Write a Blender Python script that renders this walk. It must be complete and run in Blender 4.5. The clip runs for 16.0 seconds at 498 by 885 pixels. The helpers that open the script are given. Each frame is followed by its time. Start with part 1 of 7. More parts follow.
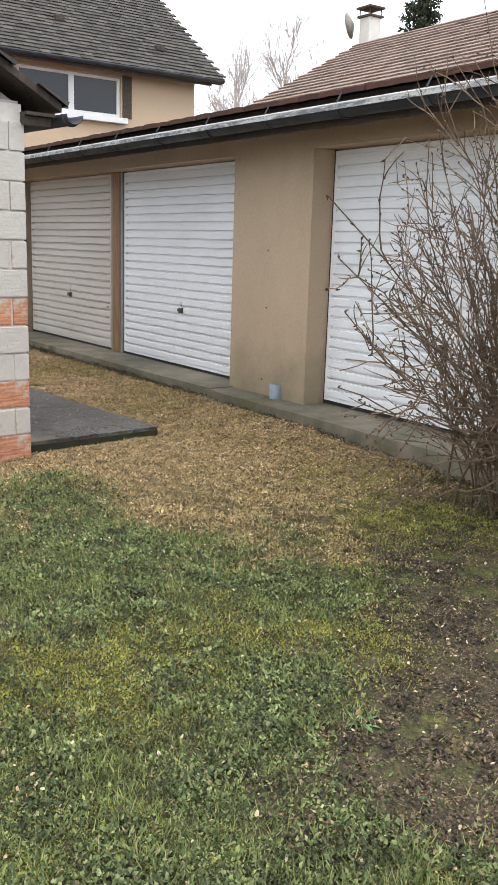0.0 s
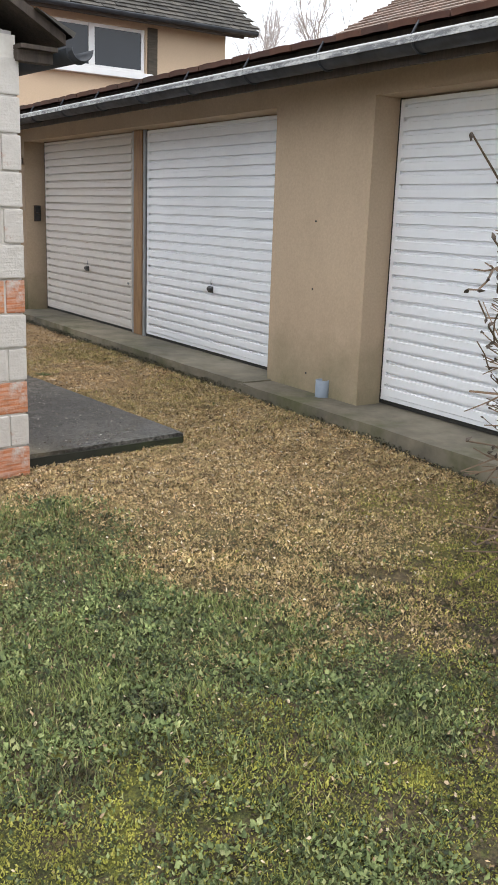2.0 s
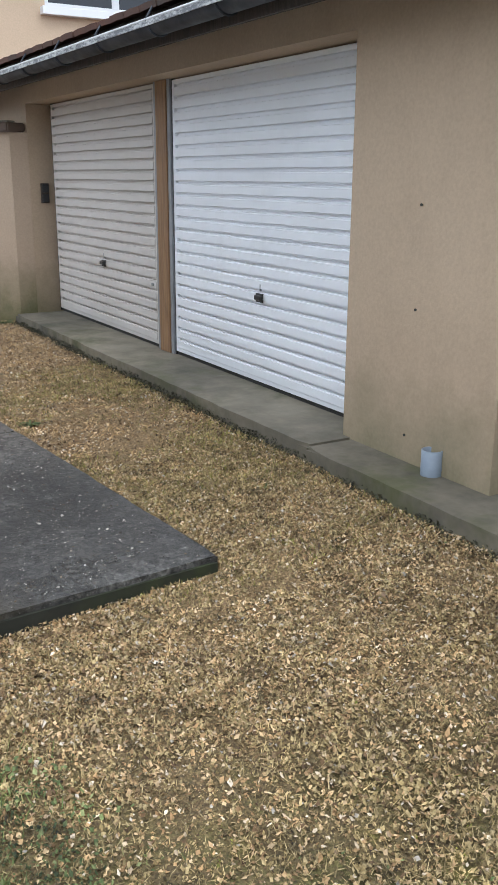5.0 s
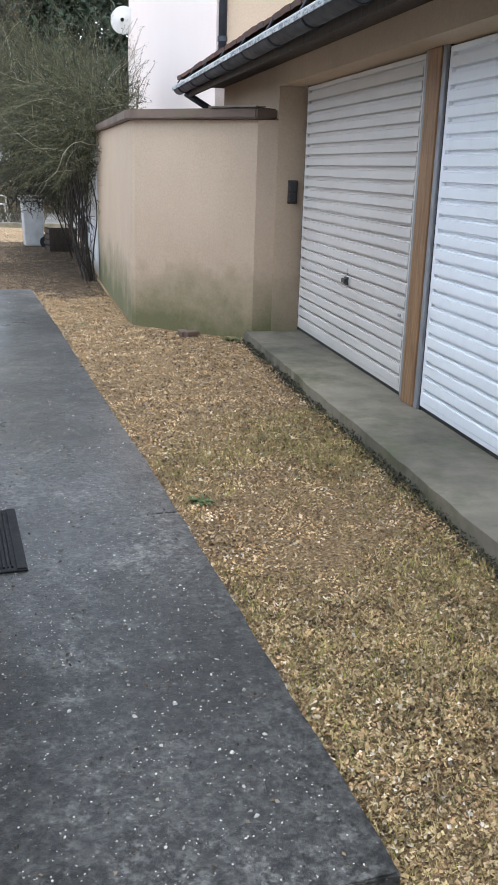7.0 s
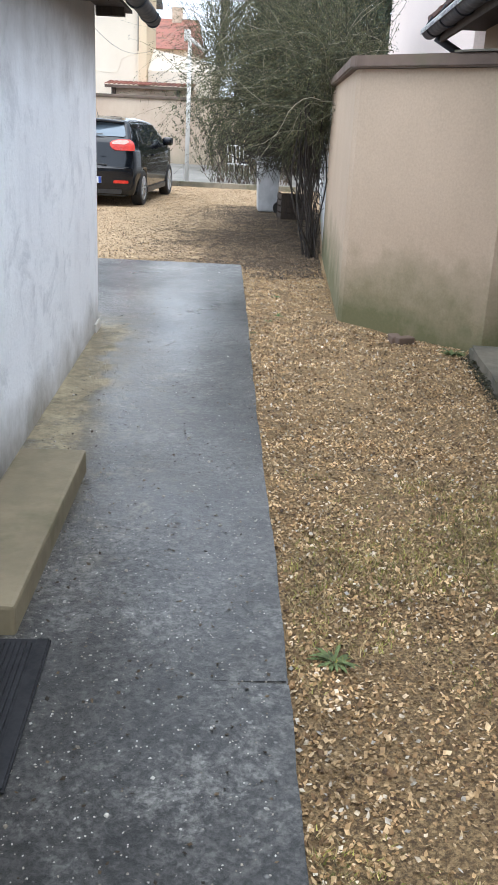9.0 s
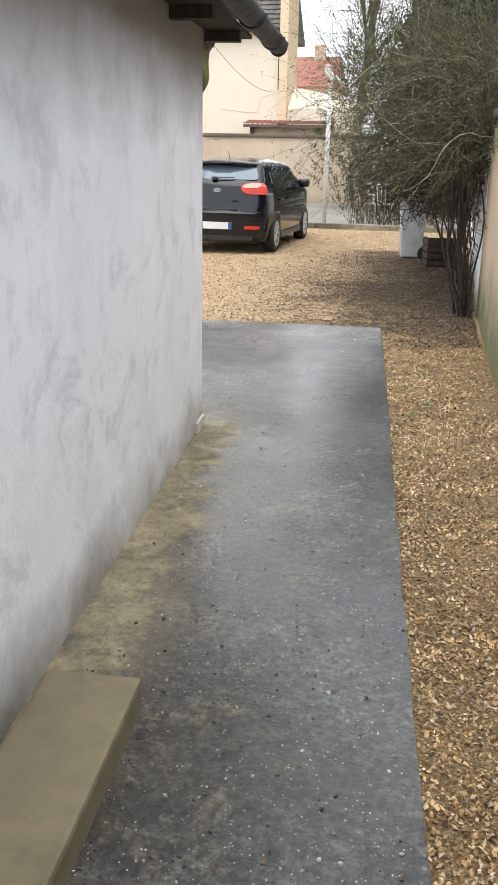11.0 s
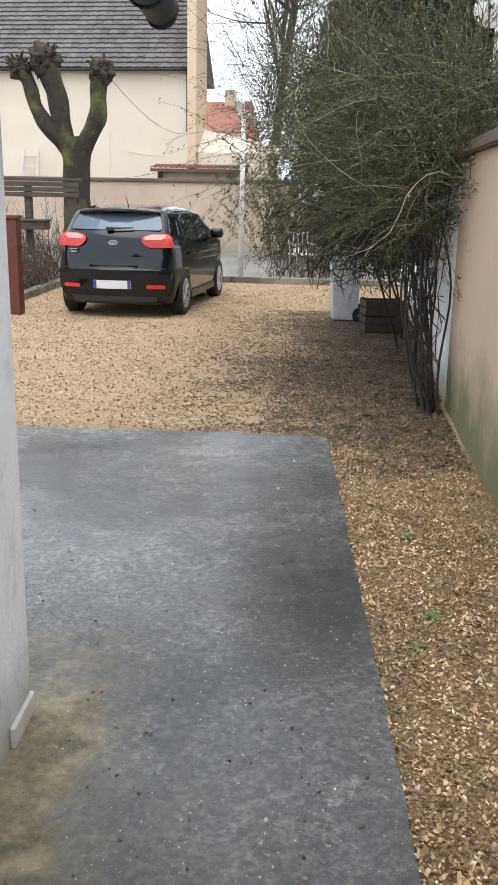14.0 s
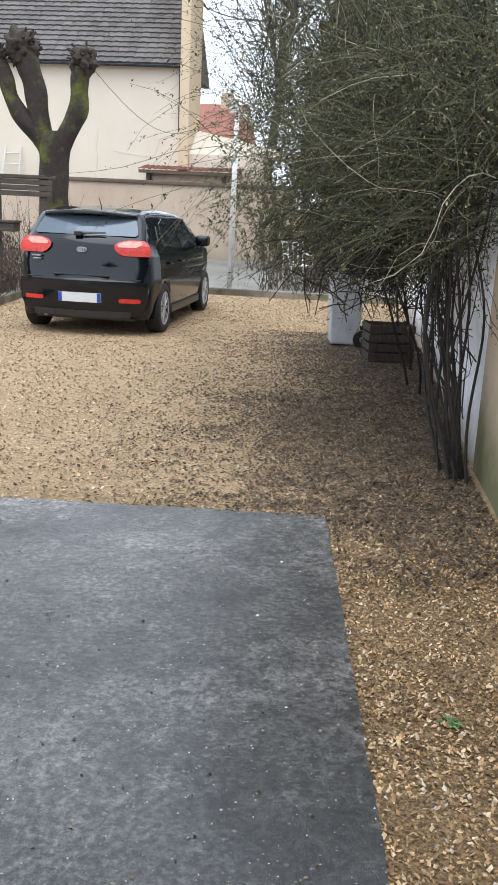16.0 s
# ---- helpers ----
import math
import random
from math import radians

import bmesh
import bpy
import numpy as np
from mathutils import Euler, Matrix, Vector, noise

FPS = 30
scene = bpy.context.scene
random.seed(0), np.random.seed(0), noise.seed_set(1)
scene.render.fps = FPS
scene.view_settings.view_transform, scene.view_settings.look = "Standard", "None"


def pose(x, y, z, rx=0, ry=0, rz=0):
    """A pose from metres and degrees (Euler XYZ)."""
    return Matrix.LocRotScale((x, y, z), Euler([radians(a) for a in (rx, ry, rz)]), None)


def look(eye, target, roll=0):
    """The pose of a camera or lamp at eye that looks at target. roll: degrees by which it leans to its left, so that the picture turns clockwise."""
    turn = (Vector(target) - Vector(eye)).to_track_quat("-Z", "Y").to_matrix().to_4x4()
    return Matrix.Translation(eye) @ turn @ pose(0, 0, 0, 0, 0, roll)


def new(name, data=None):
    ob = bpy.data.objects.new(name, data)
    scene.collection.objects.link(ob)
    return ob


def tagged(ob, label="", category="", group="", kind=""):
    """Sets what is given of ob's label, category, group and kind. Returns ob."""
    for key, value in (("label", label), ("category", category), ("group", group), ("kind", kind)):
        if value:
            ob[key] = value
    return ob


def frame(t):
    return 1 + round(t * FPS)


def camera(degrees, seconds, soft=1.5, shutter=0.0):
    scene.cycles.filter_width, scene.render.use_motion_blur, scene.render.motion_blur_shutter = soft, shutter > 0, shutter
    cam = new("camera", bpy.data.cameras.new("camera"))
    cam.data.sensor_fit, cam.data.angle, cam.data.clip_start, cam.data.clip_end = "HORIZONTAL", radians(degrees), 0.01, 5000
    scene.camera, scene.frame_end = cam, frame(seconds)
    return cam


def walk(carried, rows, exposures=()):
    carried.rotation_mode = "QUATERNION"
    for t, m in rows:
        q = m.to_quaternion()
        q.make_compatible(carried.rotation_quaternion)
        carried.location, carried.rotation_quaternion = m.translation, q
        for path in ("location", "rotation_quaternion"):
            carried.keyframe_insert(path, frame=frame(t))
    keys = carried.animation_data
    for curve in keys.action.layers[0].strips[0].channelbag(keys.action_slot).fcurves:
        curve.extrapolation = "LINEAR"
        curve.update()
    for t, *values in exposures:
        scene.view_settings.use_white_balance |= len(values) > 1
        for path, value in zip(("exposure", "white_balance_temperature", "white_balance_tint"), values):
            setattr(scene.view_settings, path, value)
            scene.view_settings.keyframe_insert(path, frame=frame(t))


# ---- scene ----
cam = camera(31.2, 16.0)
PATH = [
    (0, (0.044, -0.123, 1.583), (1.174, 1.470, 1.153), 1.8),
    (0.5, (0.131, 0.095, 1.592), (1.245, 1.695, 1.144), 1.7),
    (1, (0.226, 0.332, 1.604), (1.372, 1.906, 1.146), 1.4),
    (1.5, (0.426, 0.597, 1.594), (1.560, 2.174, 1.118), 1.8),
    (2, (0.601, 0.884, 1.586), (1.678, 2.494, 1.089), 2.0),
    (2.5, (0.745, 1.242, 1.601), (1.838, 2.842, 1.105), 1.6),
    (3, (0.930, 1.537, 1.603), (2.039, 3.123, 1.097), 1.5),
    (3.5, (1.125, 1.815, 1.634), (2.190, 3.424, 1.106), 1.4),
    (3.7, (1.212, 1.959, 1.620), (2.257, 3.577, 1.083), 0.9),
    (4.4, (1.508, 2.404, 1.645), (2.515, 4.047, 1.082), 0.5),
    (5.1, (1.824, 2.889, 1.668), (2.781, 4.562, 1.092), 0.3),
    (5.8, (2.147, 3.383, 1.682), (2.947, 5.122, 1.102), 0.5),
    (6, (2.234, 3.512, 1.676), (2.995, 5.269, 1.097), 0.5),
    (6.5, (2.467, 3.870, 1.686), (3.033, 5.699, 1.108), 0.9),
    (7, (2.618, 4.245, 1.672), (3.044, 6.109, 1.087), 1.8),
    (7.5, (2.754, 4.653, 1.674), (3.078, 6.529, 1.062), 2.3),
    (8, (2.920, 5.005, 1.683), (3.032, 6.892, 1.031), 2.8),
    (8.5, (3.027, 5.365, 1.670), (3.007, 7.250, 1.001), 3.2),
    (9, (3.107, 5.775, 1.688), (3.009, 7.653, 1.007), 2.8),
    (9.5, (3.184, 6.169, 1.695), (2.888, 8.025, 1.010), 2.5),
    (9.7, (3.182, 6.313, 1.699), (2.824, 8.157, 1.011), 2.4),
    (10.4, (3.131, 6.819, 1.722), (2.663, 8.658, 1.056), 1.7),
    (11.1, (2.944, 7.313, 1.750), (2.557, 9.179, 1.132), 1.0),
    (11.8, (2.811, 7.884, 1.755), (2.526, 9.772, 1.160), 0.9),
    (12, (2.789, 8.046, 1.753), (2.542, 9.942, 1.166), 1.0),
    (12.5, (2.766, 8.518, 1.739), (2.543, 10.414, 1.141), 1.3),
    (13, (2.699, 8.928, 1.721), (2.450, 10.819, 1.119), 1.3),
    (13.5, (2.624, 9.297, 1.748), (2.389, 11.200, 1.182), 0.9),
    (14, (2.585, 9.739, 1.744), (2.353, 11.654, 1.216), 1.1),
    (14.5, (2.529, 10.129, 1.736), (2.311, 12.049, 1.219), 1.1),
    (15, (2.488, 10.524, 1.729), (2.309, 12.445, 1.201), 1.1),
    (15.5, (2.501, 10.863, 1.745), (2.301, 12.784, 1.224), 2.5),
    (16, (2.464, 11.283, 1.732), (2.254, 13.204, 1.217), 2.7),
]
LIGHT = [(0.0, 0.45, 6750, 10), (2.0, 0.40, 6750, 10), (3.7, 0.36, 6700, 10), (6.0, 0.58, 5800, 8), (7.3, 0.72, 5850, 8), (8.0, 0.79, 5700, 8), (9.0, 0.70, 5950, 8), (9.7, 0.68, 6300, 8), (12.0, 0.52, 6700, 9), (14.0, 0.38, 6400, 9), (16.0, 0.34, 6100, 9)]
walk(cam, [(t, look(eye, target, roll)) for t, eye, target, roll in PATH], LIGHT)

# ---- world and light ----
world = bpy.data.worlds.new("overcast")
scene.world = world
world.use_nodes = True
wn = world.node_tree
wn.nodes.clear()
sky = wn.nodes.new("ShaderNodeTexSky")
sky.sky_type = "NISHITA"
sky.sun_disc = False
sky.sun_elevation = radians(71)
sky.sun_rotation = radians(200)
sky.air_density, sky.dust_density, sky.ozone_density = 1.0, 4.0, 1.0
veil = wn.nodes.new("ShaderNodeMix")
veil.data_type = "RGBA"
veil.inputs[0].default_value = 0.86
veil.inputs[7].default_value = (10.0, 10.7, 11.7, 1)
back = wn.nodes.new("ShaderNodeBackground")
back.inputs[1].default_value = 0.148
wout = wn.nodes.new("ShaderNodeOutputWorld")
wn.links.new(sky.outputs[0], veil.inputs[6])
wn.links.new(veil.outputs[2], back.inputs[0])
wn.links.new(back.outputs[0], wout.inputs[0])
sun = new("sun", bpy.data.lights.new("sun", "SUN"))
sun.data.energy, sun.data.angle, sun.data.color = 1.5, radians(60), (1.0, 0.97, 0.93)
sun.matrix_world = look((0, 0, 20), (-0.5, 5, 4))

# ---- materials ----


def rgb(c):
    return (c[0], c[1], c[2], 1.0)


class Nodes:
    """A small builder for node materials in object space."""

    def __init__(self, name, rough=0.8, metal=0.0, coords="Object"):
        self.mat = bpy.data.materials.new(name)
        self.mat.use_nodes = True
        self.t = self.mat.node_tree
        self.bsdf = self.t.nodes["Principled BSDF"]
        self.bsdf.inputs["Roughness"].default_value = rough
        self.bsdf.inputs["Metallic"].default_value = metal
        self.tc = self.t.nodes.new("ShaderNodeTexCoord").outputs[coords]

    def node(self, kind, **values):
        n = self.t.nodes.new(kind)
        for k, v in values.items():
            if k == "operation":
                n.operation = v
            elif k == "blend":
                n.blend_type = v
        return n

    def link(self, a, b):
        self.t.links.new(a, b)

    def scaled(self, sx, sy, sz):
        n = self.t.nodes.new("ShaderNodeMapping")
        n.inputs["Scale"].default_value = (sx, sy, sz)
        self.link(self.tc, n.inputs[0])
        return n.outputs[0]

    def noise(self, scale, detail=4.0, rough=0.55, vec=None, warp=0.0):
        n = self.t.nodes.new("ShaderNodeTexNoise")
        n.inputs["Scale"].default_value = scale
        n.inputs["Detail"].default_value = detail
        n.inputs["Roughness"].default_value = rough
        n.inputs["Distortion"].default_value = warp
        self.link(vec or self.tc, n.inputs["Vector"])
        return n.outputs["Fac"]

    def cells(self, scale, vec=None, out="Distance", feature="F1"):
        n = self.t.nodes.new("ShaderNodeTexVoronoi")
        n.feature = feature
        n.inputs["Scale"].default_value = scale
        self.link(vec or self.tc, n.inputs["Vector"])
        return n.outputs[out]

    def ramp(self, fac, *stops):
        n = self.t.nodes.new("ShaderNodeValToRGB")
        e = n.color_ramp.elements
        while len(e) < len(stops):
            e.new(0.5)
        for el, (p, c) in zip(e, stops):
            el.position = p
            el.color = rgb(c) if isinstance(c, tuple) else (c, c, c, 1)
        self.link(fac, n.inputs[0])
        return n.outputs[0]

    def mix(self, fac, a, b, blend="MIX"):
        n = self.t.nodes.new("ShaderNodeMix")
        n.data_type = "RGBA"
        n.blend_type = blend
        for i, v in ((0, fac), (6, a), (7, b)):
            if isinstance(v, (int, float)):
                n.inputs[i].default_value = v if i == 0 else (v, v, v, 1)
            elif isinstance(v, tuple):
                n.inputs[i].default_value = rgb(v)
            else:
                self.link(v, n.inputs[i])
        return n.outputs[2]

    def math(self, op, a, b=0.0):
        n = self.t.nodes.new("ShaderNodeMath")
        n.operation = op
        for i, v in ((0, a), (1, b)):
            if isinstance(v, (int, float)):
                n.inputs[i].default_value = v
            else:
                self.link(v, n.inputs[i])
        return n.outputs[0]

    def axis(self, which):
        n = self.t.nodes.new("ShaderNodeSeparateXYZ")
        self.link(self.tc, n.inputs[0])
        return n.outputs[which]

    def span(self, v, a, b):
        n = self.t.nodes.new("ShaderNodeMapRange")
        n.inputs[1].default_value, n.inputs[2].default_value = a, b
        self.link(v, n.inputs[0])
        return n.outputs[0]

    def island(self):
        return self.t.nodes.new("ShaderNodeNewGeometry").outputs["Random Per Island"]

    def chance(self):
        return self.t.nodes.new("ShaderNodeObjectInfo").outputs["Random"]

    def colour(self, c):
        if isinstance(c, tuple):
            self.bsdf.inputs["Base Color"].default_value = rgb(c)
        else:
            self.link(c, self.bsdf.inputs["Base Color"])
        return self

    def rough(self, r):
        self.link(r, self.bsdf.inputs["Roughness"])
        return self

    def bump(self, h, strength=0.3, dist=0.01):
        n = self.t.nodes.new("ShaderNodeBump")
        n.inputs["Strength"].default_value = strength
        n.inputs["Distance"].default_value = dist
        self.link(h, n.inputs["Height"])
        self.link(n.outputs[0], self.bsdf.inputs["Normal"])
        return self


def plaster(name, base, stain, moss, foot=0.25, grime=0.5):
    """Rendered wall: blotches, fine grain, damp green foot in world height."""
    m = Nodes(name, 0.9)
    big = m.noise(0.9, 5, 0.6)
    fine = m.noise(60, 3)
    streak = m.noise(1.3, 5, 0.65, m.scaled(1.6, 1.6, 0.7))
    c = m.mix(m.ramp(big, (0.35, 0.0), (0.7, 0.5)), base, stain)
    c = m.mix(m.math("MULTIPLY", m.ramp(streak, (0.45, 0.0), (0.75, 1.0)), grime), c, stain)
    h = m.math("ADD", m.axis(2), m.math("MULTIPLY", m.math("SUBTRACT", m.noise(2.6, 5, 0.65), 0.5), 0.9))
    damp = m.ramp(m.span(h, foot - 0.05, foot + 0.55), (0.0, 0.9), (1.0, 0.0))
    c = m.mix(damp, c, moss)
    c = m.mix(0.25, c, m.ramp(fine, (0.3, 0.55), (0.7, 1.0)), "MULTIPLY")
    m.colour(c).bump(m.mix(0.5, fine, m.noise(9, 5)), 0.35, 0.006)
    return m.mat


TAN = plaster("tan_render", (0.55, 0.42, 0.295), (0.43, 0.325, 0.225), (0.22, 0.195, 0.115), 0.28)
SHED = plaster("shed_render", (0.53, 0.405, 0.295), (0.43, 0.325, 0.228), (0.12, 0.125, 0.05), 0.33, grime=0.3)
PINK = plaster("pale_pink_render", (0.82, 0.70, 0.64), (0.78, 0.66, 0.60), (0.6, 0.52, 0.44), -1.0, grime=0.2)
ORANGE = plaster("orange_beige_render", (0.66, 0.50, 0.35), (0.60, 0.45, 0.315), (0.6, 0.44, 0.3), -2.0, grime=0.25)
CREAM = plaster("cream_render", (0.80, 0.71, 0.58), (0.72, 0.625, 0.50), (0.6, 0.5, 0.38), -1.0, grime=0.4)
OCHRE = plaster("ochre_render", (0.74, 0.59, 0.40), (0.66, 0.52, 0.36), (0.5, 0.4, 0.25), -1.0, grime=0.4)
GARDENWALL = plaster("garden_wall_render", (0.62, 0.50, 0.38), (0.48, 0.35, 0.26), (0.38, 0.33, 0.24), 0.2, grime=0.7)


def limewash():
    m = Nodes("white_limewash", 0.85)
    big = m.noise(0.8, 6, 0.65)
    streak = m.noise(1.7, 6, 0.7, m.scaled(1.3, 1.3, 0.8))
    fine = m.noise(45, 4)
    c = m.mix(m.ramp(big, (0.38, 0.0), (0.68, 0.8)), (0.93, 0.94, 0.96), (0.86, 0.87, 0.90))
    c = m.mix(m.ramp(streak, (0.50, 0.0), (0.74, 0.45)), c, (0.60, 0.61, 0.64))
    c = m.mix(m.ramp(m.noise(2.6, 7, 0.75, warp=0.6), (0.52, 0.0), (0.62, 0.55)), c, (0.62, 0.635, 0.67))
    nick = m.ramp(m.noise(3.3, 2, 0.5, m.scaled(1, 1, 0.6)), (0.735, 0.0), (0.76, 1.0))
    c = m.mix(nick, c, (0.16, 0.15, 0.145))
    h = m.math("ADD", m.axis(2), m.math("MULTIPLY", m.math("SUBTRACT", m.noise(2.0, 5, 0.65), 0.5), 0.5))
    c = m.mix(m.ramp(m.span(h, 0.2, 0.5), (0.0, 0.85), (1.0, 0.0)), c, (0.22, 0.19, 0.135))
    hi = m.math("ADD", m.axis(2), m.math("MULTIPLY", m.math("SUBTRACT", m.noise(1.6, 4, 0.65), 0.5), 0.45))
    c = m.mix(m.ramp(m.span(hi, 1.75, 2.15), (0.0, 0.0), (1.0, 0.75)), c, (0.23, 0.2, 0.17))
    m.colour(c).bump(m.mix(0.4, m.noise(7, 5), fine), 0.5, 0.012)
    return m.mat


LIME = limewash()


def concrete(name, a, b, moss, moss_amount=0.4, speck=True, rough=(0.5, 0.85)):
    m = Nodes(name, 0.8)
    big = m.noise(0.9, 6, 0.65)
    mid = m.noise(6, 5, 0.6)
    c = m.mix(m.ramp(big, (0.35, 0.0), (0.65, 1.0)), a, b)
    c = m.mix(0.35, c, m.ramp(mid, (0.3, 0.45), (0.7, 1.0)), "MULTIPLY")
    g = m.ramp(m.noise(1.6, 5, 0.7), (0.52, 0.0), (0.68, 1.0))
    c = m.mix(m.math("MULTIPLY", g, moss_amount), c, moss)
    if speck:
        s = m.ramp(m.cells(55), (0.12, 1.0), (0.2, 0.0))
        keep = m.ramp(m.cells(55, out="Color"), (0.7, 0.0), (0.72, 1.0))
        c = m.mix(m.math("MULTIPLY", m.math("MULTIPLY", s, keep), 0.7), c, (0.5, 0.48, 0.44))
    m.colour(c)
    m.rough(m.ramp(big, (0.3, rough[0]), (0.7, rough[1])))
    m.bump(m.mix(0.5, m.noise(70, 3), mid), 0.4, 0.006)
    return m.mat


KERB = concrete("weathered_concrete", (0.30, 0.262, 0.195), (0.085, 0.08, 0.062), (0.085, 0.09, 0.038), 0.85, False, (0.55, 0.9))
STEP = concrete("mossy_step_concrete", (0.29, 0.235, 0.145), (0.15, 0.125, 0.075), (0.085, 0.082, 0.034), 0.7, False, (0.5, 0.85))
CAPPING = concrete("capping_concrete", (0.17, 0.115, 0.085), (0.12, 0.085, 0.065), (0.09, 0.1, 0.04), 0.4, False, (0.6, 0.9))
PAVING = concrete("street_paving", (0.28, 0.26, 0.23), (0.2, 0.19, 0.17), (0.12, 0.13, 0.06), 0.3, False, (0.6, 0.9))
JAMB = concrete("grey_jamb_concrete", (0.30, 0.28, 0.25), (0.22, 0.21, 0.18), (0.2, 0.19, 0.12), 0.3, False, (0.6, 0.9))


def wet_slab():
    """Damp dark concrete path: bluish wet sheen, pale grit, silty lime-washed strip beside the wall."""
    m = Nodes("damp_path_concrete", 0.5)
    big = m.noise(0.75, 6, 0.65, warp=0.4)
    mid = m.noise(5, 6, 0.65)
    fine = m.noise(110, 3)
    c = m.mix(m.ramp(big, (0.38, 0.0), (0.6, 1.0)), (0.142, 0.137, 0.127), (0.032, 0.031, 0.028))
    c = m.mix(0.75, c, m.ramp(mid, (0.3, 0.45), (0.72, 1.15)), "MULTIPLY")
    edge = m.math("ADD", m.axis(0), m.math("MULTIPLY", m.math("SUBTRACT", m.noise(1.7, 6, 0.72), 0.5), 0.5))
    silt = m.ramp(m.span(edge, 0.0, 0.34), (0.0, 1.0), (0.4, 1.0), (0.6, 0.35), (1.0, 0.0))
    brown = m.ramp(m.span(edge, 0.06, 0.85), (0.0, 0.0), (0.16, 0.95), (0.55, 0.75), (1.0, 0.0))
    brown = m.math("MULTIPLY", brown, m.ramp(m.span(m.axis(1), 2.8, 7.0), (0.0, 0.0), (0.25, 1.0), (0.75, 1.0), (0.9, 0.0)))
    brown = m.math("MULTIPLY", brown, m.ramp(m.noise(2.4, 6, 0.75), (0.38, 0.2), (0.56, 1.0)))
    silt = m.math("MULTIPLY", silt, m.ramp(m.noise(3.3, 6, 0.75), (0.34, 0.35), (0.48, 1.0)))
    silt = m.math("MULTIPLY", silt, m.ramp(m.span(m.axis(1), 0.0, 8.0), (0.0, 0.3), (0.42, 0.4), (0.47, 1.0), (0.82, 1.0), (0.9, 0.0)))
    # Wet sheen painted into the colour: darker near end, paler towards the far end.
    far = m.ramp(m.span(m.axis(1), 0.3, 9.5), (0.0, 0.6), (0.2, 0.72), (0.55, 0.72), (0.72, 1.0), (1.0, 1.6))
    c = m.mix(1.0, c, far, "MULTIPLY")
    blot = m.ramp(m.noise(2.6, 6, 0.7), (0.55, 0.0), (0.66, 0.8))
    c = m.mix(m.math("MULTIPLY", blot, 0.45), c, (0.24, 0.235, 0.22))
    rasp = m.noise(38, 7, 0.85)
    c = m.mix(0.9, c, m.ramp(rasp, (0.42, 0.1), (0.5, 0.8), (0.6, 2.1)), "MULTIPLY")
    clod = m.ramp(m.noise(13, 6, 0.75, warp=0.6), (0.36, 0.5), (0.5, 0.95), (0.66, 1.6))
    c = m.mix(0.75, c, clod, "MULTIPLY")
    pock = m.ramp(m.cells(26), (0.08, 1.0), (0.2, 0.0))
    few = m.ramp(m.cells(26, out="Color"), (0.62, 0.0), (0.7, 1.0))
    c = m.mix(m.math("MULTIPLY", m.math("MULTIPLY", pock, few), 0.5), c, (0.36, 0.35, 0.33))
    grit = m.ramp(m.cells(60), (0.1, 1.0), (0.24, 0.0))
    keep = m.ramp(m.cells(60, out="Color"), (0.7, 0.0), (0.78, 1.0))
    c = m.mix(m.math("MULTIPLY", m.math("MULTIPLY", grit, keep), 0.45), c, (0.42, 0.41, 0.39))
    c = m.mix(0.45, c, m.ramp(fine, (0.3, 0.45), (0.7, 1.2)), "MULTIPLY")
    c = m.mix(m.math("MULTIPLY", brown, 0.8), c, m.mix(m.ramp(rasp, (0.4, 0.0), (0.6, 1.0)), (0.022, 0.018, 0.011), (0.11, 0.09, 0.055)))
    c = m.mix(silt, c, m.mix(m.ramp(m.noise(7, 6, 0.75), (0.34, 0.0), (0.66, 1.0)), (0.13, 0.108, 0.066), (0.44, 0.365, 0.235)))
    tan = m.math("MULTIPLY", m.ramp(m.noise(3.8, 7, 0.8, warp=0.5), (0.53, 0.0), (0.61, 0.6)), m.ramp(m.span(edge, 0.2, 0.8), (0.0, 1.0), (0.6, 0.6), (1.0, 0.0)))
    tan = m.math("MULTIPLY", tan, m.ramp(m.span(m.axis(1), 2.6, 6.6), (0.0, 0.0), (0.2, 1.0), (0.8, 0.8), (1.0, 0.0)))
    c = m.mix(tan, c, m.mix(m.ramp(rasp, (0.4, 0.0), (0.6, 1.0)), (0.09, 0.08, 0.05), (0.36, 0.315, 0.21)))
    m.colour(c)
    film = m.math("MULTIPLY", m.ramp(m.noise(0.7, 5, 0.65), (0.35, 1.0), (0.62, 0.45)), m.ramp(m.span(m.axis(1), 0.0, 9.0), (0.0, 0.15), (0.15, 0.6), (0.5, 1.0), (1.0, 1.0)))
    m.link(m.math("MULTIPLY", film, m.math("SUBTRACT", 1.0, silt)), m.bsdf.inputs["Coat Weight"])
    m.bsdf.inputs["Coat Roughness"].default_value = 0.2
    wet = m.ramp(m.noise(0.6, 5, 0.6), (0.35, 0.22), (0.65, 0.55))
    m.rough(m.mix(silt, wet, 0.8))
    m.bump(m.mix(0.35, rasp, mid), 1.0, 0.011)
    ripple = m.t.nodes.new("ShaderNodeBump")
    ripple.inputs["Strength"].default_value, ripple.inputs["Distance"].default_value = 0.12, 0.005
    m.link(rasp, ripple.inputs["Height"])
    m.link(ripple.outputs[0], m.bsdf.inputs["Coat Normal"])
    return m.mat


SLAB = wet_slab()
# Moss taken near black so the path edge's shade lies in its colour.
SHADEDMOSS = concrete("shade_blackened_moss_edge", (0.02, 0.021, 0.013), (0.012, 0.012, 0.01), (0.035, 0.045, 0.014), 0.7, False, (0.8, 0.95))


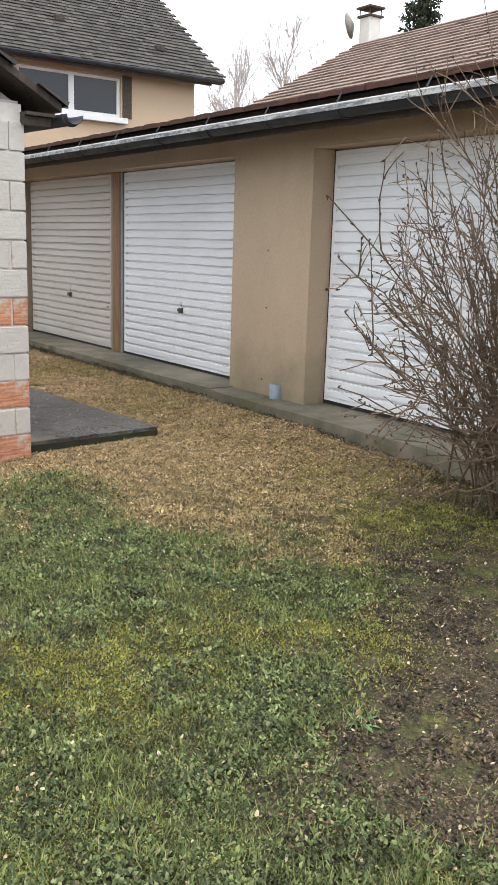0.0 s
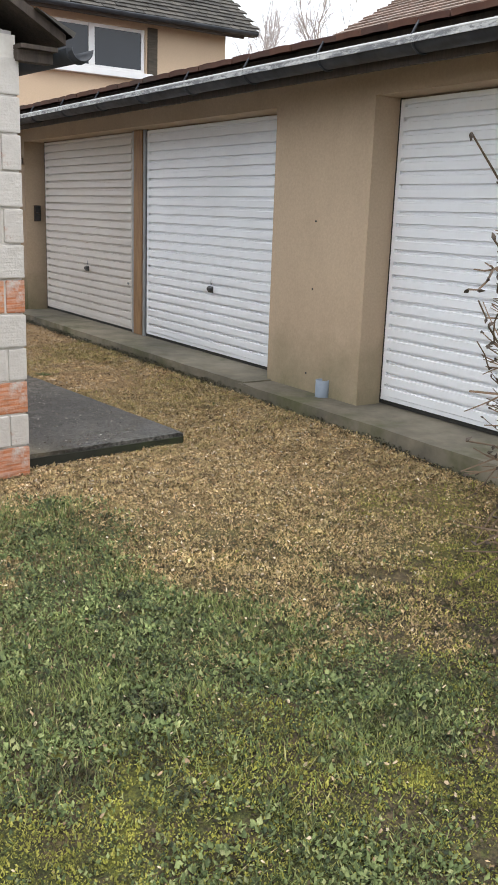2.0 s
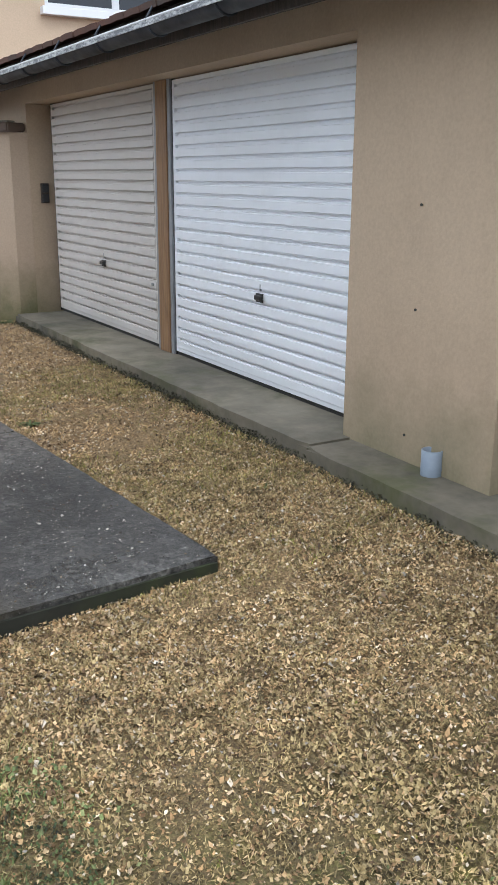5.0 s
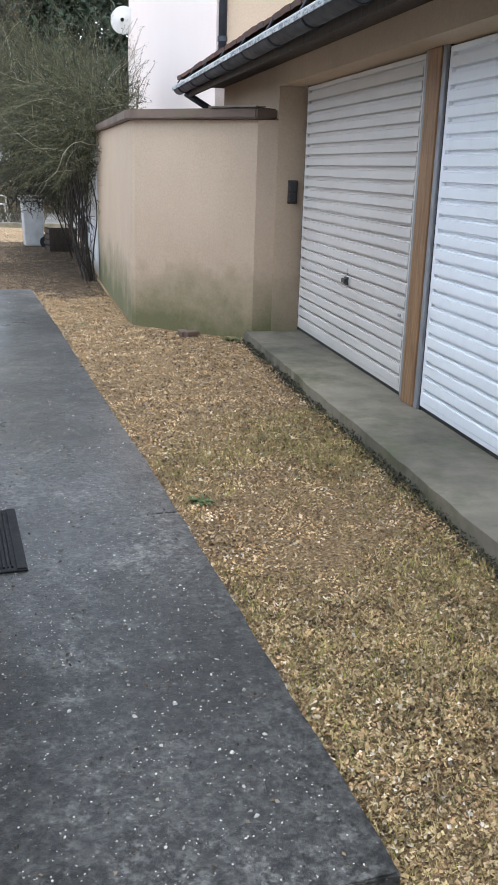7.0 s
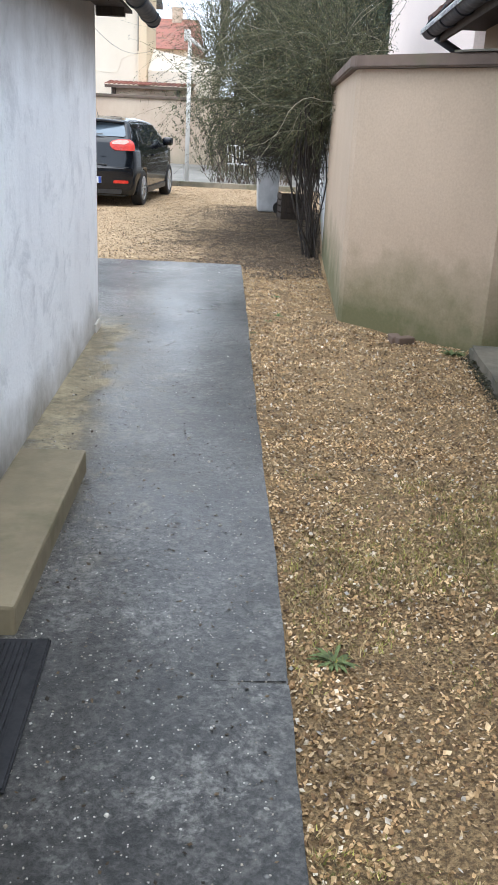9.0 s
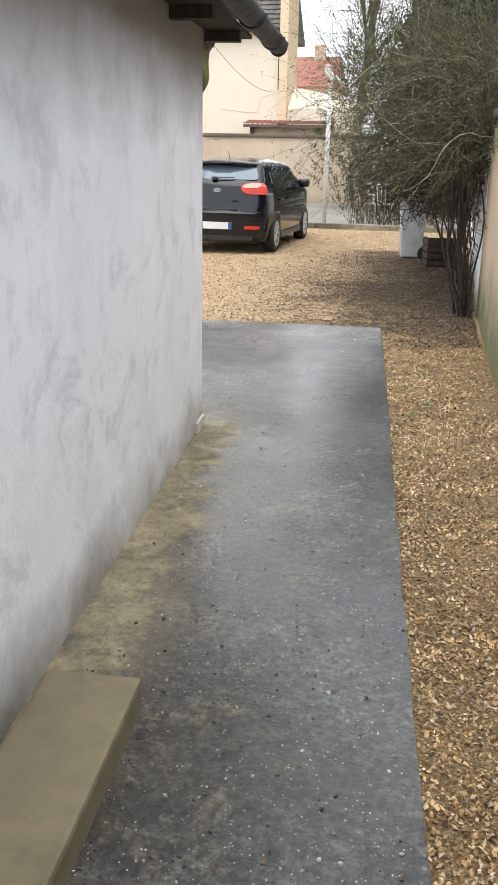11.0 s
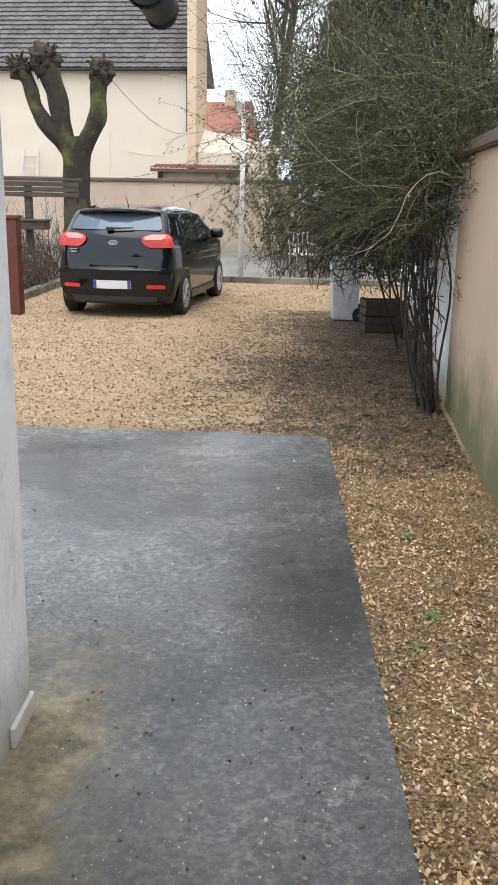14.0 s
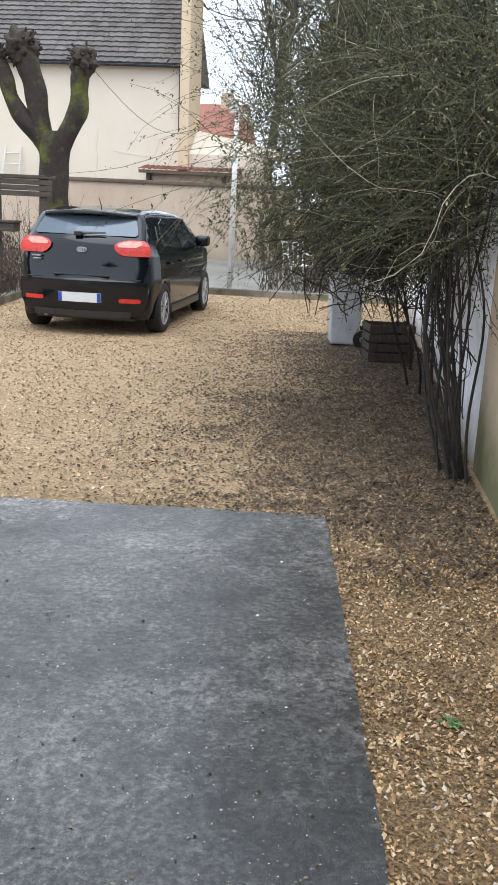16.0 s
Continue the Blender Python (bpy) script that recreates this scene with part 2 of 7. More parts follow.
def painted_metal(name, base, dirt):
    m = Nodes(name, 0.42)
    c = m.mix(m.ramp(m.noise(1.3, 5, 0.6), (0.4, 0.0), (0.75, 0.5)), base, dirt)
    c = m.mix(m.ramp(m.noise(2.5, 5, 0.6, m.scaled(4, 4, 0.4)), (0.55, 0.0), (0.8, 0.35)), c, dirt)
    m.colour(c)
    m.bump(m.noise(30, 3), 0.06, 0.002)
    return m.mat


DOORWHITE = painted_metal("white_lacquered_steel", (0.90, 0.92, 0.95), (0.78, 0.79, 0.80))
DOORCREAM = painted_metal("yellowed_white_steel", (0.64, 0.605, 0.57), (0.54, 0.50, 0.455))
WINWHITE = painted_metal("white_window_plastic", (0.82, 0.83, 0.84), (0.72, 0.72, 0.72))


def simple(name, base, other, rough, metal=0.0, scale=8.0, bump=0.15, stretch=(1, 1, 1)):
    m = Nodes(name, rough, metal)
    v = m.scaled(*stretch)
    m.colour(m.mix(m.ramp(m.noise(scale, 5, 0.6, v), (0.3, 0.0), (0.72, 1.0)), base, other))
    m.rough(m.ramp(m.noise(scale * 2.3, 4, 0.6, v), (0.3, max(rough - 0.12, 0.03)), (0.7, min(rough + 0.12, 1.0))))
    m.bump(m.noise(scale * 5, 4, 0.6, v), bump, 0.004)
    return m.mat


ZINC = simple("weathered_zinc", (0.06, 0.068, 0.082), (0.022, 0.025, 0.03), 0.6, 0.15, 5)
ZINCLIP = simple("pale_zinc_lip", (0.62, 0.63, 0.63), (0.4, 0.4, 0.4), 0.55, 0.2, 9)
def flaked():
    m = Nodes("flaking_pale_paint", 0.7)
    flake = m.ramp(m.noise(7, 6, 0.8, m.scaled(1, 0.6, 2.0)), (0.45, 0.0), (0.55, 1.0))
    m.colour(m.mix(flake, (0.16, 0.165, 0.175), m.mix(m.noise(30, 4), (0.40, 0.41, 0.41), (0.62, 0.62, 0.61))))
    m.bump(flake, 0.5, 0.002)
    return m.mat


LIPFLAKE = flaked()
STEELGREY = simple("grey_steel_frame", (0.34, 0.355, 0.37), (0.24, 0.25, 0.26), 0.5, 0.3, 8)
DARKSEAL = simple("black_rubber", (0.02, 0.02, 0.02), (0.035, 0.033, 0.03), 0.7, 0, 20)
BLACKPLASTIC = simple("black_plastic", (0.018, 0.018, 0.019), (0.03, 0.03, 0.03), 0.38, 0, 20)
TIMBER = simple("varnished_pine", (0.35, 0.20, 0.095), (0.18, 0.095, 0.045), 0.55, 0, 7, 0.3, (6, 6, 0.6))
DARKTIMBER = simple("dark_weathered_timber", (0.075, 0.055, 0.042), (0.035, 0.027, 0.022), 0.8, 0, 7, 0.5, (5, 5, 0.7))
GREYTIMBER = simple("grey_weathered_timber", (0.105, 0.085, 0.065), (0.045, 0.038, 0.03), 0.85, 0, 6, 0.5, (0.7, 5, 5))
PVCGREY = simple("grey_pvc", (0.26, 0.31, 0.37), (0.2, 0.24, 0.29), 0.45, 0, 10)
REDPAINT = simple("red_brown_painted_post", (0.13, 0.036, 0.023), (0.08, 0.026, 0.02), 0.6, 0, 6)
ROOFSLATE = simple("grey_brown_roof_tile", (0.15, 0.125, 0.10), (0.085, 0.075, 0.065), 0.85, 0, 2.5, 0.4)
MATRUBBER = simple("ribbed_black_rubber", (0.008, 0.008, 0.010), (0.016, 0.016, 0.018), 0.85, 0, 14)
WHITEMETAL = simple("white_painted_metal", (0.70, 0.69, 0.66), (0.55, 0.53, 0.49), 0.5, 0, 3)
MORTAR = simple("pale_mortar", (0.68, 0.65, 0.61), (0.5, 0.47, 0.42), 0.95, 0, 9, 0.5)


def island_tiles(name, *stops, rough=0.85):
    m = Nodes(name, rough)
    c = m.ramp(m.island(), *stops)
    c = m.mix(0.5, c, m.ramp(m.noise(14, 4), (0.3, 0.55), (0.7, 1.05)), "MULTIPLY")
    c = m.mix(m.ramp(m.noise(1.4, 5, 0.65), (0.5, 0.0), (0.72, 0.55)), c, (0.045, 0.045, 0.036))
    m.colour(c).bump(m.noise(50, 3), 0.3, 0.004)
    return m.mat


TILEDARK = island_tiles("dark_plain_tiles", (0.0, (0.034, 0.031, 0.028)), (0.5, (0.062, 0.057, 0.050)), (1.0, (0.10, 0.09, 0.077)))
TILEBROWN = island_tiles("brown_red_tiles", (0.0, (0.17, 0.115, 0.09)), (0.5, (0.29, 0.205, 0.165)), (1.0, (0.24, 0.19, 0.16)))
TILEGREY = island_tiles("grey_concrete_tiles", (0.0, (0.115, 0.105, 0.10)), (0.5, (0.15, 0.135, 0.125)), (1.0, (0.175, 0.16, 0.15)))
TILEEAVE = island_tiles("rust_brown_tiles", (0.0, (0.085, 0.035, 0.024)), (0.5, (0.12, 0.05, 0.03)), (1.0, (0.06, 0.032, 0.026)))
TILERED = island_tiles("red_clay_tiles", (0.0, (0.26, 0.095, 0.065)), (0.5, (0.33, 0.13, 0.09)), (1.0, (0.21, 0.085, 0.065)))


def glass(name, tint=(0.05, 0.06, 0.07), rough=0.04):
    m = Nodes(name, rough)
    m.colour(m.mix(m.noise(1.2, 3), tint, tuple(v * 0.6 for v in tint)))
    m.bsdf.inputs["Specular IOR Level"].default_value = 0.4
    m.bsdf.inputs["Coat Weight"].default_value = 0.1
    m.bsdf.inputs["Coat Roughness"].default_value = 0.02
    return m.mat


PANE = glass("window_glass_dark_room", (0.025, 0.03, 0.04))

# ---- building helpers ----


def part(name, bm, material, parent=None, label="", smooth=False):
    me = bpy.data.meshes.new(name)
    bm.normal_update()
    bm.to_mesh(me)
    bm.free()
    me.materials.append(material)
    if smooth:
        for p in me.polygons:
            p.use_smooth = True
    ob = new(name, me)
    if parent is not None:
        ob.parent = parent
    if label:
        ob["label"] = label
    return ob


def raw(name, verts, faces, material, parent=None, smooth=False):
    me = bpy.data.meshes.new(name)
    me.from_pydata(verts, [], faces)
    me.update()
    me.materials.append(material)
    if smooth:
        me.polygons.foreach_set("use_smooth", [True] * len(me.polygons))
    ob = new(name, me)
    if parent is not None:
        ob.parent = parent
    return ob


def empty(name, m=None):
    ob = new(name)
    if m is not None:
        ob.matrix_basis = m
    return ob


def add_box(bm, lo, hi, bevel=0.0, m=None):
    v = [bm.verts.new((x, y, z)) for z in (lo[2], hi[2]) for y in (lo[1], hi[1]) for x in (lo[0], hi[0])]
    fs = [bm.faces.new([v[i] for i in q]) for q in ((0, 2, 3, 1), (4, 5, 7, 6), (0, 1, 5, 4), (2, 6, 7, 3), (0, 4, 6, 2), (1, 3, 7, 5))]
    if bevel:
        es = list({e for f in fs for e in f.edges})
        r = bmesh.ops.bevel(bm, geom=es, offset=bevel, segments=2, affect="EDGES", profile=0.6)
        v = list({w for f in r["faces"] for w in f.verts} | {w for w in v if w.is_valid})
    if m is not None:
        bmesh.ops.transform(bm, matrix=m, verts=[w for w in v if w.is_valid])
    return bm


def box(lo, hi, bevel=0.0):
    return add_box(bmesh.new(), lo, hi, bevel)


def prism(pts, z0, z1, bevel=0.0):
    """An upright prism over a plan polygon given counter-clockwise."""
    bm = bmesh.new()
    a = [bm.verts.new((x, y, z0)) for x, y in pts]
    b = [bm.verts.new((x, y, z1)) for x, y in pts]
    n = len(pts)
    bm.faces.new(list(reversed(a)))
    bm.faces.new(b)
    for i in range(n):
        bm.faces.new((a[i], a[(i + 1) % n], b[(i + 1) % n], b[i]))
    if bevel:
        bmesh.ops.bevel(bm, geom=list(bm.edges), offset=bevel, segments=2, affect="EDGES")
    return bm


def add_rod(bm, a, b, r0, r1=None, n=8):
    """A straight tapered rod from a to b."""
    a, b = Vector(a), Vector(b)
    r1 = r0 if r1 is None else r1
    q = (b - a).to_track_quat("Z", "Y")
    rings = []
    for p, r in ((a, r0), (b, r1)):
        rings.append([bm.verts.new(p + q @ Vector((r * math.cos(2 * math.pi * i / n), r * math.sin(2 * math.pi * i / n), 0))) for i in range(n)])
    for i in range(n):
        bm.faces.new((rings[0][i], rings[0][(i + 1) % n], rings[1][(i + 1) % n], rings[1][i]))
    bm.faces.new(list(reversed(rings[0])))
    bm.faces.new(rings[1])
    return bm


def rod(a, b, r0, r1=None, n=10):
    return add_rod(bmesh.new(), a, b, r0, r1, n)


def holed_wall(axis, at, thick, u0, u1, z0, z1, holes):
    """A wall with rectangular openings: axis is the one across it; holes are (u0, u1, z0, z1)."""
    bm = bmesh.new()
    us = sorted({u0, u1, *[h[0] for h in holes], *[h[1] for h in holes]})
    zs = sorted({z0, z1, *[h[2] for h in holes], *[h[3] for h in holes]})
    us, zs = [u for u in us if u0 <= u <= u1], [z for z in zs if z0 <= z <= z1]
    solid = {}
    for i in range(len(us) - 1):
        for k in range(len(zs) - 1):
            cu, cz = (us[i] + us[i + 1]) / 2, (zs[k] + zs[k + 1]) / 2
            solid[i, k] = not any(h[0] < cu < h[1] and h[2] < cz < h[3] for h in holes)
    store = {}

    def vert(i, k, s):
        if (i, k, s) not in store:
            p = (at + thick * s, us[i], zs[k]) if axis == "x" else (us[i], at + thick * s, zs[k])
            store[i, k, s] = bm.verts.new(p)
        return store[i, k, s]

    for (i, k), full in solid.items():
        if not full:
            continue
        for s in (0, 1):
            q = [vert(i, k, s), vert(i + 1, k, s), vert(i + 1, k + 1, s), vert(i, k + 1, s)]
            bm.faces.new(q if s else list(reversed(q)))
        for di, dk, e in ((-1, 0, ((0, 0), (0, 1))), (1, 0, ((1, 1), (1, 0))), (0, -1, ((1, 0), (0, 0))), (0, 1, ((0, 1), (1, 1)))):
            if not solid.get((i + di, k + dk), False):
                (a, b), (c, d) = e
                bm.faces.new((vert(i + a, k + b, 0), vert(i + c, k + d, 0), vert(i + c, k + d, 1), vert(i + a, k + b, 1)))
    bmesh.ops.recalc_face_normals(bm, faces=bm.faces)
    return bm


def tile_field(name, material, origin, u, v, nu, nv, wu, wv, thick=0.018, seed=1, parent=None, wave=0.0):
    """Overlapping roof tiles joined in one mesh: u runs along the eave, v up the slope."""
    rng = random.Random(seed)
    o, u, v = Vector(origin), Vector(u).normalized(), Vector(v).normalized()
    n = u.cross(v).normalized()
    if n.z < 0:
        n = -n
    vs, fs = [], []
    for j in range(nv):
        for i in range(nu):
            off = (0.5 if j % 2 and not wave else 0.0) * wu
            a = o + u * (i * wu + off + rng.uniform(-0.004, 0.004)) + v * (j * wv + rng.uniform(-0.006, 0.006))
            lift = thick + rng.uniform(0, 0.006)
            b = len(vs)
            cols = ((0.0, 0.0), (0.5, wave), (1.0, 0.0)) if wave else ((0.0, 0.0), (1.0, 0.0))
            for s, w in cols:
                p = a + u * (wu - 0.006) * s
                vs += [p + n * w, p + n * (lift * 1.4 + w), p + v * (wv * 1.12) + n * (0.004 + w)]
            for k in range(len(cols) - 1):
                q = b + 3 * k
                fs += [(q, q + 3, q + 4, q + 1), (q + 1, q + 4, q + 5, q + 2)]
            q = b + 3 * (len(cols) - 1)
            fs += [(b, b + 1, b + 2), (q, q + 2, q + 1)]
    ob = raw(name, [tuple(p) for p in vs], fs, material, parent)
    ob["kind"] = "stuff"
    return ob


def band(points, r, sides=6):
    """One bent bar of round section through points."""
    vs, fs = [], []
    pts = [Vector(p) for p in points]
    for i, p in enumerate(pts):
        d = (pts[min(i + 1, len(pts) - 1)] - pts[max(i - 1, 0)]).normalized()
        u = d.orthogonal().normalized()
        if i and u.dot(last) < 0.5:
            u = (last - d * last.dot(d)).normalized()
        last = u
        v = d.cross(u)
        vs += [tuple(p + u * (r * math.cos(2 * math.pi * k / sides)) + v * (r * math.sin(2 * math.pi * k / sides))) for k in range(sides)]
    for i in range(len(pts) - 1):
        for k in range(sides):
            a, b = i * sides + k, i * sides + (k + 1) % sides
            fs.append((a, b, b + sides, a + sides))
    fs += [tuple(range(sides))[::-1], tuple(range(len(vs) - sides, len(vs)))]
    return vs, fs


def ground_z(x, y):
    """The lie of the land: it rises gently from the lawn to the path and drops a little in the courtyard."""
    s = 0.6 * x + 0.8 * y
    u, v = (x - 2.225) * 0.9968 + (y - 5.52) * 0.0797, -(x - 2.225) * 0.0797 + (y - 5.52) * 0.9968
    dip = 0.05 * math.exp(-((v + 0.08) / 0.4) ** 2) * min(max((1.5 - u) / 0.4, 0.0), 1.0)
    bank = -dip / 0.055 + min(max((x - 3.5) / 0.7, 0.0), 1.0) * min(max((12.4 - y) / 1.0, 0.0), 1.0) * min(max((y - 2.0) / 3.0, 0.0), 1.0)
    fall = float(np.interp(v, (6.5, 10.2, 18.0), (0.0, 0.052, 0.062)))
    return 0.055 * bank - fall + float(np.interp(s, (-6, 0, 3.0, 5.0, 6.5, 9), (-0.05, 0.03, 0.10, 0.165, 0.19, 0.2)))


# The low outbuilding and the path lie at a slight angle to the garages.
B = pose(2.225, 5.52, 0, 0, 0, 4.57)
B2 = pose(2.215, 5.52, 0, 0, 0, 5.0)

# ---- ground ----


def build_ground():
    xs = np.concatenate([np.linspace(-400, -12, 12), np.linspace(-10, 12, 90), np.linspace(14, 400, 12)])
    ys = np.concatenate([np.linspace(-400, -8, 12), np.linspace(-6, 34, 160), np.linspace(37, 600, 12)])
    vs, fs = [], []
    for y in ys:
        for x in xs:
            z = ground_z(x, y)
            if abs(x) < 12 and -7 < y < 35:
                z += 0.012 * noise.noise((x * 1.7, y * 1.7, 0)) + 0.006 * noise.noise((x * 6, y * 6, 3))
            vs.append((float(x), float(y), z))
    w = len(xs)
    for j in range(len(ys) - 1):
        for i in range(w - 1):
            a = j * w + i
            fs.append((a, a + 1, a + w + 1, a + w))
    m = Nodes("lawn_and_gravel_soil", 0.95)
    y = m.math("ADD", m.math("ADD", m.math("MULTIPLY", m.axis(0), 0.35), m.axis(1)), m.math("MULTIPLY", m.math("SUBTRACT", m.noise(0.9, 5, 0.7), 0.5), 2.4))
    grav = m.ramp(m.span(y, 4.2, 6.6), (0.0, 0.0), (1.0, 1.0))
    soil = m.mix(m.ramp(m.noise(70, 6, 0.8), (0.35, 0.0), (0.65, 1.0)), (0.014, 0.011, 0.006), (0.20, 0.15, 0.075))
    green = m.mix(m.ramp(m.noise(85, 6, 0.8), (0.38, 0.0), (0.62, 1.0)), (0.012, 0.018, 0.005), (0.15, 0.165, 0.04))
    lawn = m.mix(m.ramp(m.noise(3.0, 7, 0.75), (0.44, 0.0), (0.55, 1.0)), soil, green)
    lawn = m.mix(m.ramp(m.noise(4.5, 7, 0.75), (0.55, 0.0), (0.64, 0.75)), lawn, m.mix(m.noise(90, 4), (0.12, 0.13, 0.012), (0.30, 0.29, 0.04)))
    lawn = m.mix(0.8, lawn, m.ramp(m.noise(28, 6, 0.8), (0.4, 0.12), (0.64, 0.9)), "MULTIPLY")
    # Dark gaps between chips are painted into the strip's base; the yard stays pale.
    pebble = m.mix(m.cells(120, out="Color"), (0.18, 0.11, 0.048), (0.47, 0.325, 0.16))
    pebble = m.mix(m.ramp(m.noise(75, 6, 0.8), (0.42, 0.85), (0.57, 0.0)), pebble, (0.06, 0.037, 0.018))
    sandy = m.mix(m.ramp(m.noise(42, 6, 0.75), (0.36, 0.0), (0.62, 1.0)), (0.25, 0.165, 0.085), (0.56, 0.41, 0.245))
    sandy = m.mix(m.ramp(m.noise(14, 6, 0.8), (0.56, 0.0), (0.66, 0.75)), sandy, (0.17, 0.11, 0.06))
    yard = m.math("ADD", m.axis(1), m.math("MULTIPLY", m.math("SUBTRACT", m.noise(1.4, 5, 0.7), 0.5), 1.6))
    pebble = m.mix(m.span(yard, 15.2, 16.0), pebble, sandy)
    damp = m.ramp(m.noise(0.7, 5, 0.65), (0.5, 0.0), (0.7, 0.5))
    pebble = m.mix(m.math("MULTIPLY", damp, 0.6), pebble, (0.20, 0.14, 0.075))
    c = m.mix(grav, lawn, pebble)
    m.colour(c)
    m.bump(m.mix(grav, m.noise(60, 4), m.noise(110, 5, 0.75)), 1.0, 0.012)
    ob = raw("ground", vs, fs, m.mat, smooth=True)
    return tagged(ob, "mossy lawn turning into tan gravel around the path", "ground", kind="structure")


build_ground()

# the path: two cast bays with a crack between, and the wide apron round the corner
path_bays = empty("path", B.copy())
tagged(path_bays, "damp dark grey concrete path with pale grit", "path", kind="structure")


def path_edge(v):
    """The path's outer edge, which swings out a little halfway along."""
    return float(np.interp(v, (0.0, 2.7, 4.6, 6.05, 10.2), (1.11, 1.10, 1.06, 1.042, 0.992)))


def slab_bay(y0, y1, x0, seed, fall=0.0, butt=None):
    """A cast bay with slightly ragged edges, its top falling by so much towards y1; butt: the end that meets the next bay flush."""
    rng = random.Random(seed)
    n = max(4, int((y1 - y0) / 0.12))
    right = [(path_edge(y0 + (y1 - y0) * i / n) + rng.uniform(-0.004, 0.004), y0 + (y1 - y0) * i / n) for i in range(n + 1)]
    k = max(4, int((right[0][0] - x0) / 0.15))
    low = [(x0 + (right[0][0] - x0) * i / k, y0 + (rng.uniform(-0.003, 0.003) if 0 < i < k and butt != y0 else 0)) for i in range(k)]
    xe = right[-1][0]
    high = [(xe - (xe - x0) * i / k, y1 + (rng.uniform(-0.006, 0.006) if butt != y1 else 0)) for i in range(1, k)]
    bm = prism(low + right + high + [(x0, y1)], 0.0, 0.22)
    bm.edges.ensure_lookup_table()
    top = [e for e in bm.edges if all(v.co.z > 0.2 for v in e.verts) and not (butt and all(abs(v.co.y - butt) < 1e-5 for v in e.verts))]
    bmesh.ops.bevel(bm, geom=top, offset=0.006, segments=2, affect="EDGES")
    for v in bm.verts:
        if v.co.z > 0.1:
            v.co.z -= fall * (v.co.y - y0) / (y1 - y0)
    return bm


part("mossy_edge", box((-0.3, 0.087, 0.0), (1.10, 0.102, 0.196)), SHADEDMOSS, path_bays, "mossy front edge of the path, darkened for its shade")
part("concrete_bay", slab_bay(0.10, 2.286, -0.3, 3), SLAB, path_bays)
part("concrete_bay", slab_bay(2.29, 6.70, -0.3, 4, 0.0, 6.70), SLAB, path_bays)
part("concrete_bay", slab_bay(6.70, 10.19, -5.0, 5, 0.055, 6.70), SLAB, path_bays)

# raised concrete apron before the garages
apron = empty("garage_apron", pose(0, 0, 0))
tagged(apron, "weathered mossy concrete apron strip before the garage doors", "kerb", kind="structure")


def ragged_strip(x0, x1, y0, y1, z1, seed):
    rng = random.Random(seed)
    n = int((y1 - y0) / 0.1)
    left = [(x0 + 0.015 * noise.noise((0, y1 - (y1 - y0) * i / n, seed)) + rng.uniform(-0.006, 0.006), y1 - (y1 - y0) * i / n) for i in range(n + 1)]
    bm = prism([(x1, y0), (x1, y1)] + left, -0.1, z1)
    top = [e for e in bm.edges if all(v.co.z > z1 - 0.01 for v in e.verts) and all(v.co.x < x1 - 0.05 for v in e.verts)]
    bmesh.ops.bevel(bm, geom=top, offset=0.018, segments=2, affect="EDGES")
    return bm


part("apron_bay", ragged_strip(4.245, 4.86, 6.47, 11.66, 0.345, 1), KERB, apron)
part("apron_bay", ragged_strip(4.23, 4.86, -6.0, 6.455, 0.338, 2), KERB, apron)

# ---- the row of garages ----
GX, DX = 4.525, 4.745          # wall face, door plane
DOORS = ((3.03, 5.45), (6.60, 9.012), (9.30, 11.74))
garages = empty("garage_wall")
tagged(garages, "long tan-rendered garage wall with three door openings", "wall", kind="structure")
holes = [(DOORS[0][0], DOORS[0][1], 0.0, 2.335), (6.53, 11.86, 0.0, 2.335), (-4.6, 1.9, 0.0, 2.335)]
part("rendered_wall", holed_wall("x", GX, 0.28, -6.0, 14.3, 0.0, 2.6, holes), TAN, garages)
part("end_wall", box((GX + 0.28, 14.02, 0), (10, 14.3, 2.55)), TAN, garages)
part("back_wall", box((10, -6, 0), (10.2, 14.3, 3.0)), TAN, garages)
part("inner_floor", box((4.86, -6, 0.0), (10, 14.02, 0.33)), KERB, garages)

# small bolt holes left in the pier
for (yy, zz) in ((6.0, 1.55), (6.0, 1.08), (6.03, 0.47)):
    peg = part("wall_plug", rod((GX - 0.006, yy, zz), (GX + 0.004, yy, zz), 0.007, 0.005, 8), DARKSEAL, garages)


def lever_handle(parent, y, z):
    """Swivelling garage handle: back plate, dark grip and keyhole stem."""
    h = part("handle", box((DX - 0.030, y - 0.030, z - 0.030), (DX - 0.012, y + 0.052, z + 0.026), 0.006), BLACKPLASTIC, parent, "black plastic swivel handle")
    part("grip", box((DX - 0.062, y - 0.058, z - 0.012), (DX - 0.036, y + 0.022, z + 0.020), 0.010), BLACKPLASTIC, h)
    part("grip_stem", rod((DX - 0.040, y + 0.012, z + 0.002), (DX - 0.026, y + 0.012, z + 0.002), 0.011, 0.013, 10), STEELGREY, h)
    part("latch_pin", box((DX - 0.024, y + 0.004, z + 0.040), (DX - 0.012, y + 0.012, z + 0.085), 0.002), STEELGREY, parent, "thin grey latch pin")
    return h


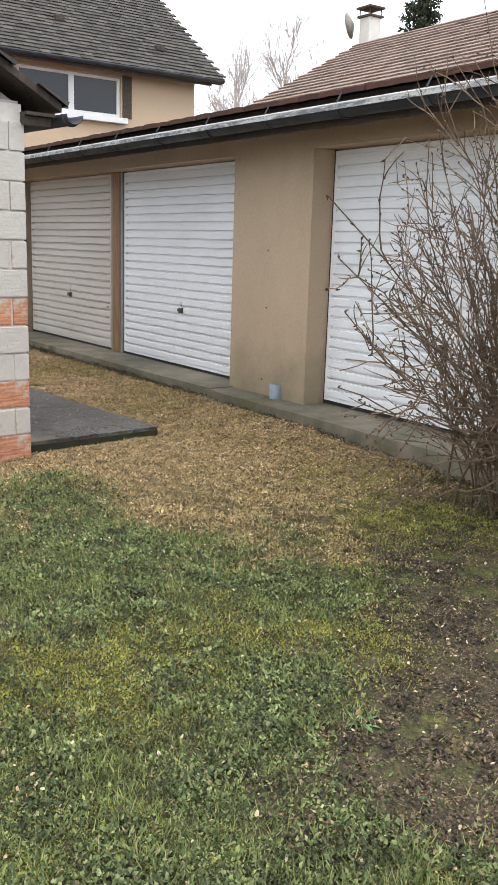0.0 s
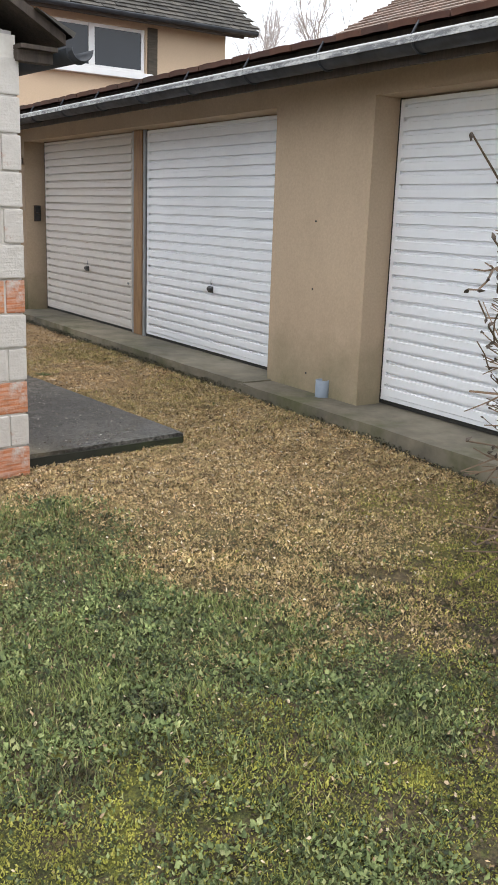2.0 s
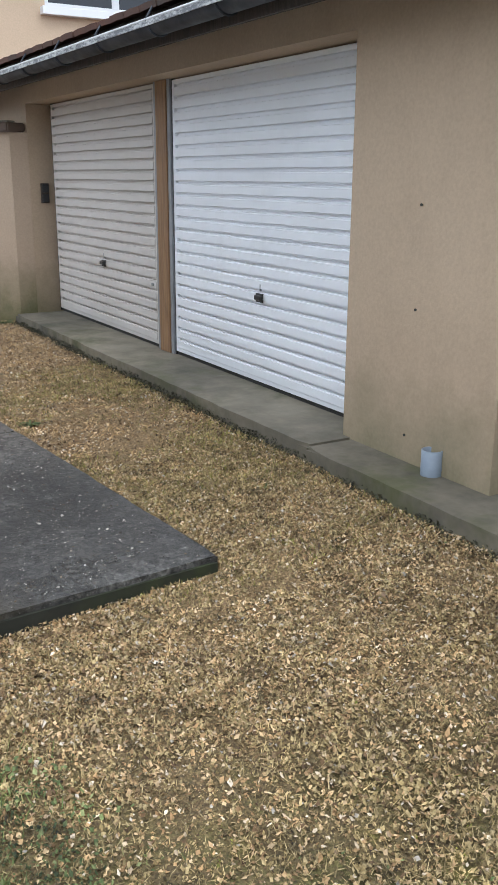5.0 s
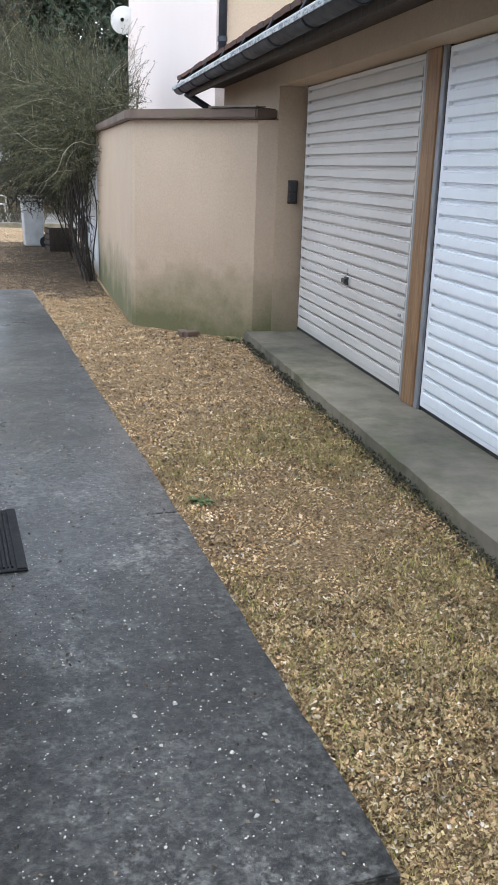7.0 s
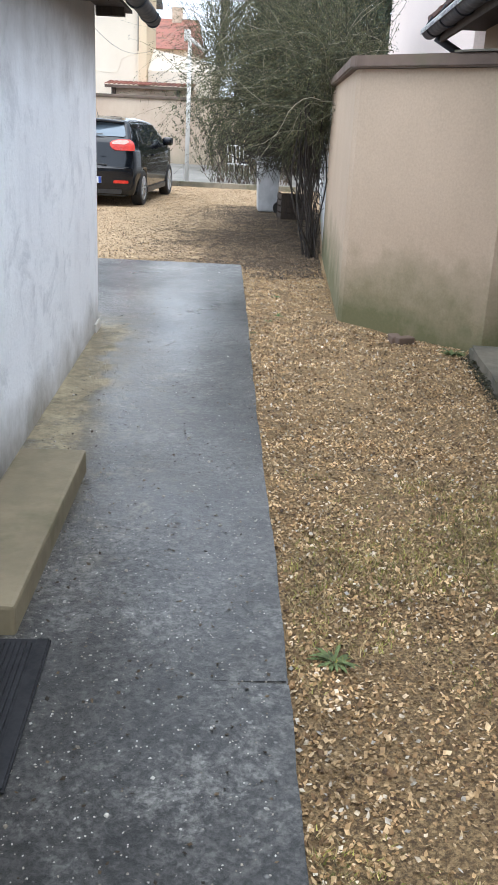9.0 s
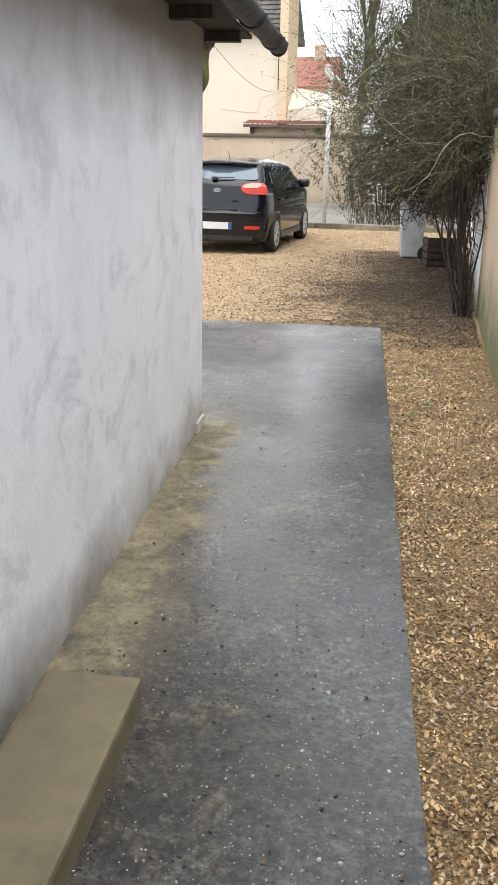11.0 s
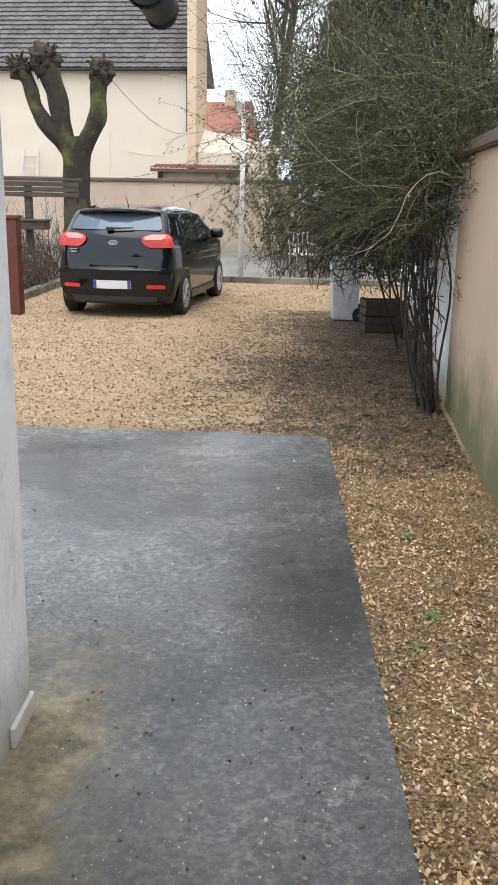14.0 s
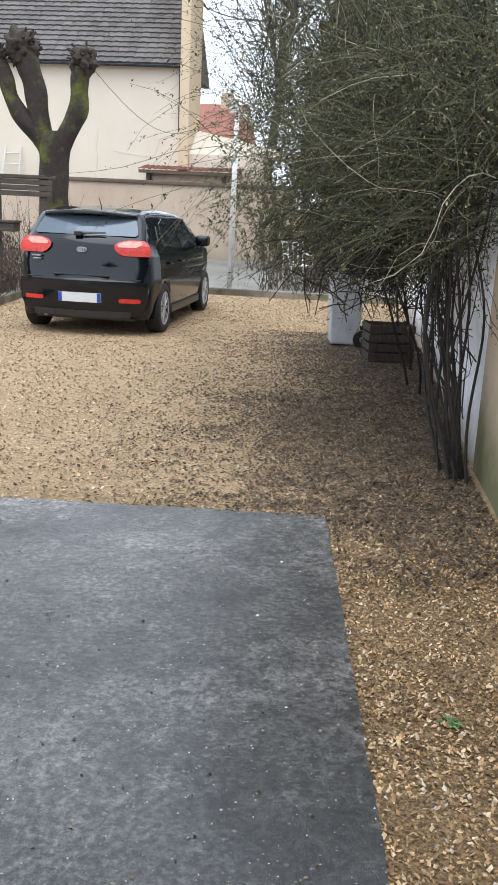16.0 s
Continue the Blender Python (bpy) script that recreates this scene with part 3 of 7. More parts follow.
def ribbed_leaf(y0, y1, z0, z1, ribs, depth=0.021):
    """A pressed steel leaf with broad flat ribs and narrow grooves."""
    prof = []
    step = (z1 - z0) / ribs
    for i in range(ribs):
        a = z0 + i * step
        prof += [(-depth, a + 0.003), (-depth * 0.94, a + step - 0.030), (-depth * 0.55, a + step - 0.027), (-depth * 0.6, a + step - 0.019), (0.008, a + step - 0.017), (0.008, a + step - 0.003)]
    prof = [(0.0, z0)] + prof + [(0.0, z1)]
    bm = bmesh.new()
    cols = []
    ny = 13
    for k in range(ny):
        y = y0 + (y1 - y0) * k / (ny - 1)
        sag = 0.0015 * noise.noise((y * 1.5, y0, 1))
        cols.append([bm.verts.new((DX + px + sag, y, z)) for px, z in prof])
    for k in range(ny - 1):
        for i in range(len(prof) - 1):
            bm.faces.new((cols[k][i], cols[k][i + 1], cols[k + 1][i + 1], cols[k + 1][i]))
    r = bmesh.ops.extrude_face_region(bm, geom=list(bm.faces))
    bmesh.ops.translate(bm, vec=(0.03, 0, 0), verts=[g for g in r["geom"] if isinstance(g, bmesh.types.BMVert)])
    bmesh.ops.recalc_face_normals(bm, faces=bm.faces)
    return bm


def garage_door(y0, y1, material, label, lock=None):
    d = empty("garage_door", pose(0, 0, 0))
    tagged(d, label, "garage door", "ribbed garage doors")
    z0, z1 = 0.372, 2.325
    leaf = part("door_leaf", ribbed_leaf(y0 + 0.045, y1 - 0.045, z0 + 0.03, z1 - 0.03, 23), material, d)
    for a, b in ((y0 + 0.012, y0 + 0.046), (y1 - 0.046, y1 - 0.012)):
        part("side_rail", box((DX - 0.016, a, z0), (DX + 0.03, b, z1), 0.004), material, d)
    part("bottom_rail", box((DX - 0.016, y0 + 0.046, z0), (DX + 0.03, y1 - 0.046, z0 + 0.03), 0.004), material, d)
    part("top_rail", box((DX - 0.016, y0 + 0.046, z1 - 0.03), (DX + 0.03, y1 - 0.046, z1), 0.004), material, d)
    part("rubber_seal", box((DX - 0.004, y0 + 0.01, 0.343), (DX + 0.03, y1 - 0.01, 0.372)), DARKSEAL, d, "black rubber seal")
    for a, b in ((y0 - 0.002, y0 + 0.012), (y1 - 0.012, y1 + 0.002)):
        part("edge_gap", box((DX - 0.014, a, 0.345), (DX + 0.05, b, z1 + 0.012)), DARKSEAL, d)
    lever_handle(leaf, (y0 + y1) / 2 - 0.075, 0.925)
    if lock:
        part("side_latch", box((DX - 0.03, lock - 0.016, 0.83), (DX - 0.014, lock + 0.02, 0.85), 0.004), STEELGREY, leaf)
    return d


garage_door(*DOORS[0], DOORWHITE, "white ribbed steel up-and-over garage door, closed")
garage_door(*DOORS[1], DOORWHITE, "bright white ribbed steel garage door with black handle")
garage_door(*DOORS[2], DOORCREAM, "yellowed white ribbed steel garage door with side latch", 9.40)
garage_door(-4.55, 1.85, DOORWHITE, "white ribbed steel garage door, closed")

# timber post with steel frames between the doors
gpost = empty("door_post", pose(0, 0, 0))
tagged(gpost, "varnished pine post with a cracked foot between two garage doors", "post", kind="structure")
part("timber_post", box((4.705, 9.066, 0.345), (4.82, 9.246, 2.335), 0.006), TIMBER, gpost)
for a, b in ((9.016, 9.063), (9.249, 9.296)):
    part("steel_jamb", box((4.715, a, 0.345), (4.80, b, 2.335), 0.004), STEELGREY, gpost, "grey steel jamb")

# reveal switches beside the last door
sw = empty("light_switch", pose(4.665, 11.855, 1.50))
tagged(sw, "brown weatherproof double switch box on the wall", "switch")
part("back_box", box((-0.04, -0.028, -0.095), (0.04, 0.004, 0.095), 0.006), DARKTIMBER, sw)
for z in (-0.047, 0.047):
    part("rocker", box((-0.033, -0.042, z - 0.038), (0.033, -0.029, z + 0.038), 0.008), BLACKPLASTIC, sw, "dark rocker")

# PVC stub in front of the pier
stub = empty("drain_stub", pose(4.50, 5.80, 0.335))
tagged(stub, "short grey-blue PVC drain pipe stub standing on the apron", "pipe")
bm = bmesh.new()
for r, flip in ((0.05, False), (0.043, True)):
    lo = [bm.verts.new((r * math.cos(i * math.pi / 12), r * math.sin(i * math.pi / 12), 0)) for i in range(24)]
    hi = [bm.verts.new((r * math.cos(i * math.pi / 12), r * math.sin(i * math.pi / 12), 0.125)) for i in range(24)]
    for i in range(24):
        q = (lo[i], lo[(i + 1) % 24], hi[(i + 1) % 24], hi[i])
        bm.faces.new(q[::-1] if flip else q)
    if not flip:
        outer = hi
for i in range(24):
    bm.faces.new((outer[i], outer[(i + 1) % 24], hi[(i + 1) % 24], hi[i]))
part("pipe_wall", bm, PVCGREY, stub, smooth=True)
part("pipe_bed", rod((0, 0, 0.0), (0, 0, 0.04), 0.043, 0.043, 20), DARKSEAL, stub)

# garage roof: boards, tiles along the eave, half-round gutter
groof = empty("garage_roof", pose(0, 0, -0.045))
tagged(groof, "low garage roof of rust-brown tiles with a zinc gutter", "roof", kind="structure")
SL = 0.16
bm = bmesh.new()
for (x, z) in ((4.13, 2.62), (10.2, 2.62 + SL * 6.07), (10.2, 2.56 + SL * 6.07), (4.13, 2.56)):
    bm.verts.new((x, -6.2, z))
    bm.verts.new((x, 14.45, z))
bm.verts.ensure_lookup_table()
vv = bm.verts
for i in range(4):
    a, b = 2 * i, 2 * ((i + 1) % 4)
    bm.faces.new((vv[a], vv[b], vv[b + 1], vv[a + 1]))
bm.faces.new((vv[0], vv[6], vv[4], vv[2]))
bm.faces.new((vv[1], vv[3], vv[5], vv[7]))
bmesh.ops.recalc_face_normals(bm, faces=bm.faces)
part("roof_deck", bm, DARKTIMBER, groof)
part("fascia", box((4.15, -6.2, 2.44), (4.175, 14.45, 2.6)), DARKTIMBER, groof, "dark fascia board")
part("soffit", box((4.176, -6.2, 2.545), (4.56, 14.4, 2.558)), DARKTIMBER, groof)
tile_field("roof_tiles", TILEEAVE, (4.05, 14.5, 2.612), (0, -1, 0), (1, 0, SL), 92, 9, 0.225, 0.33, 0.022, 7, groof, 0.004)


def gutter_shell(y0, y1, cx, cz, r, thick=0.006):
    bm = bmesh.new()
    rings = []
    n = 12
    ys = np.linspace(y0, y1, max(2, int((y1 - y0) / 0.5)))
    for y in ys:
        sag = 0.006 * noise.noise((y * 0.4, cx, 0))
        ring = []
        for rr, order in ((r, range(n + 1)), (r - thick, range(n, -1, -1))):
            for i in order:
                a = math.pi + math.pi * i / n
                ring.append(bm.verts.new((cx + rr * math.cos(a), y, cz + sag + rr * math.sin(a))))
        rings.append(ring)
    k = len(rings[0])
    for a, b in zip(rings, rings[1:]):
        for i in range(k):
            bm.faces.new((a[i], a[(i + 1) % k], b[(i + 1) % k], b[i]))
    bm.faces.new(rings[0])
    bm.faces.new(list(reversed(rings[-1])))
    bmesh.ops.recalc_face_normals(bm, faces=bm.faces)
    return bm


gutter = empty("gutter", pose(0, 0, -0.045))
tagged(gutter, "weathered half-round zinc gutter along the garage eave", "gutter")
part("trough", gutter_shell(-6.2, 14.62, 4.085, 2.545, 0.072), ZINC, gutter, smooth=True)
part("rolled_lip", rod((4.012, -6.2, 2.548), (4.012, 14.62, 2.548), 0.011, 0.011, 8), ZINCLIP, gutter, "pale rolled lip")
for i in range(9):
    y0 = -6.2 + i * 2.314
    part("flaking_band", box((4.003, y0 + 0.002, 2.515), (4.010, y0 + 2.310, 2.552), 0.002), LIPFLAKE, gutter, "pale flaking paint band on the gutter front")
for i in range(26):
    y = -5.8 + i * 0.8
    arc = [(4.085 + 0.077 * math.cos(math.pi * (2 - k / 10)), y, 2.545 + 0.077 * math.sin(math.pi * (2 - k / 10))) for k in range(11)]
    raw("bracket", *band(arc + [(4.01, y, 2.56), (4.05, y, 2.625)], 0.007), ZINC, gutter)
part("outlet_bend", rod((4.12, 14.4, 2.48), (4.45, 14.42, 2.30), 0.035, 0.035, 12), ZINC, gutter, smooth=True)

# ---- the walled store beside the garages ----
shed = empty("garden_store", pose(0, 0, 0))
tagged(shed, "low tan-rendered walled store with green damp foot", "store", kind="structure")
poly = [(4.55, 11.86), (4.55, 16.95), (3.305, 16.95), (3.400, 12.98), (3.43, 12.90), (4.36, 11.90)]
part("rendered_wall", prism(poly, 0.0, 2.07), SHED, shed)
cap = [(4.52, 11.90), (4.52, 17.0), (3.25, 17.0), (3.345, 12.96), (3.38, 12.86), (4.33, 11.845), (4.40, 11.865)]
part("capping", prism(cap, 2.073, 2.16, 0.012), CAPPING, shed, "dark weathered concrete capping")
part("clean_capping", prism([(4.325, 11.83), (4.41, 11.855), (4.41, 12.2), (3.99, 12.2)], 2.163, 2.175), KERB, shed)

# whitewashed boundary wall behind the climber, up to the courtyard end
bw = empty("boundary_wall", pose(0, 0, 0))
tagged(bw, "whitewashed boundary wall behind the climbing shrub", "wall", kind="structure")
part("wall_run", box((3.32, 17.01, 0.0), (3.50, 27.2, 1.95), 0.01), LIME, bw)

# unseen plain walls added to close the plot behind the walk's start
pw = empty("plot_wall", pose(0, 0, 0))
tagged(pw, "plain rendered wall, unseen, added to close the plot", "wall", kind="structure")
part("wall_run", box((-9.2, -8.0, -0.1), (-9.0, 30.0, 1.9), 0.01), TAN, pw)
part("wall_run", box((-9.0, -8.2, -0.1), (10.0, -8.0, 1.9), 0.01), TAN, pw)

# ---- the low outbuilding beside the path ----
out = empty("outbuilding", B2.copy())
tagged(out, "low outbuilding with limewashed flank and exposed block gable end", "outbuilding", kind="structure")
DY0, DY1 = 2.42, 3.38
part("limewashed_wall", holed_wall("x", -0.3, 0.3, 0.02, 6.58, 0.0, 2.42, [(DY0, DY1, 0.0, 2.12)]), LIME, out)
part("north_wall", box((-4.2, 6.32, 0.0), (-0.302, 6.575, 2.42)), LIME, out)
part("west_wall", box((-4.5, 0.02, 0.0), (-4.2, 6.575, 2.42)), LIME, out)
part("gable_core", box((-4.2, 0.05, 0.0), (-0.302, 0.28, 2.42)), JAMB, out)
part("footing_chip", box((0.001, 6.36, 0.221), (0.018, 6.57, 0.285), 0.006), MORTAR, out, "pale chipped plaster at the wall corner")
for a, b in ((DY0 - 0.13, DY0), (DY1, DY1 + 0.13)):
    part("door_jamb", box((-0.28, a + 0.003, 0.22), (0.012, b - 0.003, 2.12), 0.008), JAMB, out, "bare grey concrete jamb")
door = part("house_door", box((-0.16, DY0 + 0.01, 0.43), (-0.115, DY1 - 0.01, 2.11), 0.004), WINWHITE, out, "white panelled outbuilding door")
for k in range(3):
    part("door_panel", box((-0.114, DY0 + 0.12, 0.55 + 0.52 * k), (-0.104, DY1 - 0.12, 0.98 + 0.52 * k), 0.004), WINWHITE, door)
part("weather_bar", box((-0.114, DY0 + 0.02, 0.44), (-0.07, DY1 - 0.02, 0.50), 0.012), WINWHITE, door)
part("door_sill", box((-0.29, DY0 + 0.004, 0.2), (0.02, DY1 + 0.12, 0.42), 0.012), STEP, out, "mossy concrete door sill")
step = part("doorstep", box((0.022, 2.48, 0.18), (0.30, 3.80, 0.318), 0.014), STEP, None)
step.matrix_basis = B.copy()
tagged(step, "single mossy yellow-grey concrete doorstep", "step", kind="structure")

dm = empty("door_mat", B @ pose(0.215, 2.13, 0.222, 0, 0, 1.5))
tagged(dm, "black ribbed rubber door mat on the path", "mat")
part("mat_base", box((-0.215, -0.315, 0.0), (0.205, 0.315, 0.008), 0.003), MATRUBBER, dm)
part("mat_border", box((0.165, -0.31, 0.008), (0.2, 0.31, 0.014), 0.002), MATRUBBER, dm)
for i in range(24):
    x = -0.205 + i * 0.0153
    part("rib", box((x, -0.29, 0.008), (x + 0.007, 0.29, 0.015)), MATRUBBER, dm)

# outbuilding roof
rp = math.tan(radians(29))
orf = empty("outbuilding_roof", B2 @ pose(0, 0, 0.12))
tagged(orf, "dark mossy tiled roof with timber soffit over the outbuilding", "roof", kind="structure")
bm = bmesh.new()
prof = [(0.24, 2.30), (-2.2, 2.30 + 2.44 * rp), (-4.7, 2.30), (-4.7, 2.25), (-2.2, 2.25 + 2.44 * rp), (0.24, 2.25)]
for x, z in prof:
    bm.verts.new((x, -0.10, z))
    bm.verts.new((x, 7.05, z))
bm.verts.ensure_lookup_table()
vv = bm.verts
for i in range(6):
    a, b = 2 * i, 2 * ((i + 1) % 6)
    bm.faces.new((vv[a], vv[b], vv[b + 1], vv[a + 1]))
bm.faces.new([vv[2 * i] for i in (0, 5, 4, 1)])
bm.faces.new([vv[2 * i] for i in (1, 4, 3, 2)])
bm.faces.new([vv[2 * i + 1] for i in (0, 1, 4, 5)])
bm.faces.new([vv[2 * i + 1] for i in (1, 2, 3, 4)])
bmesh.ops.recalc_face_normals(bm, faces=bm.faces)
part("roof_deck", bm, DARKTIMBER, orf)
tile_field("roof_tiles", TILEDARK, (0.26, -0.14, 2.285), (0, 1, 0), (-math.cos(radians(29)), 0, math.sin(radians(29))), 36, 14, 0.2, 0.2, 0.02, 9, orf)
for gy in (0.05, 6.33):
    bm = bmesh.new()
    q = [bm.verts.new((x, gy + d, z)) for d in (0.0, 0.24) for x, z in ((-0.02, 2.3), (-2.2, 2.26 + 2.2 * rp), (-4.4, 2.3))]
    bm.faces.new(q[:3])
    bm.faces.new(q[3:][::-1])
    bm.faces.new((q[0], q[3], q[4], q[1]))
    bm.faces.new((q[1], q[4], q[5], q[2]))
    bm.faces.new((q[0], q[2], q[5], q[3]))
    bmesh.ops.recalc_face_normals(bm, faces=bm.faces)
    part("gable_infill", bm, JAMB, orf)
part("soffit_board", box((0.003, -0.09, 2.215), (0.20, 7.0, 2.235)), DARKTIMBER, orf, "dark timber soffit board")
for i in range(9):
    y = -0.05 + i * 0.83
    part("rafter_tail", box((0.003, y, 2.16), (0.19, y + 0.07, 2.213)), DARKTIMBER, orf)
og = empty("outbuilding_gutter", B2 @ pose(0, 0, 0.125))
tagged(og, "dark half-round gutter ending past the outbuilding corner", "gutter")
part("trough", gutter_shell(-0.15, 7.42, 0.305, 2.235, 0.062), ZINC, og, smooth=True)
part("stop_end", rod((0.305, 7.415, 2.215), (0.305, 7.43, 2.215), 0.055, 0.055, 14), ZINC, og)
for i in range(9):
    y = -0.1 + 0.9 * i
    raw("bracket", *band([(0.305 + 0.067 * math.cos(math.pi * (1 + k / 10)), y, 2.235 + 0.067 * math.sin(math.pi * (1 + k / 10))) for k in range(11)], 0.006), ZINC, og)

# ---- neighbouring house behind the garages ----
nh = empty("neighbour_house", pose(0, 0, 0))
tagged(nh, "neighbouring house, orange-beige front, steep dark tiled roof", "house")
part("south_wall", holed_wall("y", 14.72, 0.3, 4.62, 9.1, 0.0, 4.62, [(5.72, 7.60, 3.70, 4.36)]), ORANGE, nh)
part("west_wall", box((4.50, 14.72, 0.0), (4.615, 25.4, 7.4)), PINK, nh, "pale pink rendered flank wall")
part("north_wall", box((4.5, 25.41, 0.0), (9.1, 25.6, 4.6)), PINK, nh)
part("east_wall", box((9.0, 15.03, 0.0), (9.1, 25.4, 4.6)), ORANGE, nh)
part("ceiling_slab", box((4.63, 15.03, 4.5), (8.98, 25.4, 4.6)), PINK, nh)
pit = radians(36.5)
run = 5.6
bm = bmesh.new()
prof = [(14.36, 4.50), (14.36 + run, 4.50 + run * math.tan(pit)), (26.0, 4.5), (26.0, 4.42), (14.36 + run, 4.42 + run * math.tan(pit)), (14.36, 4.42)]
for y, z in prof:
    bm.verts.new((4.63, y, z))
    bm.verts.new((9.45, y, z))
bm.verts.ensure_lookup_table()
vv = bm.verts
for i in range(6):
    a, b = 2 * i, 2 * ((i + 1) % 6)
    bm.faces.new((vv[a], vv[b], vv[b + 1], vv[a + 1]))
for o in (0, 1):
    bm.faces.new([vv[2 * i + o] for i in (0, 5, 4, 1)])
    bm.faces.new([vv[2 * i + o] for i in (1, 4, 3, 2)])
bmesh.ops.recalc_face_normals(bm, faces=bm.faces)
roof = part("roof", bm, ROOFSLATE, nh)
tile_field("roof_tiles", TILEDARK, (4.6, 14.33, 4.50), (1, 0, 0), (0, math.cos(pit), math.sin(pit)), 28, 54, 0.175, 0.125, 0.014, 11, roof)
for (x, d) in ((6.75, 1.25), (8.5, 0.75), (7.6, 2.6)):
    y, z = 14.36 + d * math.cos(pit), 4.52 + d * math.sin(pit)
    part("vent_tile", box((x - 0.09, y - 0.05, z - 0.01), (x + 0.09, y + 0.09, z + 0.09), 0.02), DARKTIMBER, roof)
part("eave_gutter", gutter_shell(0, 4.8, 0, 0, 0.06), ZINC, nh, smooth=True).matrix_basis = pose(9.45, 14.30, 4.49, 0, 0, 90)
part("eave_board", box((4.63, 14.37, 4.39), (9.25, 14.40, 4.5)), DARKTIMBER, nh)
win = part("window", box((5.72, 14.76, 3.70), (7.60, 14.80, 3.76), 0.006), WINWHITE, nh, "wide white plastic window with two dark panes")
part("window_sill", box((5.66, 14.60, 3.60), (7.68, 14.76, 3.695), 0.008), WINWHITE, win)
for a, b, c, d in ((5.72, 3.76, 5.78, 4.36), (7.54, 3.76, 7.60, 4.36), (6.64, 3.76, 6.74, 4.36), (5.78, 4.31, 6.64, 4.36), (6.74, 4.31, 7.54, 4.36)):
    part("window_frame", box((a, 14.76, b), (c, 14.80, d), 0.004), WINWHITE, win)
for a, b in ((5.78, 6.64), (6.74, 7.54)):
    part("pane", box((a, 14.775, 3.76), (b, 14.785, 4.31)), PANE, win)
part("shutter_rail", box((7.63, 14.69, 3.70), (7.80, 14.718, 4.40), 0.004), GREYTIMBER, nh, "grey folded shutter beside the window")
part("drainpipe", rod((4.56, 14.66, 2.6), (4.56, 14.66, 7.3), 0.045, 0.045, 12), ZINC, nh, "grey zinc downpipe", smooth=True)
for z in (3.0, 4.4, 5.8):
    part("pipe_clip", rod((4.56, 14.66, z), (4.56, 14.66, z + 0.05), 0.055, 0.055, 12), ZINC, nh)
dish = bmesh.new()
bmesh.ops.create_cone(dish, cap_ends=False, segments=20, radius1=0.28, radius2=0.04, depth=0.08, matrix=pose(4.33, 24.9, 4.6, 90, 0, -20))
part("satellite_dish", dish, WHITEMETAL, nh, smooth=True)

# ---- farther house with the brown roof ----
bh = empty("brown_roof_house", pose(0, 0, 0.25))
tagged(bh, "house with a red-brown tiled roof, white chimney and dish", "house")
part("wall", box((16.9, 4.0, 0), (27, 24.3, 5.3)), ORANGE, bh)
bm = bmesh.new()
for y in (3.6, 24.75):
    for x, z in ((16.4, 5.2), (21.8, 8.2), (27.4, 5.2)):
        bm.verts.new((x, y, z))
bm.verts.ensure_lookup_table()
vv = bm.verts
bm.faces.new((vv[0], vv[1], vv[4], vv[3]))
bm.faces.new((vv[1], vv[2], vv[5], vv[4]))
bm.faces.new((vv[0], vv[3], vv[5], vv[2]))
bm.faces.new((vv[0], vv[2], vv[1]))
bm.faces.new((vv[3], vv[4], vv[5]))
bmesh.ops.recalc_face_normals(bm, faces=bm.faces)
br = part("roof", bm, TILEBROWN, bh)
aa = math.atan2(3.0, 5.4)
tile_field("roof_tiles", TILEBROWN, (16.35, 24.8, 5.2), (0, -1, 0), (math.cos(aa), 0, math.sin(aa)), 66, 19, 0.32, 0.33, 0.035, 13, br)
ch = part("chimney", box((21.55, 24.0, 7.5), (22.05, 24.5, 8.95), 0.02), WHITEMETAL, bh, "white rendered chimney stack with iron cowl")
part("chimney_cap", box((21.48, 23.93, 8.95), (22.12, 24.57, 9.02), 0.01), DARKTIMBER, ch)
for x in (21.55, 22.05):
    for y in (24.0, 24.5):
        part("cowl_leg", rod((x, y, 9.02), (x, y, 9.22), 0.02, 0.02, 6), DARKTIMBER, ch)
part("cowl", box((21.45, 23.9, 9.22), (22.15, 24.6, 9.29), 0.02), DARKTIMBER, ch)
dish = bmesh.new()
bmesh.ops.create_cone(dish, cap_ends=True, segments=24, radius1=0.42, radius2=0.1, depth=0.16, matrix=pose(21.4, 24.75, 8.75, 80, 0, 30))
part("satellite_dish", dish, JAMB, ch, smooth=True)

# ---- the far side of the courtyard: garden wall, cream house, street ----
gw = empty("garden_wall", pose(0, 0, 0))
tagged(gw, "stained cream garden wall with a tiled coping", "wall", kind="structure")
part("wall_run", box((-30, 37.0, 0.0), (0.6, 37.25, 2.16)), GARDENWALL, gw)
part("coping", box((-30, 36.93, 2.16), (0.65, 37.32, 2.27), 0.03), CAPPING, gw, "dark weathered coping")

ch2 = empty("cream_house", pose(0, 0, 0))
tagged(ch2, "tall cream-rendered house with grey tiled roof and downpipe", "house")
part("facade", box((-22, 38.6, 0), (-2.98, 39.0, 5.5)), CREAM, ch2)
part("party_wall", box((-2.975, 38.3, 0.0), (-2.70, 40.2, 9.6)), OCHRE, ch2, "ochre party wall rising above the roof")
part("low_annex", box((-2.69, 38.5, 0.0), (-0.5, 41, 3.1)), CREAM, ch2)
bm = bmesh.new()
q = [bm.verts.new(p) for p in ((-2.69, 38.5, 3.1), (1.4, 38.5, 3.1), (1.4, 41, 3.1), (-2.69, 41, 3.1), (-2.69, 39.7, 3.85), (-0.2, 39.7, 3.3))]
bm.faces.new((q[0], q[1], q[5], q[4]))
bm.faces.new((q[1], q[2], q[5]))
bm.faces.new((q[2], q[3], q[4], q[5]))
bm.faces.new((q[3], q[0], q[4]))
part("annex_top", bm, CREAM, ch2)
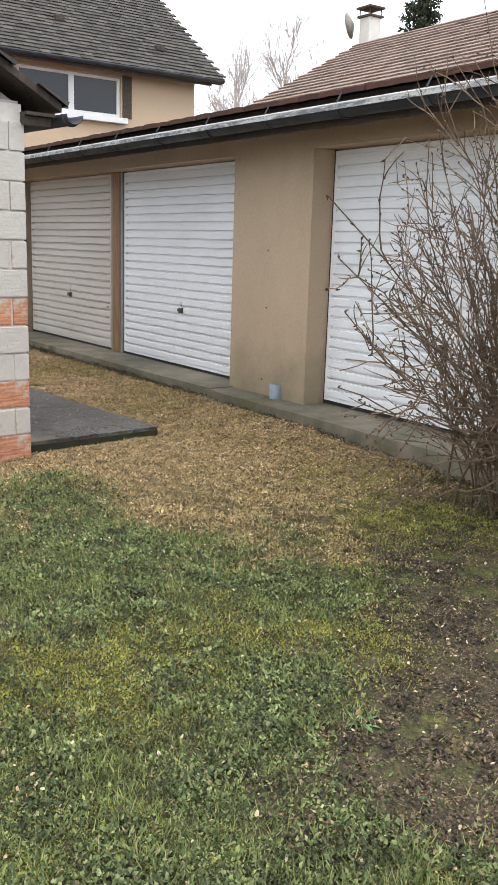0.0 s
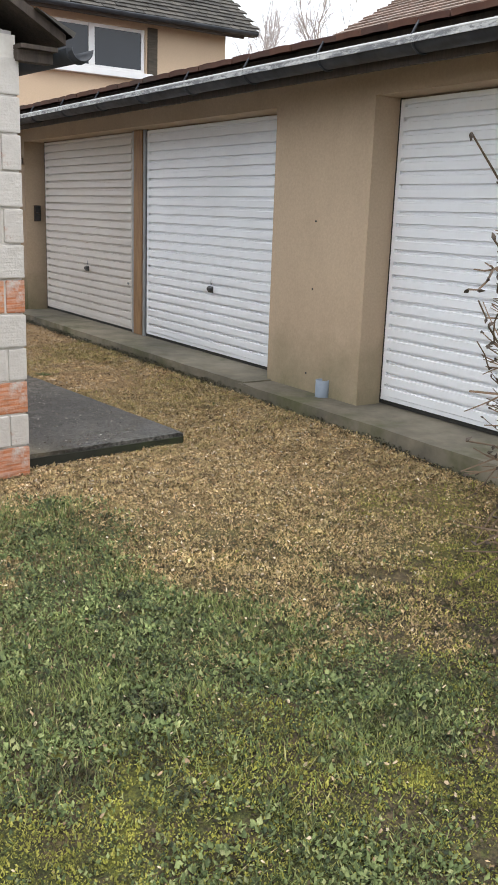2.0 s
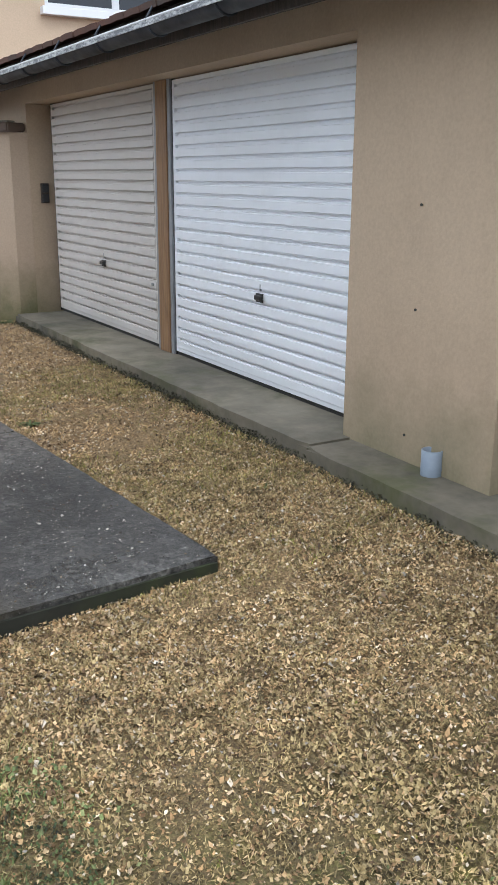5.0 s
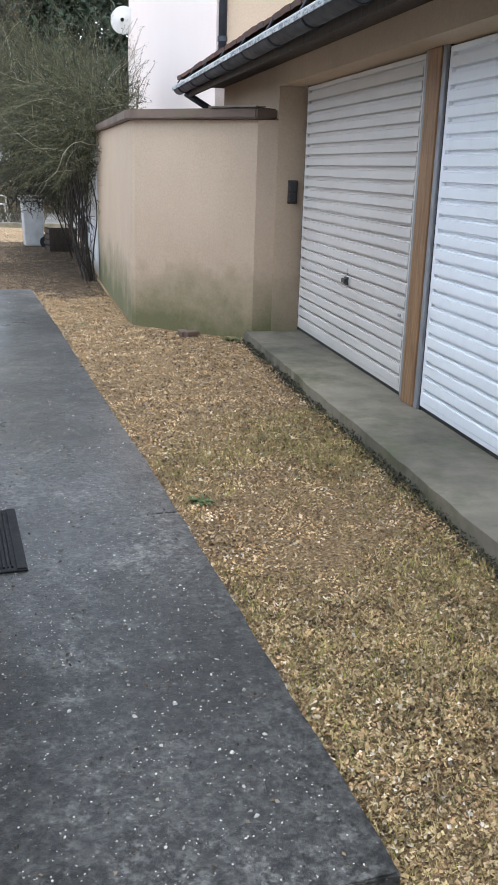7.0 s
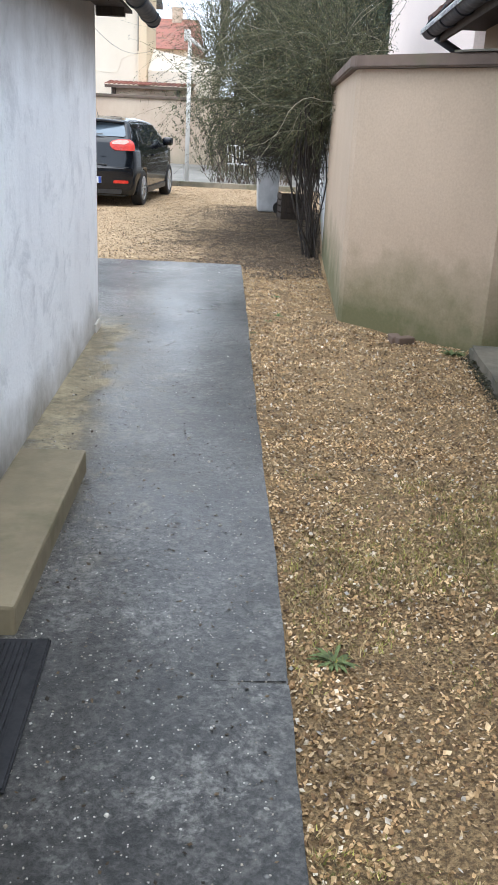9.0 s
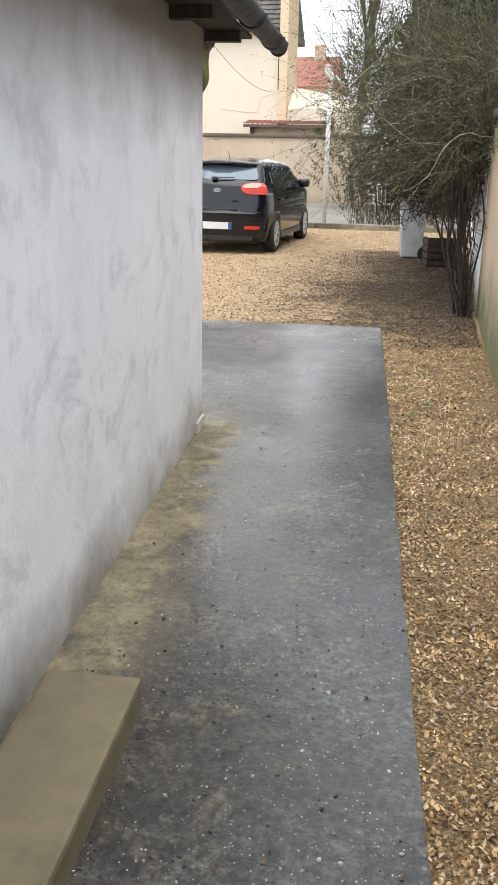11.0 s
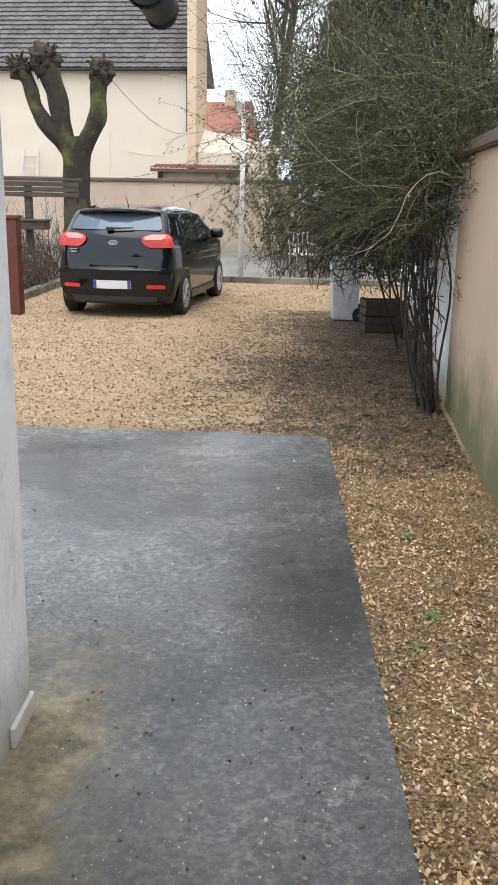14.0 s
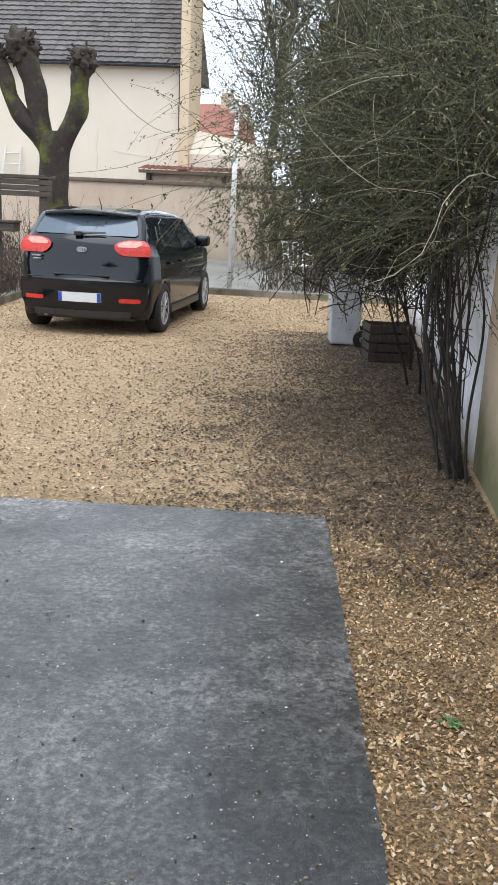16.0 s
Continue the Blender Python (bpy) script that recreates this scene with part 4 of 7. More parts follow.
for crack in (((-2.99, 38.597, 3.65), (-3.3, 38.597, 3.56), (-3.62, 38.597, 3.43), (-3.68, 38.597, 3.2), (-3.79, 38.597, 2.98), (-4.3, 38.597, 3.0), (-4.97, 38.597, 3.1)), ((-5.48, 38.597, 3.7), (-5.54, 38.597, 3.2), (-5.5, 38.597, 2.8), (-5.58, 38.597, 2.3))):
    raw("crack_repair", *band(crack, 0.012, 5), CREAM, ch2)
ra = math.atan2(2.45, 2.55)
bm = bmesh.new()
q = [bm.verts.new(p) for p in ((-22, 38.45, 5.5), (-2.98, 38.45, 5.5), (-2.98, 41.0, 7.95), (-22, 41.0, 7.95), (-22, 43.5, 5.5), (-2.98, 43.5, 5.5))]
bm.faces.new((q[0], q[1], q[2], q[3]))
bm.faces.new((q[3], q[2], q[5], q[4]))
bm.faces.new((q[0], q[3], q[4]))
bm.faces.new((q[1], q[5], q[2]))
bm.faces.new((q[0], q[4], q[5], q[1]))
bmesh.ops.recalc_face_normals(bm, faces=bm.faces)
cr = part("roof", bm, TILEGREY, ch2)
tile_field("roof_tiles", TILEGREY, (-14.0, 38.4, 5.52), (1, 0, 0), (0, math.cos(ra), math.sin(ra)), 40, 15, 0.275, 0.236, 0.034, 17, cr, 0.018)
part("eave_gutter", gutter_shell(0, 11.1, 0, 0, 0.07), ZINC, ch2, smooth=True).matrix_basis = pose(-2.98, 38.36, 5.5, 0, 0, 90)
part("verge_board", box((-3.03, 38.4, 5.44), (-2.99, 38.46, 5.56)), DARKTIMBER, ch2)
bm = bmesh.new()
add_rod(bm, (-3.0, 38.5, 5.45), (-3.0, 38.53, 5.1), 0.05)
add_rod(bm, (-3.0, 38.53, 5.1), (-3.0, 38.53, 3.7), 0.05)
part("drainpipe", bm, ZINC, ch2, smooth=True)
lean = empty("lean_to", pose(0, 0, 0))
tagged(lean, "small lean-to with a red corrugated clay roof behind the wall", "lean-to")
part("lean_wall", box((-3.7, 37.7, 0.0), (-0.95, 38.4, 2.52)), GARDENWALL, lean)
for x in (-3.75, -1.55):
    part("lean_post", box((x, 37.55, 0.0), (x + 0.12, 37.68, 2.55)), DARKTIMBER, lean)
tile_field("roof_tiles", TILERED, (-3.95, 37.4, 2.58), (1, 0, 0), (0, math.cos(0.13), math.sin(0.13)), 18, 3, 0.165, 0.3, 0.02, 19, lean, 0.03)
part("lean_beam", box((-3.95, 37.42, 2.48), (-0.97, 37.5, 2.57)), CAPPING, lean)

ld = empty("ladder", pose(-8.1, 38.35, 0.0, 0, 0, 0))
tagged(ld, "white ladder leaning on the cream house", "ladder")
for x in (-0.3, 0.3):
    part("rail", rod((x, -0.6, 0.2), (x * 0.8, 0.2, 3.1), 0.035, 0.03, 6), WHITEMETAL, ld)
for i in range(9):
    f = (i + 0.6) / 9.2
    part("rung", rod((-0.3 + 0.06 * f, -0.6 + 0.8 * f, 0.2 + 2.9 * f), (0.3 - 0.06 * f, -0.6 + 0.8 * f, 0.2 + 2.9 * f), 0.02, 0.02, 6), WHITEMETAL, ld)

rh = empty("red_roof_house", pose(0, 0, 0))
tagged(rh, "distant house with a red tiled roof", "house")
part("wall", box((-10.6, 62, 0), (-4.7, 70, 5.4)), CREAM, rh)
part("window", box((-6.6, 61.93, 3.9), (-5.6, 61.998, 5.1)), PANE, rh)
bm = bmesh.new()
q = [bm.verts.new(p) for p in ((-11, 61.6, 5.3), (-4.4, 61.6, 5.3), (-4.4, 66, 7.3), (-11, 66, 7.3), (-11, 70.4, 5.3), (-4.4, 70.4, 5.3))]
for k in ((0, 1, 2, 3), (3, 2, 5, 4), (0, 3, 4), (1, 5, 2), (0, 4, 5, 1)):
    bm.faces.new([q[i] for i in k])
bmesh.ops.recalc_face_normals(bm, faces=bm.faces)
part("roof", bm, TILERED, rh)
part("chimney", box((-6.0, 65.4, 6.8), (-5.4, 66.2, 7.9), 0.03), GARDENWALL, rh)

# kerbs and paving at the courtyard's end
kb = empty("courtyard_kerb", pose(0, 0, 0))
tagged(kb, "low concrete kerb round the courtyard gravel", "kerb", kind="structure")
x = -2.95
while x < 3.2:
    part("kerb_stone", box((x, 27.3, 0.0), (min(x + 0.99, 3.2), 27.46, 0.255), 0.012), KERB, kb)
    x += 1.0
p0, p1 = Vector((-2.35, 20.0, 0)), Vector((-2.95, 27.2, 0))
nseg = 7
for i in range(nseg):
    a = p0.lerp(p1, i / nseg)
    ob = part("kerb_stone", box((-0.16, 0.0, 0.0), (0.0, (p1 - p0).length / nseg - 0.01, 0.255), 0.012), KERB, kb)
    ob.matrix_basis = pose(a.x, a.y, 0, 0, 0, math.degrees(math.atan2(-(p1 - p0).x, (p1 - p0).y)))
pv = part("pavement", box((-2.9, 27.47, 0.0), (12.0, 36.9, 0.175)), PAVING, None)
tagged(pv, "grey worn paving beyond the kerb", "pavement", kind="structure")
bed = part("flower_bed", box((-12, 21.0, 0.0), (-3.15, 36.9, 0.19)), ROOFSLATE, None)
tagged(bed, "bare earth planting bed behind the kerb", "bed", kind="structure")

wp = empty("white_post", pose(0.06, 28.5, 0.17))
tagged(wp, "tall flaking white painted post with a bracket", "post")
part("shaft", rod((0, 0, 0), (0.02, 0, 3.25), 0.055, 0.045, 12), WHITEMETAL, wp, smooth=True)
part("bracket_arm", rod((-0.1, 0, 3.32), (0.45, 0, 2.92), 0.05, 0.04, 8), WHITEMETAL, wp)
part("cap", box((-0.12, -0.06, 3.17), (0.03, 0.06, 3.42), 0.02), WHITEMETAL, wp)

# timber fence with a planter box
fe = empty("timber_fence", pose(0, 0, 0))
tagged(fe, "weathered dark timber fence rail on posts beside the bed", "fence")
for x in (-3.42, -2.62, -4.6, -5.8):
    part("post", box((x - 0.06, 25.65, 0.15), (x + 0.06, 25.76, 2.0 - (0.0 if x > -3 else 0.06)), 0.008), GREYTIMBER, fe)
part("top_rail", box((-6.2, 25.60, 1.98), (-2.45, 25.80, 2.03), 0.006), GREYTIMBER, fe)
for i in range(3):
    part("rail_board", box((-6.2, 25.61, 1.70 + 0.09 * i), (-2.46, 25.635, 1.78 + 0.09 * i), 0.004), GREYTIMBER, fe)
pb = empty("planter_box", pose(-3.25, 25.45, 1.20))
tagged(pb, "small brown timber planter box fixed to the fence", "planter")
part("trough", box((-0.24, -0.1, -0.06), (0.24, 0.18, 0.08), 0.015), GREYTIMBER, pb)
part("rim", box((-0.27, -0.13, 0.08), (0.27, 0.19, 0.115), 0.01), GREYTIMBER, pb)
rp2 = empty("red_gate_post", pose(-2.12, 21.6, 0.1))
tagged(rp2, "red-brown painted square gate post", "post")
part("shaft", box((-0.09, -0.09, 0.0), (0.09, 0.09, 1.32), 0.012), REDPAINT, rp2)
part("cap", box((-0.11, -0.11, 1.322), (0.11, 0.11, 1.37), 0.015), REDPAINT, rp2)

# overhead cable from the pollard to the annex
cb = bmesh.new()
pts = [Vector((-2.78, 28.6, 4.15)).lerp(Vector((-2.5, 38.25, 3.7)), i / 14) - Vector((0, 0, 0.5 * math.sin(math.pi * i / 14))) for i in range(15)]
for a, b in zip(pts, pts[1:]):
    add_rod(cb, a, b, 0.005, 0.005, 5)
tagged(part("cable", cb, DARKSEAL), "thin sagging grey cable between tree and house", "cable")

# ---- vegetation and litter: shared generators ----
RNG = np.random.default_rng(12)


def leaf_mat(name, *stops, rough=0.75, patchy=False):
    m = Nodes(name, rough)
    c = m.ramp(m.island(), *stops)
    c = m.mix(0.4, c, m.ramp(m.noise(30, 3), (0.3, 0.6), (0.7, 1.1)), "MULTIPLY")
    if patchy:
        c = m.mix(1.0, c, m.ramp(m.noise(9, 7, 0.8, warp=0.5), (0.36, 0.16), (0.47, 0.85), (0.55, 1.15), (0.68, 1.9)), "MULTIPLY")
    else:
        c = m.mix(1.0, c, m.ramp(m.noise(8, 6, 0.75), (0.36, 0.4), (0.52, 1.0), (0.66, 1.45)), "MULTIPLY")
    m.colour(c)
    return m.mat


GRASS = leaf_mat("winter_grass", (0.0, (0.045, 0.07, 0.018)), (0.45, (0.13, 0.17, 0.045)), (0.85, (0.225, 0.25, 0.08)), (1.0, (0.34, 0.31, 0.14)), patchy=True)
CLOVER = leaf_mat("dark_clover", (0.0, (0.024, 0.04, 0.012)), (0.45, (0.09, 0.125, 0.04)), (0.8, (0.17, 0.21, 0.075)), (1.0, (0.28, 0.30, 0.13)), patchy=True)
MOSS = leaf_mat("yellow_moss", (0.0, (0.12, 0.13, 0.02)), (0.5, (0.235, 0.235, 0.036)), (1.0, (0.34, 0.315, 0.075)), patchy=True)
STRAW = leaf_mat("dead_straw", (0.0, (0.09, 0.062, 0.024)), (0.5, (0.29, 0.215, 0.09)), (1.0, (0.50, 0.39, 0.20)), patchy=True)
UNDERLITTER = leaf_mat("brown_shrub_litter", (0.0, (0.035, 0.022, 0.012)), (0.5, (0.085, 0.055, 0.03)), (0.85, (0.15, 0.105, 0.06)), (1.0, (0.30, 0.23, 0.15)))
PALELEAF = leaf_mat("pale_dead_leaf", (0.0, (0.22, 0.14, 0.08)), (0.5, (0.42, 0.31, 0.19)), (1.0, (0.60, 0.50, 0.36)))
LITTER = leaf_mat("dead_leaf_litter", (0.0, (0.020, 0.014, 0.008)), (0.5, (0.052, 0.036, 0.019)), (0.85, (0.115, 0.08, 0.045)), (1.0, (0.22, 0.17, 0.11)), patchy=True)
PEBBLE = leaf_mat("tan_gravel", (0.0, (0.07, 0.037, 0.016)), (0.2, (0.27, 0.16, 0.07)), (0.55, (0.48, 0.315, 0.15)), (0.86, (0.64, 0.47, 0.27)), (0.97, (0.70, 0.62, 0.50)), (1.0, (0.3, 0.28, 0.25)), rough=0.7)
COURT = leaf_mat("sandy_courtyard_gravel", (0.0, (0.10, 0.06, 0.03)), (0.25, (0.30, 0.195, 0.10)), (0.6, (0.48, 0.34, 0.195)), (1.0, (0.64, 0.49, 0.32)), rough=0.75)
GRIT = leaf_mat("pale_grit", (0.0, (0.2, 0.17, 0.13)), (0.5, (0.4, 0.37, 0.32)), (1.0, (0.62, 0.6, 0.56)), rough=0.8)
BARK = simple("dark_twig_bark", (0.085, 0.062, 0.045), (0.045, 0.034, 0.026), 0.85, 0, 14, 0.4)
TWIG = simple("pale_brown_twig", (0.18, 0.12, 0.075), (0.085, 0.056, 0.038), 0.75, 0, 9, 0.3)
GREENSTEM = leaf_mat("olive_green_shoots", (0.0, (0.028, 0.028, 0.013)), (0.5, (0.066, 0.066, 0.028)), (0.8, (0.12, 0.115, 0.055)), (1.0, (0.34, 0.30, 0.22)))
OLIVELEAF = leaf_mat("small_dark_green_leaves", (0.0, (0.022, 0.026, 0.011)), (0.5, (0.066, 0.076, 0.029)), (0.85, (0.14, 0.145, 0.058)), (1.0, (0.25, 0.20, 0.11)))
NEEDLE = leaf_mat("dark_conifer_needles", (0.0, (0.012, 0.022, 0.012)), (0.6, (0.028, 0.045, 0.022)), (1.0, (0.055, 0.075, 0.035)))
BRAMBLE = leaf_mat("russet_dry_leaves", (0.0, (0.09, 0.04, 0.025)), (0.5, (0.17, 0.085, 0.05)), (1.0, (0.28, 0.2, 0.13)))


def land(x, y):
    s = 0.6 * x + 0.8 * y
    u, v = (x - 2.225) * 0.9968 + (y - 5.52) * 0.0797, -(x - 2.225) * 0.0797 + (y - 5.52) * 0.9968
    dip = 0.05 * np.exp(-((v + 0.08) / 0.4) ** 2) * np.clip((1.5 - u) / 0.4, 0, 1)
    bank = -dip / 0.055 + np.clip((x - 3.5) / 0.7, 0, 1) * np.clip(12.4 - y, 0, 1) * np.clip((y - 2.0) / 3.0, 0, 1)
    fall = np.interp(v, (6.5, 10.2, 18.0), (0.0, 0.052, 0.062))
    return 0.055 * bank - fall + np.interp(s, (-6, 0, 3.0, 5.0, 6.5, 9), (-0.05, 0.03, 0.10, 0.165, 0.19, 0.2))


_LATTICE = np.random.default_rng(77).uniform(-1, 1, (256, 256))


def lattice(x, y):
    """Smooth value noise on a unit grid, -1 to 1."""
    i, j = np.floor(x).astype(int), np.floor(y).astype(int)
    u, v = x - i, y - j
    u, v = u * u * (3 - 2 * u), v * v * (3 - 2 * v)
    p = [[_LATTICE[(i + di) & 255, (j + dj) & 255] for dj in (0, 1)] for di in (0, 1)]
    return (p[0][0] * (1 - u) + p[1][0] * u) * (1 - v) + (p[0][1] * (1 - u) + p[1][1] * u) * v


def wobble(x, y, f, seed):
    """Three octaves of smooth noise, about -1 to 1."""
    c, k = math.cos(seed), math.sin(seed)
    p, q = (x * c - y * k) * f * 0.8 + seed * 17.3, (x * k + y * c) * f * 0.8 - seed * 9.1
    return 0.85 * lattice(p, q) + 0.45 * lattice(p * 2.1 + 5, q * 2.1) + 0.25 * lattice(p * 4.3, q * 4.3 + 9)


def off_slab(x, y, margin=0.0):
    """True where a point lies clear of the path, apron, store, buildings."""
    dx, dy = x - 2.225, y - 5.52
    c, s = math.cos(radians(4.57)), math.sin(radians(4.57))
    u, v = dx * c + dy * s, -dx * s + dy * c
    on_path = (u < np.interp(v, (0.0, 2.7, 4.6, 6.05, 10.2), (1.11, 1.10, 1.06, 1.042, 0.992)) + margin) & (v > 0.095 - margin) & (v < 10.1 + margin)
    on_path &= (u > -5.0)
    on_house = (u < 0.0) & (v > 0.0) & (v < 6.9)
    on_apron = (x > 4.235 - margin) & (y < 11.67)
    on_store = (x > 3.385 - 0.026 * (y - 13.0) - margin) & (y > 12.9) & (y < 17.0)
    on_store |= (x > 3.31 - margin) & (y > 16.9) & (y < 28)
    on_store |= (x + y > 16.27 - margin) & (y > 11.7) & (y < 13.2)
    return ~(on_path | on_house | on_apron | on_store)


def scatter(n, x0, x1, y0, y1):
    return RNG.uniform(x0, x1, n), RNG.uniform(y0, y1, n)


def emit(name, V, F, material, label, category):
    ob = raw(name, V.reshape(-1, 3).tolist(), F.tolist(), material)
    return tagged(ob, label, category, kind="stuff")


def blades(x, y, z, length, width, flat):
    """One narrow triangle a blade; flat 0 stands, 1 lies down."""
    n = len(x)
    a = RNG.uniform(0, 2 * np.pi, n)
    tilt = np.clip(flat + RNG.normal(0, 0.25, n), 0, 1.45)
    dx, dy = np.cos(a), np.sin(a)
    px, py = -dy * width / 2, dx * width / 2
    V = np.zeros((n, 3, 3))
    V[:, 0] = np.stack([x - px, y - py, z], 1)
    V[:, 1] = np.stack([x + px, y + py, z], 1)
    V[:, 2] = np.stack([x + dx * length * np.sin(tilt), y + dy * length * np.sin(tilt), z + 0.003 + length * np.cos(tilt)], 1)
    return V, np.arange(n * 3).reshape(n, 3)


def chips(x, y, z, r, tilt, sides=5, lift=0.006):
    """Small irregular flakes lying about, slightly cupped."""
    n = len(x)
    a0 = RNG.uniform(0, 2 * np.pi, n)
    nx, ny = RNG.normal(0, tilt, n), RNG.normal(0, tilt, n)
    V = np.zeros((n, sides + 1, 3))
    V[:, 0] = np.stack([x, y, z + lift], 1)
    asp = RNG.uniform(0.5, 1.0, n)
    for k in range(sides):
        a = 2 * np.pi * k / sides
        rr = r * RNG.uniform(0.7, 1.15, n)
        u, v = np.cos(a) * rr, np.sin(a) * rr * asp
        ex, ey = u * np.cos(a0) - v * np.sin(a0), u * np.sin(a0) + v * np.cos(a0)
        V[:, k + 1] = np.stack([x + ex, y + ey, z + np.maximum(lift * 0.4 + nx * ex + ny * ey, -0.002)], 1)
    base = (np.arange(n) * (sides + 1))[:, None]
    F = np.concatenate([np.stack([base[:, 0], base[:, 0] + 1 + k, base[:, 0] + 1 + (k + 1) % sides], 1) for k in range(sides)])
    return V, F


def domes(x, y, z, r, sides=5):
    """Low stones: an uneven ring, a smaller raised ring, a cap."""
    n = len(x)
    a0 = RNG.uniform(0, 2 * np.pi, n)
    asp = RNG.uniform(0.55, 1.0, n)
    h = r * RNG.uniform(0.35, 0.85, n)
    V = np.zeros((n, 2 * sides, 3))
    tx, ty = RNG.normal(0, 0.2, n), RNG.normal(0, 0.2, n)
    for k in range(sides):
        a = 2 * np.pi * k / sides
        for ring, (sc, hh) in enumerate(((1.0, 0.0), (0.62, 1.0))):
            rr = r * sc * RNG.uniform(0.8, 1.15, n)
            u, v = np.cos(a) * rr, np.sin(a) * rr * asp
            ex, ey = u * np.cos(a0) - v * np.sin(a0), u * np.sin(a0) + v * np.cos(a0)
            V[:, ring * sides + k] = np.stack([x + ex, y + ey, z - 0.004 + hh * h + tx * ex + ty * ey], 1)
    b = np.arange(n) * 2 * sides
    faces = []
    for k in range(sides):
        k2 = (k + 1) % sides
        faces.append(np.stack([b + k, b + k2, b + sides + k2], 1))
        faces.append(np.stack([b + k, b + sides + k2, b + sides + k], 1))
    for k in range(1, sides - 1):
        faces.append(np.stack([b + sides, b + sides + k, b + sides + k + 1], 1))
    return V, np.concatenate(faces)


# where each kind of lawn patch lies: x, y, radius
GREEN = ((1.55, 3.6, 0.45), (1.35, 3.25, 0.3), (2.25, 2.75, 0.25), (1.6, 2.3, 0.25), (2.0, 4.45, 0.35), (2.45, 2.55, 0.28), (1.15, 1.9, 0.5), (1.75, 2.9, 0.35), (1.9, 2.05, 0.3), (2.65, 3.3, 0.12), (1.6, 4.9, 0.4), (0.8, 1.4, 0.5), (2.11, 4.70, 0.30), (1.96, 4.04, 0.22), (2.02, 3.49, 0.20), (2.28, 3.41, 0.22), (2.75, 3.41, 0.09), (1.75, 3.81, 0.20), (2.08, 3.45, 0.28), (2.50, 2.75, 0.28))
MOSSY = ((1.75, 2.35, 0.3), (2.3, 2.2, 0.22), (2.05, 2.8, 0.28), (2.6, 2.85, 0.22), (1.38, 2.55, 0.4), (3.55, 3.05, 0.5), (3.75, 4.1, 0.4), (2.62, 2.5, 0.16), (1.2, 2.15, 0.2), (0.95, 1.7, 0.3), (2.1, 2.0, 0.2))
SANDY = ((2.9, 4.0, 0.75), (3.3, 4.9, 0.7), (2.3, 3.8, 0.4), (2.05, 3.3, 0.25), (2.9, 5.3, 0.6), (1.8, 5.2, 0.35), (2.6, 3.1, 0.35))
BROWN = ((1.95, 1.35, 0.3), (2.3, 1.95, 0.35), (2.0, 1.7, 0.22), (2.35, 1.75, 0.5), (2.95, 2.35, 0.5), (1.5, 1.6, 0.35), (3.4, 2.3, 0.7), (1.75, 2.45, 0.25), (3.9, 3.3, 0.6), (1.3, 3.1, 0.2))


def field(x, y, blobs):
    w = np.zeros_like(x)
    for cx, cy, r in blobs:
        w += np.exp(-((x - cx) ** 2 + (y - cy) ** 2) / (r * r))
    return w


def lawn_kind(x, y):
    jx, jy = x + 0.1 * wobble(x, y, 4, 1), y + 0.1 * wobble(x, y, 4.4, 2)
    grav = np.clip((jy + 0.35 * jx - 4.25 + 0.5 * wobble(x, y, 1.3, 5)) / 1.6, 0, 1)
    g = 0.40 + 2.0 * field(jx, jy, GREEN) + 0.5 * wobble(x, y, 3, 3) + 0.6 * wobble(x, y, 9, 13) + 0.4 * wobble(y, x, 19, 14)
    m = 0.36 + 2.2 * field(jx, jy, MOSSY) + 0.3 * wobble(x, y, 2.2, 4) + 0.5 * wobble(x, y, 8, 15) + 0.3 * wobble(y, x, 21, 16)
    s = 0.30 + 1.5 * field(jx, jy, SANDY) + 1.2 * grav + 0.3 * wobble(x, y, 3.5, 6) + 0.4 * wobble(y, x, 10, 17) + 0.3 * wobble(y, x, 23, 18)
    b = 0.34 + 1.8 * field(jx, jy, BROWN) + 0.4 * wobble(x, y, 3.1, 7) + 0.6 * wobble(y, x, 7, 19) + 0.4 * wobble(x, y, 17, 20)
    w = np.clip(np.stack([g * (1 - 0.7 * grav), m * (1 - 0.4 * grav), s, b * (1 - 0.5 * grav)], 1), 0.02, None)
    w = w ** 3.0
    return w / w.sum(1, keepdims=True), grav


